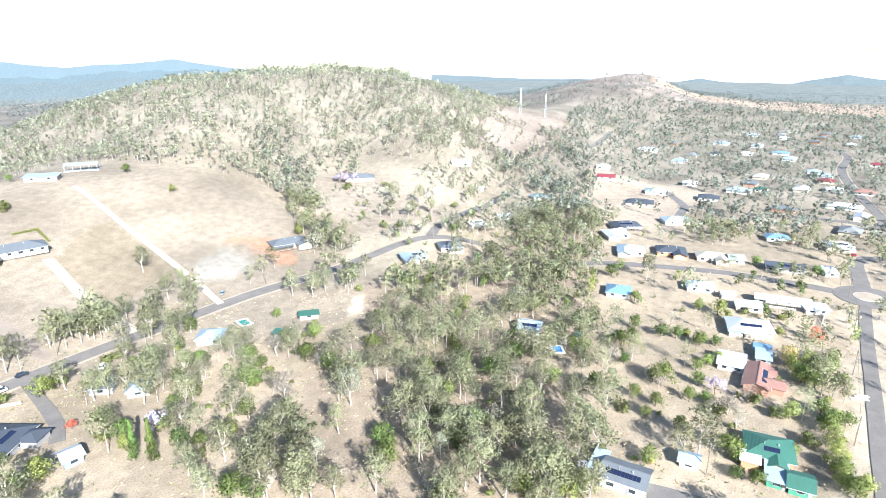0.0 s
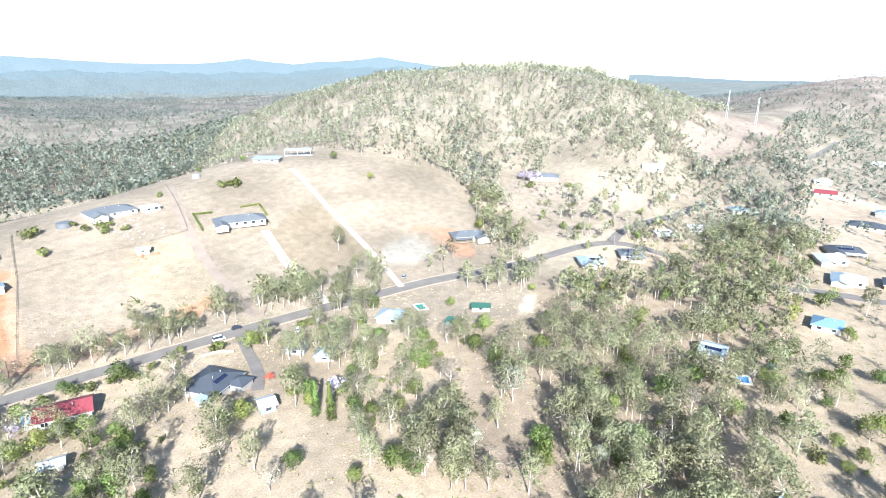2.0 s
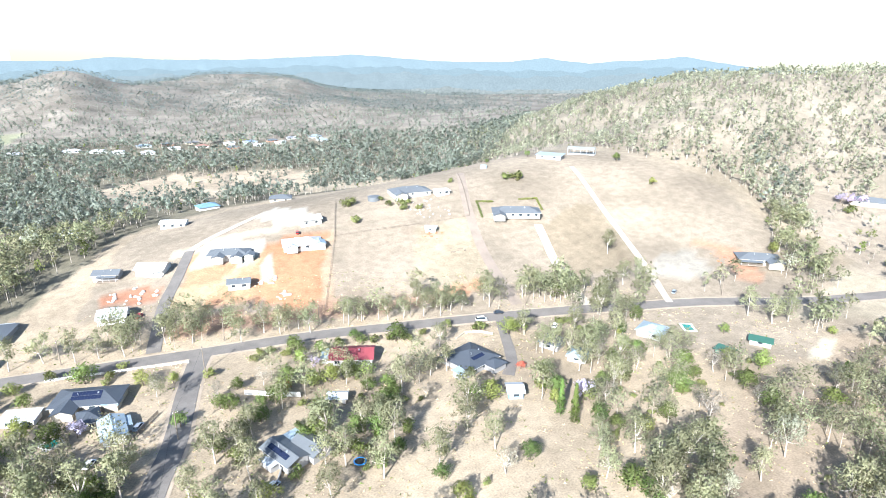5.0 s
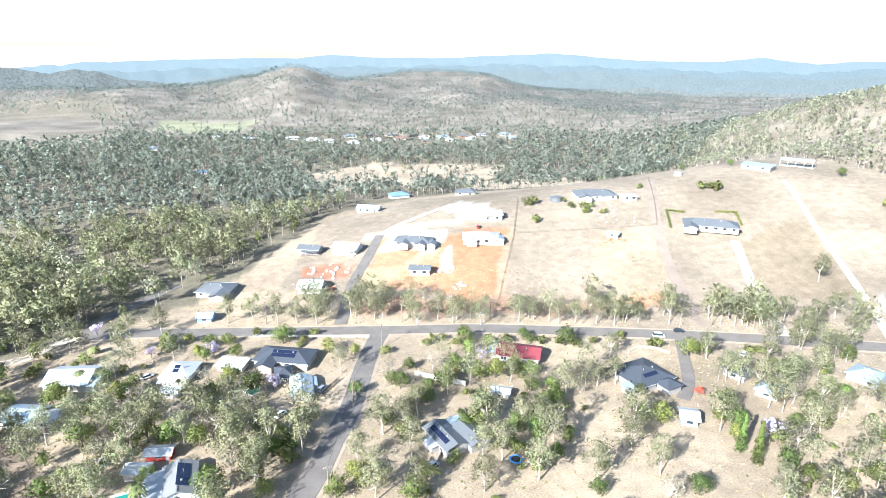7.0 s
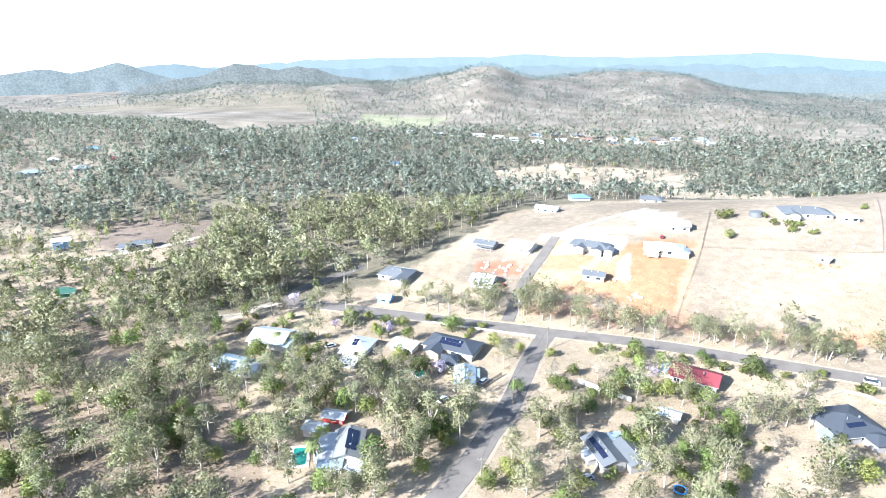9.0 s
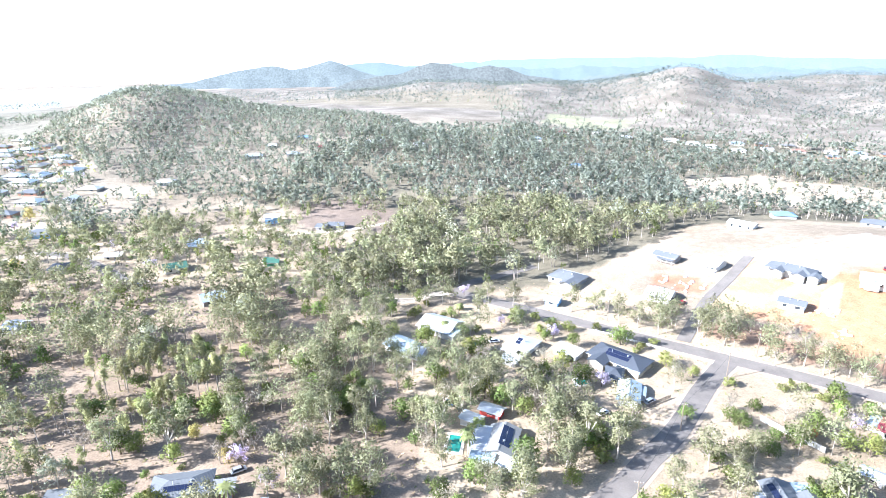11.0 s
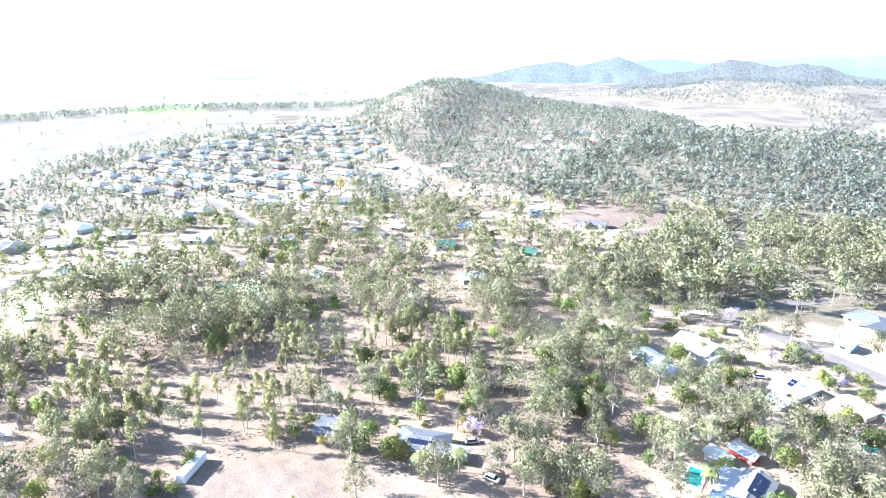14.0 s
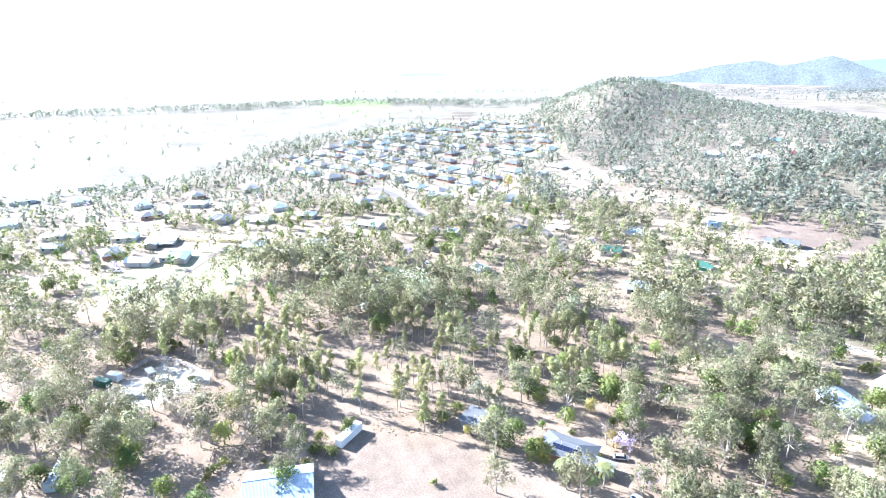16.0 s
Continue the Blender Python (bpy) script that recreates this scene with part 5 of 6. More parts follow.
def low_tree(kind, rng, loose):
    """Light version of a tree for the far woods: so many leaf clumps round a few lobes, and two trunk triangles."""
    H, R = {"gum": (15, 6.2), "dry": (14, 5.0), "grey": (15, 6.2), "slim": (11.5, 2.2), "round": (7.5, 3.6), "bright": (7, 3.4), "bush": (2.5, 1.7), "bare": (9, 3.8), "jacaranda": (8, 4)}[kind]
    low = {"gum": 0.42, "dry": 0.42, "grey": 0.42, "slim": 0.40}.get(kind, 0.26)
    thin = 0.62 if kind == "bare" else 1.0
    n = max(4, loose // 14) if loose > 15 else 3
    cs, rad = [], []
    for i in range(n):
        a, u = rng.random() * 6.283, (i + rng.random()) / n
        rr = R * (0.72 * rng.random() ** 0.6) * math.sqrt(max(0.12, 1 - (1.7 * u - 0.7) ** 2))
        cs.append((rr * math.cos(a), rr * math.sin(a), H * (low + (0.93 - low) * u)))
        rad.append(R * (0.22 + 0.2 * rng.random()) * thin)
    size = 0.56 if loose > 300 else min(0.95 * (180 / loose) ** 0.42, 3.0) * min(1.0, R / 5)
    t, w = leaves(rng, cs, rad, max(1, loose // n), size * thin)
    t, nr = soften(t, w, (0, 0, H * 0.5), 0.25 if loose > 100 else 0.12)
    if loose < 10:       # at the far end only crowns show
        return t, nr
    g, h0 = (0.22 if kind != "bush" else 0.05), H * 0.62
    trunk = np.array([[(-g, 0, -1), (g, 0, -1), (0.0, 0, h0)], [(0, -g, -1), (0, g, -1), (0, 0.0, h0)]])
    return np.concatenate([trunk, t]), np.concatenate([np.array([(0, -1, 0.0), (1, 0, 0.0)]), nr])


PLANTED = []    # single trees and shrubs of the gardens, the road and the paddocks: x, y, size
PLANTED.append(("conifer", [(112, 136, 1.12), (113, 130, 1.22)]))
PLANTED.append(("bright", [(128, 193, 1.1), (96, 154, 1.1), (43, 190, 1.0), (49, 189, 1.1), (63, 189, 0.8), (134, 193, 0.8), (-53, 231, 0.7), (-12, 218, 0.9), (-32, 234, 0.5), (-61, 149, 0.7), (-105, 151, 0.9), (-104, 222, 0.7)]))
PLANTED.append(("bright", [(-2, 214, 0.7), (-87, 189, 0.6), (184, -8, 0.6), (198, -53, 0.9), (279, -38, 1.1), (283, -30, 0.8), (274, -41, 0.7), (284, -1, 0.8), (185, -63, 0.8), (178, -62, 0.9), (171, -61, 0.8), (165, -60, 0.8)]))
PLANTED.append(("bright", [(199, -66, 0.8), (228, -30, 0.6), (232, -34, 0.6), (178, -32, 0.4), (169, -35, 0.5), (-144, 75, 0.9), (-122, 79, 1.2), (-134, 96, 0.9), (-127, 108, 0.6), (-112, 88, 0.5), (-168, -32, 1.2), (-178, 12, 0.9)]))
PLANTED.append(("bright", [(-155, 22, 0.6), (303, 290, 0.8), (304, 198, 1.0), (405, 130, 0.7), (395, 114, 0.9), (251, 131, 0.5), (210, 152, 0.7), (191, 135, 0.9), (199, 126, 1.1)]))
PLANTED.append(("bush", [(45, 216, 1.4), (52, 215, 1.7), (60, 216, 1.8), (70, 215, 1.6), (74, 212, 1.5), (81, 211, 1.3), (88, 208, 1.6), (95, 209, 1.4), (108, 211, 1.5), (117, 202, 1.6), (120, 202, 1.8), (153, 191, 1.7)]))
PLANTED.append(("bush", [(157, 190, 1.6), (27, 218, 1.5), (30, 221, 1.5), (39, 217, 1.4), (26, 144, 1.6), (115, 152, 1.8), (58, 188, 1.6), (36, 179, 1.3), (-77, 229, 2.6), (-69, 235, 2.0), (-119, 215, 2.2), (-22, 151, 2.2)]))
PLANTED.append(("bush", [(-76, 235, 1.6), (-88, 213, 1.5), (-42, 236, 1.8), (-23, 228, 1.5), (10, 214, 1.6), (-19, 234, 1.4), (185, -1, 1.8), (192, -31, 2.0), (203, -43, 2.0), (291, -59, 1.6), (282, -65, 1.8), (327, -81, 2.0)]))
PLANTED.append(("bush", [(284, -50, 1.4), (221, -53, 1.3), (197, -48, 1.8), (228, -75, 2.0), (267, -61, 1.5), (184, -55, 2.0), (177, -50, 1.5), (237, 7, 1.4), (-144, 16, 1.6), (-151, 21, 1.5), (-148, 24, 1.5), (-147, -12, 1.2)]))
PLANTED.append(("bush", [(-151, -10, 1.2), (-154, -8, 1.2), (-156, -6, 1.2), (-151, 19, 1.5), (141, 339, 2.0), (145, 338, 1.6), (133, 341, 1.8), (148, 328, 1.6), (139, 331, 2.0), (106, 327, 2.0), (219, 341, 2.4), (225, 337, 2.4)]))
PLANTED.append(("bush", [(113, 356, 2.4), (132, 352, 1.5), (186, 359, 1.5), (110, 355, 2.2), (229, 339, 2.2), (224, 341, 2.0), (351, 151, 2.2), (415, 223, 2.6), (346, 160, 2.2), (433, 198, 1.8)]))
PLANTED.append(("round", [(67, 179, 0.7), (22, 176, 0.8), (56, 141, 0.8), (97, 170, 0.6), (18, 200, 0.7), (34, 221, 0.5), (-42, 141, 1.25), (-77, 192, 0.8), (-60, 230, 0.8), (-85, 144, 1.1), (-77, 174, 0.7), (11, 190, 0.8)]))
PLANTED.append(("round", [(-2, 185, 0.8), (-41, 169, 1.0), (-31, 164, 1.0), (-76, 148, 0.9), (-83, 151, 0.8), (-92, 208, 0.7), (-106, 218, 0.6), (206, -13, 1.35), (239, -1, 0.9), (248, -13, 0.85), (248, -19, 0.85), (244, -28, 0.85)]))
PLANTED.append(("round", [(246, -34, 0.7), (198, -22, 0.8), (199, -27, 0.7), (194, 25, 1.0), (224, -62, 1.0), (359, -64, 0.9), (350, -93, 0.9), (160, -33, 0.6), (159, -38, 0.7), (168, -34, 0.5), (-134, 77, 1.1), (-132, 72, 1.0)]))
PLANTED.append(("round", [(-125, 78, 0.9), (-136, 88, 0.4), (-152, 92, 1.1), (-148, 95, 1.0), (-152, 105, 1.0), (-141, 119, 1.3), (-150, 115, 1.1), (-135, 71, 0.7), (-153, 66, 0.7), (-123, 116, 0.6), (-116, 95, 0.4), (315, 339, 0.9)]))
PLANTED.append(("round", [(266, 384, 0.7), (329, 585, 0.5), (234, 392, 0.5), (-309, 116, 1.0), (-301, 122, 1.0), (-416, 192, 1.1), (-404, 155, 0.9), (-314, 223, 1.0)]))
PLANTED.append(("jacaranda", [(47, 203, 0.7), (-31, 193, 0.8), (-57, 221, 0.85), (-109, 247, 0.7), (-81, 224, 0.6), (206, -31, 0.9), (-117, 104, 0.75), (-102, 100, 0.7), (430, 232, 1.2), (429, 238, 1.0), (438, 228, 1.0), (-299, 99, 1.0)]))
PLANTED.append(("jacaranda", [(-275, 203, 0.9), (-418, 214, 0.9), (-495, 178, 0.8)]))
PLANTED.append(("flame", [(117, 167, 0.45), (34, 192, 0.45), (264, -74, 0.85)]))
PLANTED.append(("gum", [(70, 172, 0.95), (55, 155, 0.75), (50, 156, 0.8), (48, 133, 0.95), (80, 142, 0.8), (83, 130, 0.85), (132, 174, 0.8), (135, 171, 0.9), (139, 165, 0.9), (145, 163, 0.85), (137, 139, 0.9), (143, 141, 0.8)]))
PLANTED.append(("gum", [(97, 197, 0.7), (84, 178, 0.7), (91, 178, 0.75), (54, 186, 0.6), (18, 169, 0.8), (134, 190, 0.75), (151, 166, 0.9), (175, 190, 0.95), (40, 143, 0.9), (32, 131, 0.8), (155, 183, 0.8), (167, 171, 0.9)]))
PLANTED.append(("gum", [(154, 154, 0.8), (136, 156, 0.75), (14, 149, 0.9), (25, 236, 0.7), (35, 240, 0.9), (41, 236, 0.75), (53, 232, 0.95), (70, 232, 0.85), (76, 232, 0.6), (87, 228, 0.8), (94, 227, 0.75), (103, 225, 0.85)]))
PLANTED.append(("gum", [(110, 222, 0.8), (115, 224, 0.6), (121, 222, 0.6), (134, 219, 0.95), (153, 220, 0.75), (161, 217, 0.8), (164, 212, 0.8), (171, 210, 0.7), (176, 209, 0.75), (183, 211, 0.8), (175, 191, 0.9), (190, 202, 0.9)]))
PLANTED.append(("gum", [(-17, 166, 0.95), (-30, 141, 0.9), (-92, 226, 0.95), (-125, 253, 1.0), (-108, 270, 0.9), (-90, 177, 0.9), (-79, 174, 0.9), (-65, 171, 0.85), (-57, 184, 0.8), (-96, 171, 0.9), (-106, 174, 0.85), (-129, 202, 0.9)]))
PLANTED.append(("gum", [(-133, 198, 0.85), (-127, 230, 0.8), (-44, 183, 0.85), (-2, 146, 0.8), (6, 161, 0.9), (2, 136, 0.85), (-120, 171, 0.9), (-110, 166, 0.85), (-97, 147, 0.8), (-96, 160, 0.9), (-57, 251, 0.9), (-46, 252, 0.85)]))
PLANTED.append(("gum", [(-35, 247, 0.9), (-27, 247, 0.8), (-18, 244, 0.85), (-3, 248, 0.85), (7, 244, 0.8), (-83, 245, 0.8), (-95, 244, 0.7), (186, 5, 0.95), (179, 15, 0.9), (165, 9, 0.9), (157, 6, 1.0), (143, 14, 0.9)]))
PLANTED.append(("gum", [(171, 14, 0.85), (317, -6, 0.9), (164, -18, 0.75), (213, -72, 0.7), (215, -69, 0.7), (425, -88, 0.8), (421, -105, 0.9), (452, -143, 0.9), (412, -51, 0.8), (399, -90, 0.7), (222, -2, 0.8), (203, 15, 0.9)]))
PLANTED.append(("gum", [(-101, 106, 1.05), (-89, 98, 0.9), (-97, 112, 0.95), (-106, 82, 0.9), (-110, 80, 0.7), (-109, 130, 0.9), (-110, 125, 0.9), (-142, 141, 0.8), (-142, 151, 0.8), (-183, -49, 0.8), (-179, -45, 0.8), (-168, -9, 1.15)]))
PLANTED.append(("gum", [(-188, -39, 0.8), (-188, -32, 0.75), (-181, -57, 0.9), (-157, -43, 0.9), (-189, -19, 0.7), (-193, -26, 0.7), (-187, -63, 0.8), (-198, -57, 0.8), (-186, -65, 0.8), (-183, 10, 0.9), (135, 226, 0.95), (222, 239, 0.9)]))
PLANTED.append(("gum", [(165, 214, 0.8), (161, 222, 0.8), (173, 211, 0.85), (206, 209, 0.9), (214, 207, 0.9), (180, 195, 1.0), (116, 224, 0.85), (112, 230, 0.8), (104, 235, 0.85), (397, 570, 0.6), (406, 179, 0.9), (403, 157, 0.9)]))
PLANTED.append(("gum", [(384, 141, 0.8), (428, 125, 0.8), (367, 164, 0.8), (374, 150, 0.8), (237, 149, 0.9), (245, 147, 0.9), (234, 159, 0.9), (-390, 224, 1.2), (-313, 166, 0.9), (-290, 138, 0.9), (-308, 185, 0.9), (-298, 226, 1.0)]))
PLANTED.append(("bare", [(27, 199, 0.8), (76, 165, 0.7), (88, 181, 0.6), (-38, 150, 0.9), (-39, 176, 0.9), (-53, 187, 0.8), (-8, 208, 0.9), (-55, 200, 0.8), (-36, 193, 0.8), (196, -35, 0.8), (236, -71, 0.9), (192, -33, 0.8)]))
PLANTED.append(("bare", [(205, -41, 0.7), (242, -70, 0.8), (-138, 68, 0.7), (-122, 102, 0.8), (-131, 122, 0.9), (-157, 56, 1.0), (-129, 128, 0.9), (-164, 3, 1.1), (-163, 10, 1.0), (-171, -3, 1.0), (-216, -9, 0.9), (-160, 14, 0.9)]))
PLANTED.append(("palm", [(-60, 140, 1.0), (-100, 207, 0.8), (-102, 225, 0.8), (-59, 138, 0.9), (-113, 81, 1.0), (-107, 90, 1.0), (-106, 85, 0.8)]))
PLANTED.append(("gold", [(238, -59, 1.1), (159, -10, 0.3), (-137, 107, 0.8), (-120, 103, 0.7), (-142, 65, 0.5), (-433, 233, 1.3), (-344, 172, 0.8)]))
PLANTED.append(("grey", [(-153, 74, 0.7)]))
for kind, spots in PLANTED:
    for x, y, s in spots:
        tree(kind, x, y, s, 0.9 + 0.25 * tree_rng.random())

FOREST = scatter()
FOREST.sort(key=lambda q: math.hypot(q[0], q[1]))
SINGLE = collections.Counter({k: sum(len(q) for n, q in PLANTED if n == k) for k in VARIANTS})
JOINED = []
for q in FOREST:
    if SINGLE[q[2]] < 280 and math.hypot(q[0], q[1]) < 235:
        SINGLE[q[2]] += 1
        tree(q[2], q[0], q[1], q[3], 0.85 + 0.3 * tree_rng.random())
    else:
        JOINED.append(q)


def far_woods():
    rng = np.random.default_rng(31)
    kinds = sorted({q[2] for q in FOREST})
    bands = ((0, 260, 480, "near_woods"), (260, 430, 180, "woods"), (430, 760, 45, "hillside_woods"), (760, 1300, 15, "far_woods"), (1300, 9999, 5, "distant_woods"))
    for lo, hi, loose, name in bands:
        temps = {k: [low_tree(k, rng, loose) for _ in range(14)] for k in kinds}
        parts, idx, tint, nrms = [], [], [], []
        for x, y, k, s in JOINED:
            if not lo <= math.hypot(x, y) < hi:
                continue
            tp, nr = temps[k][int(rng.integers(14))]
            a = rng.random() * 6.283
            c, sn = math.cos(a), math.sin(a)
            w = s * (0.85 + 0.3 * rng.random()) * (1.25 if lo > 1000 else 1.0)
            v = tp.copy()
            vx, vy = v[..., 0] * w, v[..., 1] * w
            v[..., 0], v[..., 1], v[..., 2] = x + vx * c - vy * sn, y + vx * sn + vy * c, v[..., 2] * s + float(height(x, y))
            parts.append(v)
            nrms.append(np.stack([nr[..., 0] * c - nr[..., 1] * sn, nr[..., 0] * sn + nr[..., 1] * c, nr[..., 2]], -1))
            i = np.full(len(v), 1 + kinds.index(k))
            if lo < 1300:
                i[:2] = 0
            idx.append(i)
            tint.append(np.full(len(v), rng.random()))
        if parts:
            # from 430 m on, gums and shade trees take the haze-tinted leaves
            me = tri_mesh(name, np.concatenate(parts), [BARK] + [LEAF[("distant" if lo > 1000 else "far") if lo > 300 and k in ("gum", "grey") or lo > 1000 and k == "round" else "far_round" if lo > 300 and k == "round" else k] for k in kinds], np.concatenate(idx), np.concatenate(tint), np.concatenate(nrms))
            tagged(new(name, me), "grey-green open gum woodland on dry ground", "woods", kind="stuff")


far_woods()


STRAW = leaf("dry_grass_blades", (0.34, 0.27, 0.17))


def ground_litter():
    """Tufts of dry grass, twigs and small herbs on the near ground."""
    rng = np.random.default_rng(77)
    n = 26000
    a, r = np.radians(-114 + 228 * rng.random(n)), np.sqrt(85 ** 2 + (290 ** 2 - 85 ** 2) * rng.random(n))
    x, y = -r * np.sin(a), r * np.cos(a)
    patch = np.sin(x * 0.09 + 1.3 * np.sin(y * 0.07)) * np.sin(y * 0.1 + np.sin(x * 0.08))
    ok = (rng.random(n) < 0.55 + 0.5 * patch) & free_of_built(x, y, 0.8)
    for poly in (OPEN[12],):
        ok &= ~inside(poly, x, y)
    x, y = x[ok], y[ok]
    z = height(x, y)
    tr = []
    for k in range(3):
        s = 0.15 + 0.4 * rng.random(len(x))
        b = rng.random(len(x)) * 6.283
        ox, oy = rng.normal(size=len(x)) * 0.35, rng.normal(size=len(x)) * 0.35
        lean = rng.normal(size=(len(x), 2)) * 0.35
        cx, cy = x + ox, y + oy
        tr.append(np.stack([np.stack([cx - s * np.cos(b), cy - s * np.sin(b), z - 0.05], -1), np.stack([cx + s * np.cos(b), cy + s * np.sin(b), z - 0.05], -1),
                            np.stack([cx + lean[:, 0], cy + lean[:, 1], z + 0.15 + 0.45 * s], -1)], 1))
    tris = np.stack(tr, 1).reshape(-1, 3, 3)
    kind = np.repeat((rng.random(len(x)) < 0.3).astype(int), 3)
    me = tri_mesh("grass_tufts", tris, [STRAW, LEAF["bush"]], kind, np.repeat(rng.random(len(x)), 3))
    tagged(new("grass_tufts", me), "tufts of dry grass and low weeds on bare earth", "grass", kind="stuff")


ground_litter()


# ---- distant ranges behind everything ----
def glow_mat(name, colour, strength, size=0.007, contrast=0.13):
    """Slopes with the haze put in as glow: broad folds and fine woodland along the bearing and the level."""
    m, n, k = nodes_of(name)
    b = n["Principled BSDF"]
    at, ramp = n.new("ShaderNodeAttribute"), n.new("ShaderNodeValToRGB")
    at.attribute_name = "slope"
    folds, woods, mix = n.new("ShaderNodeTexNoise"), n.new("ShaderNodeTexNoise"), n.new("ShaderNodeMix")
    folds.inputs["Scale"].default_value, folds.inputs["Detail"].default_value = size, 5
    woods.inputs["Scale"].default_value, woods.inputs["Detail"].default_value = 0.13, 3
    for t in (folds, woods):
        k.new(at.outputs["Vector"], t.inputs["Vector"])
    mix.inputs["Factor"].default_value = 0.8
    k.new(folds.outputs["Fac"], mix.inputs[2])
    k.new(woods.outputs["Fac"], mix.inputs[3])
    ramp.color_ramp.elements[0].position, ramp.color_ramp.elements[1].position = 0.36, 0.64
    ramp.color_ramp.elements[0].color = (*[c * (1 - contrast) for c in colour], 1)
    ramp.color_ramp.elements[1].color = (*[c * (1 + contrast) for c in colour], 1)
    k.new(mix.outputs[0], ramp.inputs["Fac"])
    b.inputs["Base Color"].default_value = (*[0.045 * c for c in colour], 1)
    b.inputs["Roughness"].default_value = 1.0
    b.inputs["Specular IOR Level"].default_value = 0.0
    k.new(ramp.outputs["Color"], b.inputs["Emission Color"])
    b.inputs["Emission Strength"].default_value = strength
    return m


def far_range(name, lo, hi, d, tops, wave, seed, material, label, folds=1.0):
    """A distant range: slopes with folds between two bearings; tops gives the crest's height along it, wave its unevenness."""
    n, rows = int((hi - lo) / 0.25) + 1, 14
    verts, faces, slope = [], [], []
    for i in range(n):
        a = lo + (hi - lo) * i / (n - 1)
        top = float(np.interp(a, [p[0] for p in tops], [p[1] for p in tops]))
        top += wave * (0.6 * math.sin(a * 0.9 + seed) + 0.5 * math.sin(a * 2.1 + 2 * seed) + 0.3 * math.sin(a * 4.7 + seed * 3) + 0.22 * math.sin(a * 11.3 + seed))
        for j in range(rows):
            f = j / (rows - 1)
            fold = 200 * noise.noise(Vector((a * 0.55, f * 1.2, seed))) + 90 * noise.noise(Vector((a * 1.3, f * 2.4, seed + 5)))
            x, y = spot(a, d - (1 - f) * 420 + folds * fold * (1 - f) * min(1, 4 * f + 0.3))
            z = -120 + (top + 120) * f ** 0.85
            verts.append((x, y, z))
            slope += [radians(a) * d, z * 1.3, fold * 0.25]
    for i in range(n - 1):
        for j in range(rows - 1):
            q = i * rows + j
            faces.append((q, q + 1, q + rows + 1, q + rows))
    me = raw_mesh(name, verts, faces, material)
    me.attributes.new("slope", "FLOAT_VECTOR", "POINT").data.foreach_set("vector", slope)
    for p in me.polygons:
        p.use_smooth = True
    tagged(new(name, me), label, "backdrop", kind="structure")


# haze is painted: each range emits the tint of its distance
FAR_BLUE = glow_mat("far_hills_in_haze", (0.62, 0.79, 0.87), 0.223, contrast=0.09)
RIDGE_BLUE = glow_mat("ridge_hills_in_haze", (0.56, 0.71, 0.77), 0.214, contrast=0.10)
MID_BLUE = glow_mat("middle_hills_in_haze", (0.58, 0.69, 0.72), 0.214, contrast=0.12)
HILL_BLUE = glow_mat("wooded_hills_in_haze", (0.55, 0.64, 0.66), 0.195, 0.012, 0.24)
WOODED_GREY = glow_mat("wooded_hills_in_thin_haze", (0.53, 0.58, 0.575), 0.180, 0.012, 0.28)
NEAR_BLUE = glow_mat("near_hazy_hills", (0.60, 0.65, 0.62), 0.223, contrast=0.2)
PALE = glow_mat("pale_haze_glow", (1.0, 1.0, 0.99), 0.55)
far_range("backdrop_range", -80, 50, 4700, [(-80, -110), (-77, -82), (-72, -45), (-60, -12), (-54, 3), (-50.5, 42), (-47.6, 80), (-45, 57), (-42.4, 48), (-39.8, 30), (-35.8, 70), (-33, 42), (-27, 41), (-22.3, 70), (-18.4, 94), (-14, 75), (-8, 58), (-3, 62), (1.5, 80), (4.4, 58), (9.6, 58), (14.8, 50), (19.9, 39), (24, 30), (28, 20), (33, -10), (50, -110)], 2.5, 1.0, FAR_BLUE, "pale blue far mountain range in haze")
far_range("backdrop_ridge", -68, 44, 4150, [(-68, -110), (-60, -25), (-50, 12), (-46, 24), (-38, -12), (-30, -4), (-22, 14), (-14, 26), (-5, 10), (10, 8), (20, -10), (30, -40), (44, -110)], 9, 2.3, RIDGE_BLUE, "wooded ridge below the far range, blue with haze")
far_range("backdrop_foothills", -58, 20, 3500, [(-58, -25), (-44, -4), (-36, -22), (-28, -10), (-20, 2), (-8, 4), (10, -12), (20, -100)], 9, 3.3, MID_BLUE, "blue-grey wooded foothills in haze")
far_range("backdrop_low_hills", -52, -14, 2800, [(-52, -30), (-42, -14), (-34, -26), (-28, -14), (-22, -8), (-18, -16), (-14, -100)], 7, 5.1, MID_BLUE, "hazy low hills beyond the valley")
far_range("backdrop_valley_hills", -50, -16, 2400, [(-50, -30), (-38, -22), (-32, -30), (-27, -20), (-22, -24), (-16, -100)], 5, 0.9, NEAR_BLUE, "grey-green low hills in haze beyond the valley")
far_range("backdrop_east", -113, -70, 4500, [(-113, -58), (-108, -50), (-106.6, -38), (-105.6, -30), (-104.2, -15), (-102.3, -41), (-100.5, -71), (-95.4, -71), (-93.6, -45), (-91.9, -72), (-86, -62), (-80, -60), (-76, -52), (-73.5, -40), (-70, -30)], 2, 0.4, MID_BLUE, "low hills on the eastern skyline, blue with haze")
far_range("backdrop_far_peaks", 25, 40, 4000, [(25, -100), (28.7, 2), (31.9, 32), (34.5, 17), (37, 0), (40, -90)], 2, 3.1, RIDGE_BLUE, "peaks behind the wooded hills, pale blue with haze")
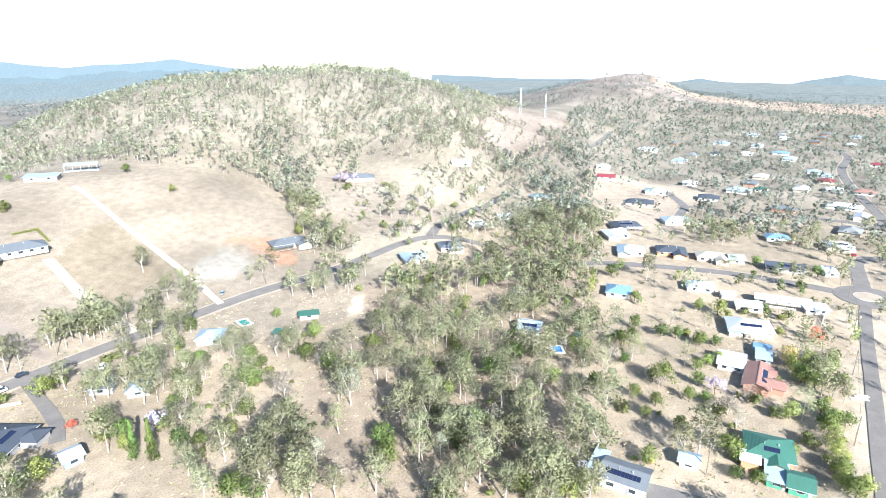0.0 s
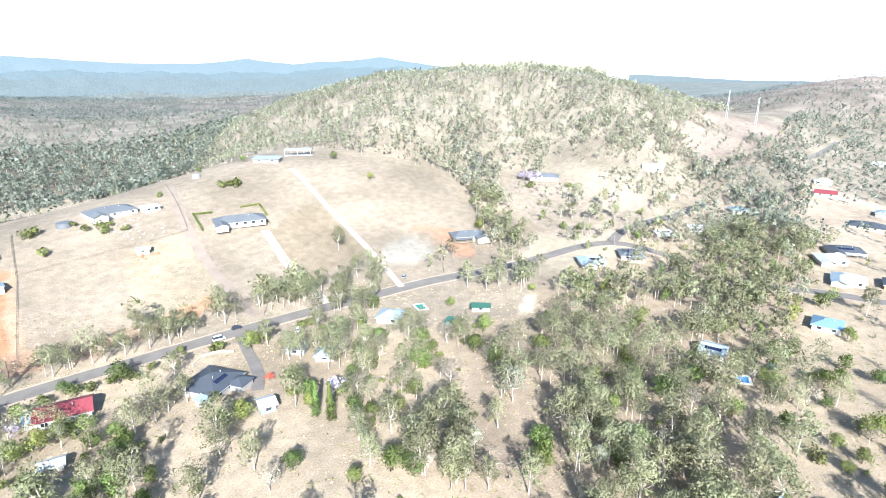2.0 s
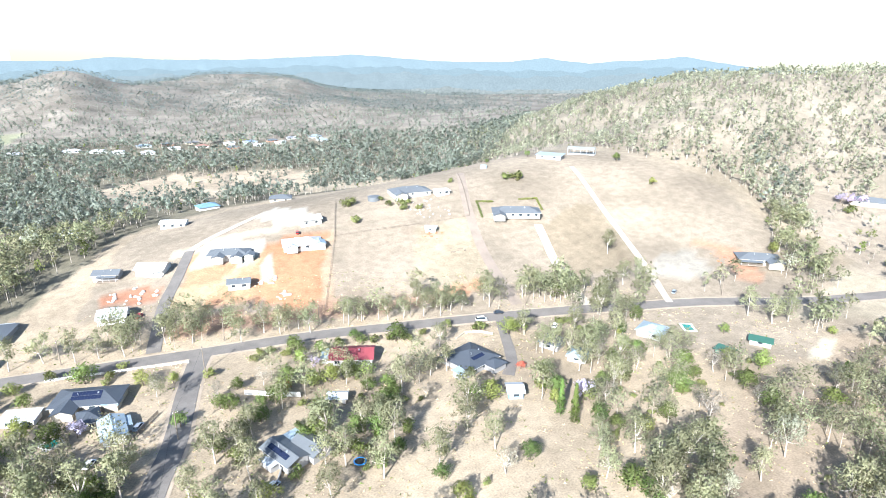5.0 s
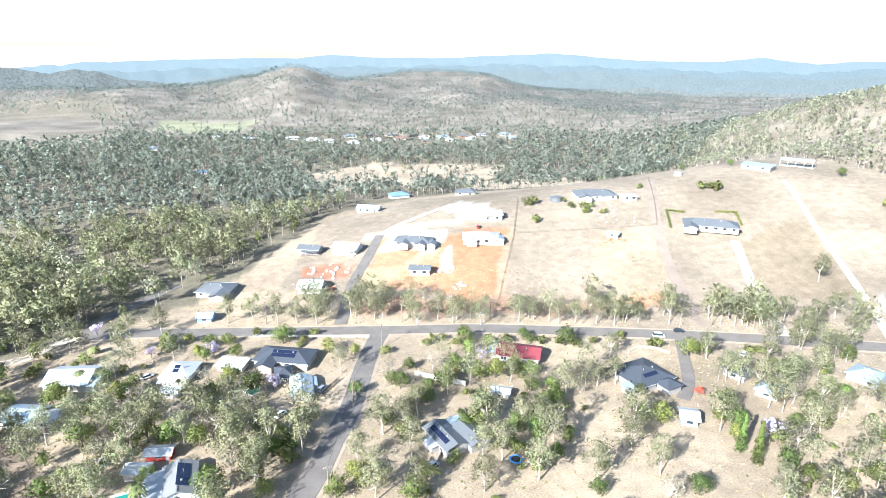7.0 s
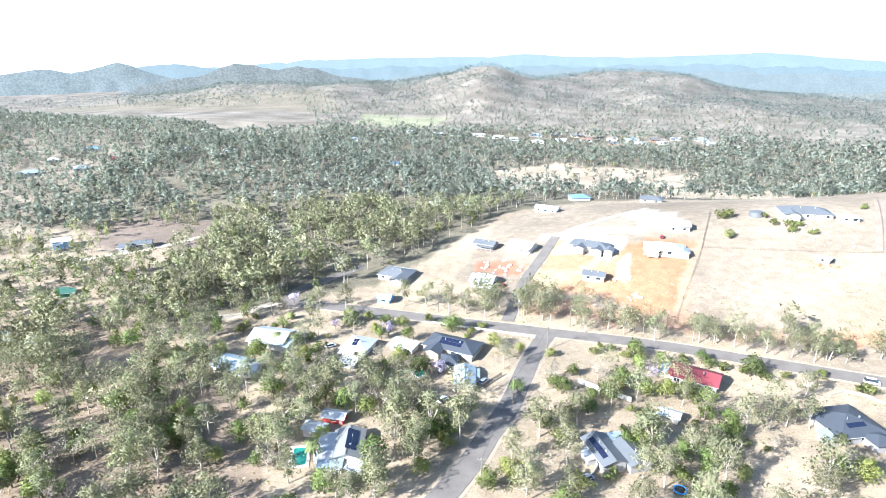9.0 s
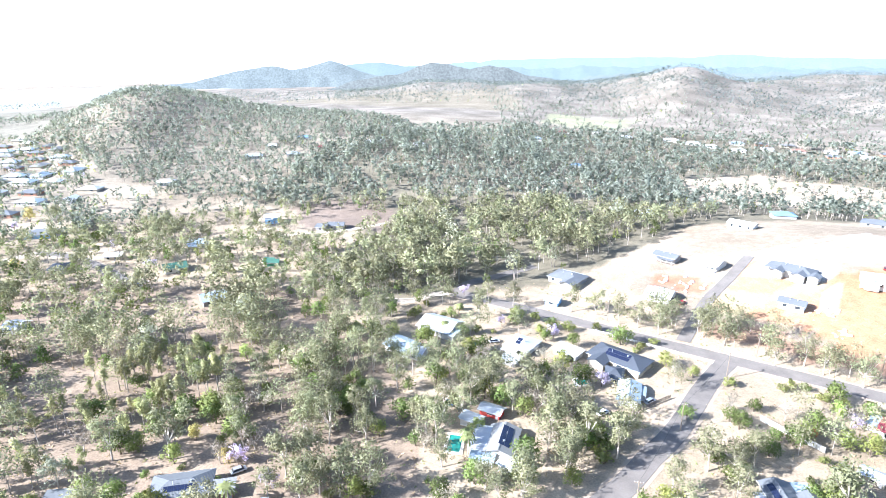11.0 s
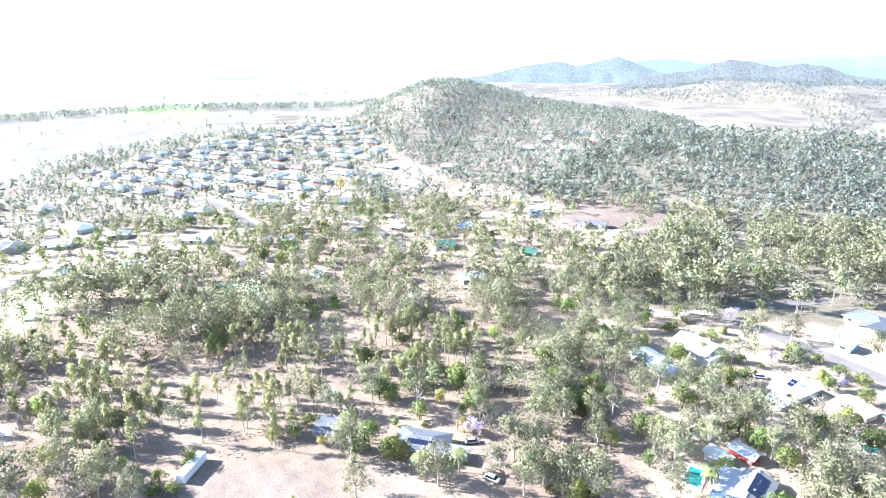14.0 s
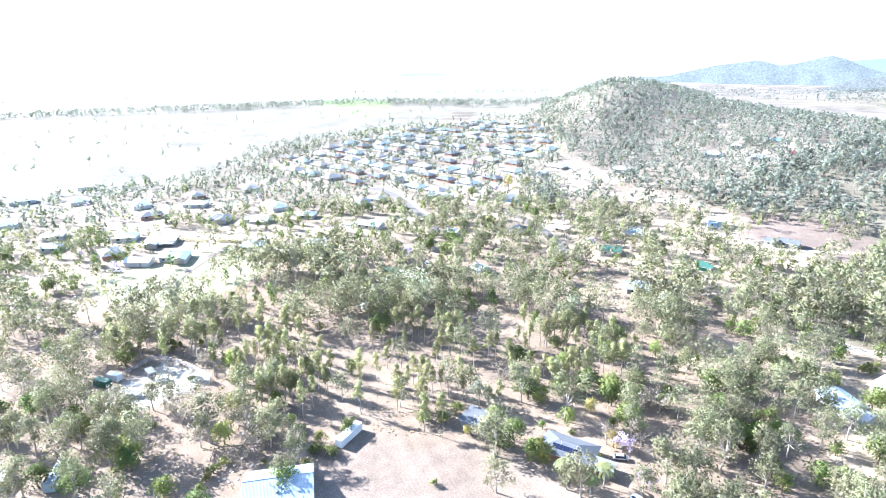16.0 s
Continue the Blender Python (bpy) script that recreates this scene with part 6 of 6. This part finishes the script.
far_range("backdrop_peaks", 27, 56, 3000, [(27, -110), (29.7, -28), (32.4, -8), (33.7, 12), (35.2, 46), (36.2, 61), (37.1, 50), (38.4, 28), (39.6, 18), (41.1, 37), (42.3, 33), (43.8, 21), (46, -4), (48, -30), (51, -42), (56, -110)], 1.5, 4.1, HILL_BLUE, "peaked hills beyond the plain, blue-grey with haze")
far_range("backdrop_wooded_hills", 6, 41, 2350, [(6, -70), (8, -44), (10.1, -9), (12.7, -11), (15.8, 8), (18.9, 25), (20.4, 47), (21.9, 55), (23.4, 44), (25.3, 56), (27.2, 65), (29.7, 29), (32, 15), (34.3, -3), (36.5, -29), (39.1, -53), (41, -90)], 3, 2.2, WOODED_GREY, "wooded hills beyond the fields, blue-grey with haze")
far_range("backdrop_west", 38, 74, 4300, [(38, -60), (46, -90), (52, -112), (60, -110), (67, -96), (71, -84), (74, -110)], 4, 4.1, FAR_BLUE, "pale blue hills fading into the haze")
# glowing white walls added behind the ranges in place of haze
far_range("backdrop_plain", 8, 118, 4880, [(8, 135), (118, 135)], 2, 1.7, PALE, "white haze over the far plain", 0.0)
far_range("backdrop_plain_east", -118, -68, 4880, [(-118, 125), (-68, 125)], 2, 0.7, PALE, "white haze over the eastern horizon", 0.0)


# ---- poles and masts ----
def power_pole(x, y, turn, h=10.5):
    root = thing("power_pole", pose(x, y, float(height(x, y)), 0, 0, turn), "grey timber power pole with a crossarm beside the road", "pole", "power poles")
    part("post", add_tube(bmesh.new(), (0, 0, -0.5), (0, 0, h), 0.19, 0.13, 8), TIMBER, root)
    part("crossarm", boxmesh(0, 0, h - 0.9, 2.4, 0.14, 0.16), TIMBER, root)
    for s in (-1.05, -0.4, 0.4, 1.05):
        part("insulator", add_tube(bmesh.new(), (s, 0, h - 0.74), (s, 0, h - 0.5), 0.06, 0.045, 6), PAINT_WHITE, root)
    return root


POLES = [(9, 219, 80), (19, 240, 80), (-3, 178, 10), (-10, 135, 10), (97, 226, 75), (58, 236, 80), (-40, 248, 85), (150, 213, 70), (188, -69, 15), (237, -81, 15), (279, -92, 15), (159, -25, 30), (323, -101, 20),
         (341, 20, 90), (339, 123, 40), (340, 97, 10), (383, 122, 60), (322, 141, 60), (280, 162, 60), (240, 178, 65), (-360, 150, 40), (-295, 200, 40)]
for p in POLES:
    power_pole(*p)


def cable(a, b, sag, n=10, r=0.03):
    a, b = Vector(a), Vector(b)
    side = (b - a).cross(Vector((0, 0, 1))).normalized() * r
    up = Vector((0, 0, r))
    verts, faces = [], []
    for i in range(n + 1):
        p = a.lerp(b, i / n) - Vector((0, 0, 4 * sag * (i / n) * (1 - i / n)))
        verts += [p + side, p + up, p - side, p - up]
    for i in range(n):
        for k in range(4):
            q = i * 4
            faces.append((q + k, q + (k + 1) % 4, q + 4 + (k + 1) % 4, q + 4 + k))
    me = raw_mesh("power_cable", verts, faces, RUBBER)
    tagged(new("power_cable", me), "thin black overhead cable between poles", "cable", "overhead cables")


for i, j in ((0, 2), (2, 3), (1, 5), (5, 4), (4, 7), (1, 6), (8, 9), (9, 10), (10, 12), (17, 18), (18, 19), (14, 15), (14, 16)):
    (x1, y1, _), (x2, y2, _) = POLES[i], POLES[j]
    cable((x1, y1, float(height(x1, y1)) + 9.9), (x2, y2, float(height(x2, y2)) + 9.9), 0.9)


def lattice_mast(az, d, h):
    x, y = spot(az, d)
    root = thing("radio_mast", pose(x, y, float(height(x, y))), "pale steel lattice radio mast on a bare hilltop", "mast", "radio masts")
    w = 1.1
    for sx in (-1, 1):
        for sy in (-1, 1):
            part("leg", add_tube(bmesh.new(), (sx * w, sy * w, -1), (sx * 0.35, sy * 0.35, h), 0.16, 0.1, 5), STEEL, root)
    for i in range(9):
        z0, z1 = h * i / 9, h * (i + 1) / 9
        r0, r1 = w + (0.35 - w) * i / 9, w + (0.35 - w) * (i + 1) / 9
        bm = bmesh.new()
        for s in (-1, 1):
            add_tube(bm, (-r0, s * r0, z0), (r1, s * r1, z1), 0.07, 0.07, 4)
            add_tube(bm, (s * r0, r0, z0), (s * r1, -r1, z1), 0.07, 0.07, 4)
        part("brace", bm, STEEL, root)
    for z, a in ((0.8, 0), (0.9, 120), (0.95, 240)):
        part("antenna", boxmesh(0.7 * math.cos(radians(a)), 0.7 * math.sin(radians(a)), h * z, 0.35, 0.35, 2.0), PAINT_WHITE, root)


lattice_mast(-78.3, 768, 31)
lattice_mast(-80.6, 768, 29)


# ---- vehicles ----
CAR_PAINT = {"dark": grain("dark_car_paint", (0.03, 0.035, 0.05), 1, 0.3, 0.3, 0.1, 0.0), "white": grain("white_car_paint", (0.75, 0.75, 0.75), 1, 0.3, 0.0, 0.06, 0.0),
             "red": grain("red_car_paint", (0.35, 0.02, 0.02), 1, 0.3, 0.1, 0.1, 0.0), "blue": grain("blue_car_paint", (0.05, 0.12, 0.4), 1, 0.3, 0.2, 0.1, 0.0), "silver": grain("silver_car_paint", (0.45, 0.46, 0.48), 1, 0.3, 0.6, 0.06, 0.0)}


def car(x, y, turn, paint, van=False):
    root = thing("car", pose(x, y, float(height(x, y)) + (0.2 if not van else 0.2), 0, 0, turn), "%s %s parked on dry ground" % (paint, "van" if van else "car"), "car", "parked cars")
    L, W, hb, ht = (5.0, 1.95, 1.1, 2.1) if van else (4.5, 1.8, 0.85, 1.48)
    bm = boxmesh(0, 0, 0.28, L, W, hb - 0.28, 0.14)
    body = part("body", bm, CAR_PAINT[paint], root)
    bm = bmesh.new()
    c0, c1 = (-L / 2 + 0.1, L / 2 - 1.2) if van else (-L / 2 + 0.45, L / 2 - 1.25)
    v = [bm.verts.new(q) for q in ((c0, -W / 2 + 0.08, hb - 0.03), (c1 + 0.55, -W / 2 + 0.08, hb - 0.03), (c1 + 0.55, W / 2 - 0.08, hb - 0.03), (c0, W / 2 - 0.08, hb - 0.03),
                                   (c0 + 0.4, -W / 2 + 0.25, ht), (c1 - 0.2, -W / 2 + 0.25, ht), (c1 - 0.2, W / 2 - 0.25, ht), (c0 + 0.4, W / 2 - 0.25, ht))]
    for q in ((0, 1, 5, 4), (1, 2, 6, 5), (2, 3, 7, 6), (3, 0, 4, 7)):
        bm.faces.new([v[i] for i in q])
    part("cabin_glass", bm, GLASS_DARK, root)
    part("cabin_roof", boxmesh((c0 + c1) / 2 + 0.1, 0, ht - 0.02, c1 - c0 - 0.5, W - 0.42, 0.06, 0.02), CAR_PAINT[paint], root)
    for sx in (-L * 0.3, L * 0.31):
        for sy in (-W / 2 + 0.1, W / 2 - 0.1):
            wheel = part("wheel", add_tube(bmesh.new(), (sx, sy - 0.1, 0.32), (sx, sy + 0.1, 0.32), 0.33, 0.33, 12), RUBBER, root)
    for sy in (-0.6, 0.6):
        part("headlight", boxmesh(L / 2 - 0.02, sy, 0.6, 0.08, 0.3, 0.14), PAINT_WHITE, body)
    return root


for q in ((134.5, 211.6, -16, "dark"), (124, 209, -16, "white", True), (-98.7, 95, 20, "white"), (-114.5, 101.5, 60, "silver"), (412, -90, 10, "red"), (396, -121, 80, "red"), (302, -84, 60, "silver"),
          (-12, 276, 70, "red"), (-17, 278, 60, "dark"), (-71, 205, 40, "silver"), (-78, 208, 40, "white"), (-279, 76, 30, "dark"), (-287, 106, 0, "white"), (-262, 184, 20, "blue"), (-340, -51, 70, "white", True),
          (19, 143, 30, "silver"), (-46, 207, 70, "dark"), (72, 329, 80, "red"), (-14, 190, 60, "silver"), (-27, 176, 60, "white"), (150, 190, 40, "white"), (221, 190, 30, "silver")):
    car(*q)


# ---- tanks, pools, containers, sheds ----
def tank(x, y, r, h, mat, look_words):
    root = thing("water_tank", pose(x, y, float(height(x, y))), look_words, "water tank", "water tanks")
    part("shell", add_tube(bmesh.new(), (0, 0, -0.4), (0, 0, h), r, r, 24), mat, root)
    part("lid", add_tube(bmesh.new(), (0, 0, h), (0, 0, h + r * 0.22), r * 1.03, 0.25, 24), mat, root)


tank(129, 357, 4.0, 2.4, ROOF_MAT["slate"], "round blue-grey steel water tank on a paddock")
tank(222, 376, 2.6, 2.2, ROOF_MAT["tin"], "round pale steel water tank by a fence")
tank(149, 9, 2.0, 2.6, STEEL, "round galvanised water tank beside a shed")
tank(-246, 60, 2.0, 1.8, PAINT_WHITE, "white domed tank under gum trees")
tank(-85, 201, 2.2, 0.9, ROOF_MAT["green"], "low round green tank on the grass")


def pool(x, y, turn, L, W, water, label):
    root = thing("swimming_pool", pose(x, y, float(height(x, y)), 0, 0, turn), label, "pool", "pools")
    bm = bmesh.new()
    for cx, cy, sx, sy in ((0, -W / 2 - 0.5, L + 2, 1.0), (0, W / 2 + 0.5, L + 2, 1.0), (-L / 2 - 0.5, 0, 1.0, W), (L / 2 + 0.5, 0, 1.0, W)):
        add_box(bm, cx, cy, 0.0, sx, sy, 0.22)
    part("paving", bm, CONCRETE, root)
    part("water", boxmesh(0, 0, 0.0, L, W, 0.14), water, root)


pool(-64.5, 140.5, 106, 8, 4, POOL, "green swimming pool with pale paving behind a house")
pool(222, 27, 20, 5, 3.4, POOL_BLUE, "blue garden pool beside the trees")
pool(-38, 193, 30, 4, 3.4, POOL, "small turquoise pool in a garden")
pool(201, 163, 60, 6, 3.6, POOL, "turquoise pool beside a house under trees")


def trampoline(x, y):
    root = thing("trampoline", pose(x, y, float(height(x, y))), "round trampoline with a blue rim on dry grass", "trampoline", "trampolines")
    part("mat", add_tube(bmesh.new(), (0, 0, 0.78), (0, 0, 0.84), 1.5, 1.5, 20), RUBBER, root)
    bm = bmesh.new()
    for i in range(20):
        a, b = i / 20 * 6.2832, (i + 1) / 20 * 6.2832
        add_tube(bm, (1.75 * math.cos(a), 1.75 * math.sin(a), 0.82), (1.75 * math.cos(b), 1.75 * math.sin(b), 0.82), 0.22, 0.22, 5)
    part("rim", bm, POOL_BLUE, root)
    for i in range(6):
        a = i / 6 * 6.2832
        part("leg", add_tube(bmesh.new(), (1.7 * math.cos(a), 1.7 * math.sin(a), -0.2), (1.7 * math.cos(a), 1.7 * math.sin(a), 0.8), 0.05, 0.05, 5), STEEL, root)


for q in ((44, 142), (-75, 159), (237, 20)):
    trampoline(*q)


def container(x, y, turn, L, W, h, mat, label, name="shipping_container"):
    """Long box with ribbed sides, a frame and end doors."""
    root = thing(name, pose(x, y, float(height(x, y)), 0, 0, turn), label, "container", "containers")
    part("shell", boxmesh(0, 0, 0.15, L, W, h), mat, root)
    bm = bmesh.new()
    for i in range(int(L / 0.5)):
        for s in (-1, 1):
            add_box(bm, -L / 2 + 0.25 + i * 0.5, s * (W / 2 + 0.03), 0.35, 0.22, 0.06, h - 0.4)
    part("ribs", bm, mat, root)
    for s in (-0.25, 0.25):
        part("end_door", boxmesh(-L / 2 - 0.03, s * W, 0.25, 0.06, W * 0.46, h - 0.25), mat, root)
    part("roof_sheet", boxmesh(0, 0, h + 0.15, L + 0.12, W + 0.12, 0.07), mat, root)
    part("base_frame", boxmesh(0, 0, -0.2, L, W * 0.9, 0.36), TIMBER, root)


container(-154.3, 30.6, 130, 10.5, 2.5, 2.6, PAINT_WHITE, "long white storage container at the edge of a dry field")
container(-166.5, -49, 165, 10.0, 3.2, 2.8, ROOF_MAT["tin"], "long pale green site hut with a light roof")
container(-170.5, -62.5, 165, 6.5, 2.5, 2.5, ROOF_MAT["tin"], "pale blue-grey shed beside the fence", "store_shed")
container(-216.5, -43.5, 50, 6, 2.5, 2.5, ROOF_MAT["green"], "green storage container in a works yard")
container(-219.5, -40, 50, 5, 2.4, 2.4, PAINT_WHITE, "white storage container in a works yard")
container(-217, -28, 20, 5, 2.4, 2.4, ROOF_MAT["slate"], "grey storage container in a works yard")
container(-212, -24, 80, 4, 2.0, 1.6, PAINT_WHITE, "white plant crate in a works yard")
container(-205, -33, 60, 5, 2.2, 1.2, STEEL, "low steel trough in a works yard")

PLACES_EXTRA = [(-137, 7.5, 80, 17, 12.5, 3.8, "gable", "tin", "white", 0), (-64, 152, 88, 4, 6, 2.6, "flat", "white", "white", 0), (-45, 137, 88, 5, 6, 2.5, "flat", "white", "white", 0)]
for p in PLACES_EXTRA:
    house(*p, house_rng, "houses of the district")


# ---- open steel shed on the ridge ----
def pavilion(x, y, turn, L, W, h):
    root = thing("open_shed", pose(x, y, float(height(x, y)), 0, 0, turn), "open-sided steel shed with a pale roof on the ridge", "shed")
    for i in range(5):
        for s in (-1, 1):
            part("post", boxmesh(-L / 2 + L * i / 4, s * W / 2, -1.0, 0.25, 0.25, h + 1.0), STEEL, root)
    for s in (-1, 1):
        part("beam", boxmesh(0, s * W / 2, h, L + 0.4, 0.2, 0.35), STEEL, root)
    v, f = roof_mesh("gable", L, W, h + 0.45, 0.5, 0.18)
    link_part("roof", raw_mesh("roof", v, f), ROOF_MAT["tin"], root)
    part("slab", boxmesh(0, 0, -0.8, L + 1, W + 1, 0.9), CONCRETE, root)


pavilion(309, 372, -50, 20, 11, 4.2)


# ---- fences, walls, hedges ----
def fence(points, gap, post_h, rails, mat, label, group, rail_h=0.09):
    line = smooth_line(points, gap) if len(points) > 2 else np.array([np.array(points[0]) + (np.array(points[1]) - np.array(points[0])) * i / max(1, int(math.dist(*points) / gap)) for i in range(max(1, int(math.dist(*points) / gap)) + 1)])
    x0, y0 = line[0]
    root = thing("fence", pose(0, 0, 0), label, "fence", group)
    me = bpy.data.meshes.new("post")
    bm = boxmesh(0, 0, -0.4, 0.16, 0.16, post_h + 0.4, 0.02)
    bm.to_mesh(me)
    bm.free()
    me.materials.append(mat)
    zs = [float(height(*p)) for p in line]
    for p, z in zip(line, zs):
        ob = new("post", me)
        ob.parent, ob.location = root, (p[0], p[1], z)
    for i in range(len(line) - 1):
        for k in range(rails):
            zz = post_h * (k + 1) / (rails + 0.3)
            bm = add_tube(bmesh.new(), (line[i][0], line[i][1], zs[i] + zz), (line[i + 1][0], line[i + 1][1], zs[i + 1] + zz), rail_h, rail_h, 4)
            part("rail", bm, mat, root)


fence([(90, 316.5), (128, 312), (172, 307)], 4.0, 1.3, 2, TIMBER, "grey timber post-and-rail paddock fence", "paddock fences")
fence([(90, 316.5), (107, 370)], 4.0, 1.3, 2, TIMBER, "grey timber post-and-rail paddock fence", "paddock fences")
fence([(173, 309), (184, 335), (202, 380)], 4.0, 1.3, 2, TIMBER, "grey timber post-and-rail paddock fence", "paddock fences")
fence([(64, 248), (90, 316)], 5.0, 1.2, 2, TIMBER, "weathered paddock fence along a dirt strip", "paddock fences", 0.05)
fence([(-164, -7), (-159, 14), (-163, 19)], 3.0, 0.8, 1, TIMBER, "low log barrier beside the trees", "yard fences", 0.2)
fence([(-144, -13), (-164, -8)], 2.5, 1.0, 2, TIMBER, "low timber garden fence", "yard fences")
fence([(-221, -38), (-229, -25), (-206, -8), (-198, -17)], 3.0, 1.8, 3, STEEL, "grey steel fence round a works yard", "yard fences", 0.06)
fence([(-18, 181), (-8, 196)], 2.5, 1.6, 4, TIMBER, "dark paling fence beside the side road", "yard fences", 0.12)
fence([(-44, 236), (4, 228)], 3.0, 1.2, 3, PAINT_WHITE, "white rail fence in front of a garden", "yard fences", 0.06)
fence([(-104, 82), (-118, 88), (-142, 66)], 4.0, 1.2, 2, TIMBER, "timber fence at the edge of a dry field", "yard fences", 0.06)
fence([(-345, -5), (-362, 25)], 4.0, 1.5, 3, TIMBER, "timber boundary fence beside a house block", "yard fences", 0.1)
fence([(280, -80), (300, -86)], 2.5, 1.5, 4, PAINT_WHITE, "white paling fence near the corner", "yard fences", 0.1)


def masonry(points, h, mat, label, w=0.35):
    bm = bmesh.new()
    for (x0, y0), (x1, y1) in zip(points, points[1:]):
        L, a = math.dist((x0, y0), (x1, y1)), math.atan2(y1 - y0, x1 - x0)
        z = float(height((x0 + x1) / 2, (y0 + y1) / 2))
        m = Matrix.Translation(((x0 + x1) / 2, (y0 + y1) / 2, z + h / 2 - 0.2)) @ Matrix.Rotation(a, 4, "Z") @ Matrix.Diagonal((L + w, w, h + 0.4, 1))
        bmesh.ops.create_cube(bm, size=1, matrix=m)
    me = bpy.data.meshes.new("garden_wall")
    bm.to_mesh(me)
    bm.free()
    me.materials.append(mat)
    tagged(new("garden_wall", me), label, "wall", "garden walls")


masonry([(20, 195.5), (28, 190.5), (37, 185.5)], 1.8, WALL_MAT["white"], "long white rendered garden wall")
masonry([(106, 199), (112, 202.5), (118, 201), (122, 196)], 1.0, WALL_MAT["cream"], "curved pale stone retaining wall below the road")
masonry([(20, 143), (24, 152)], 1.2, WALL_MAT["grey"], "grey retaining wall beside a house")


def hedge(points, h, w):
    rng = np.random.default_rng(7)
    line = np.concatenate([np.array([np.array(a) + (np.array(b) - np.array(a)) * i / 12 for i in range(13)]) for a, b in zip(points, points[1:])])
    tris, _ = leaves(rng, [(p[0], p[1], float(height(*p)) + h * 0.5) for p in line], [w] * len(line), 90, 0.35, 0.9)
    me = tri_mesh("hedge", tris, [LEAF["bush"]], tint=np.full(len(tris), 0.3))
    tagged(new("hedge", me), "clipped green hedge round a dry lawn", "hedge", "hedges")


hedge([(185, 321), (178, 302)], 1.6, 0.9)
hedge([(185, 321), (193.5, 316)], 1.6, 0.9)
hedge([(211, 311.5), (221.5, 308), (217, 295)], 1.6, 0.9)
hedge([(-392, -32), (-375, -5)], 2.0, 1.2)
hedge([(-372, 2), (-364, 18)], 2.0, 1.2)

# ---- round island in the road junction ----
_root = thing("traffic_island", pose(325.5, -110, 0.2), "round kerbed island with pale gravel in the junction", "island")
part("apron", add_tube(bmesh.new(), (0, 0, -0.1), (0, 0, 0.06), 15, 15, 40), ASPHALT, _root)
part("kerb", add_tube(bmesh.new(), (0, 0, 0.0), (0, 0, 0.22), 6.4, 6.3, 36), CONCRETE, _root)
part("gravel_bed", add_tube(bmesh.new(), (0, 0, 0.1), (0, 0, 0.28), 6.0, 5.9, 36), VERGE, _root)


# ---- earth heaps, rubble and stones on the building sites ----
def rubble(x, y, spread, n, size, mat, label, seed):
    rng = np.random.default_rng(seed)
    root = thing("rubble_heap", pose(x, y, float(height(x, y))), label, "rubble", "rubble heaps")
    for i in range(n):
        a, r = rng.random() * 6.283, spread * rng.random() ** 0.7
        px, py = r * math.cos(a), r * math.sin(a)
        s = size * (0.4 + 1.0 * rng.random())
        bm = bmesh.new()
        bmesh.ops.create_icosphere(bm, subdivisions=1, radius=s)
        for v in bm.verts:
            v.co *= 0.75 + 0.5 * rng.random()
            v.co.z *= 0.65
        bmesh.ops.translate(bm, verts=bm.verts, vec=(px, py, float(height(x + px, y + py)) - float(height(x, y)) + 0.2 * s))
        part("stone", bm, mat, root)


EARTH_RED = grain("red_earth_heap", (0.36, 0.15, 0.08), 1, 0.95)
rubble(46, 285, 5, 22, 0.8, CONCRETE, "scattered pale building stones on orange earth", 1)
rubble(50, 268, 3.5, 14, 0.8, CONCRETE, "heap of pale rubble on orange earth", 2)
rubble(142, 298, 7, 14, 0.9, EARTH_RED, "low heaps of red earth beside a trailer", 3)
rubble(148, 275, 5, 8, 0.5, TIMBER, "scattered dead branches on a dry paddock", 4)
rubble(-15, 299, 12, 30, 0.9, CONCRETE, "line of pale stones and cars on red earth", 5)
rubble(152, 325, 16, 30, 0.6, CONCRETE, "pale landscaping rocks in a dry garden", 6)
rubble(275, 205, 8, 10, 0.7, EARTH_RED, "low heaps of red earth near a house", 8)
rubble(-150, -3, 7, 12, 0.4, CONCRETE, "small pale stepping stones on dry grass", 9)


# ---- white sheets stacked on the verge ----
_root = thing("sheet_stack", pose(218.8, -78.6, float(height(218.8, -78.6)), 0, 0, -75), "loose stack of white sheets on the road verge", "building material")
for _i, (_x, _y, _a, _l) in enumerate(((-1.6, 0.2, 8, 3.2), (0.9, -0.5, -12, 3.0), (0.2, 1.2, 20, 2.6), (2.2, 0.9, 4, 2.2))):
    _p = part("sheet", boxmesh(0, 0, 0, _l, 1.5, 0.25), PAINT_WHITE, _root)
    _p.matrix_local = pose(_x, _y, 0.14 * _i, 0, 0, _a)
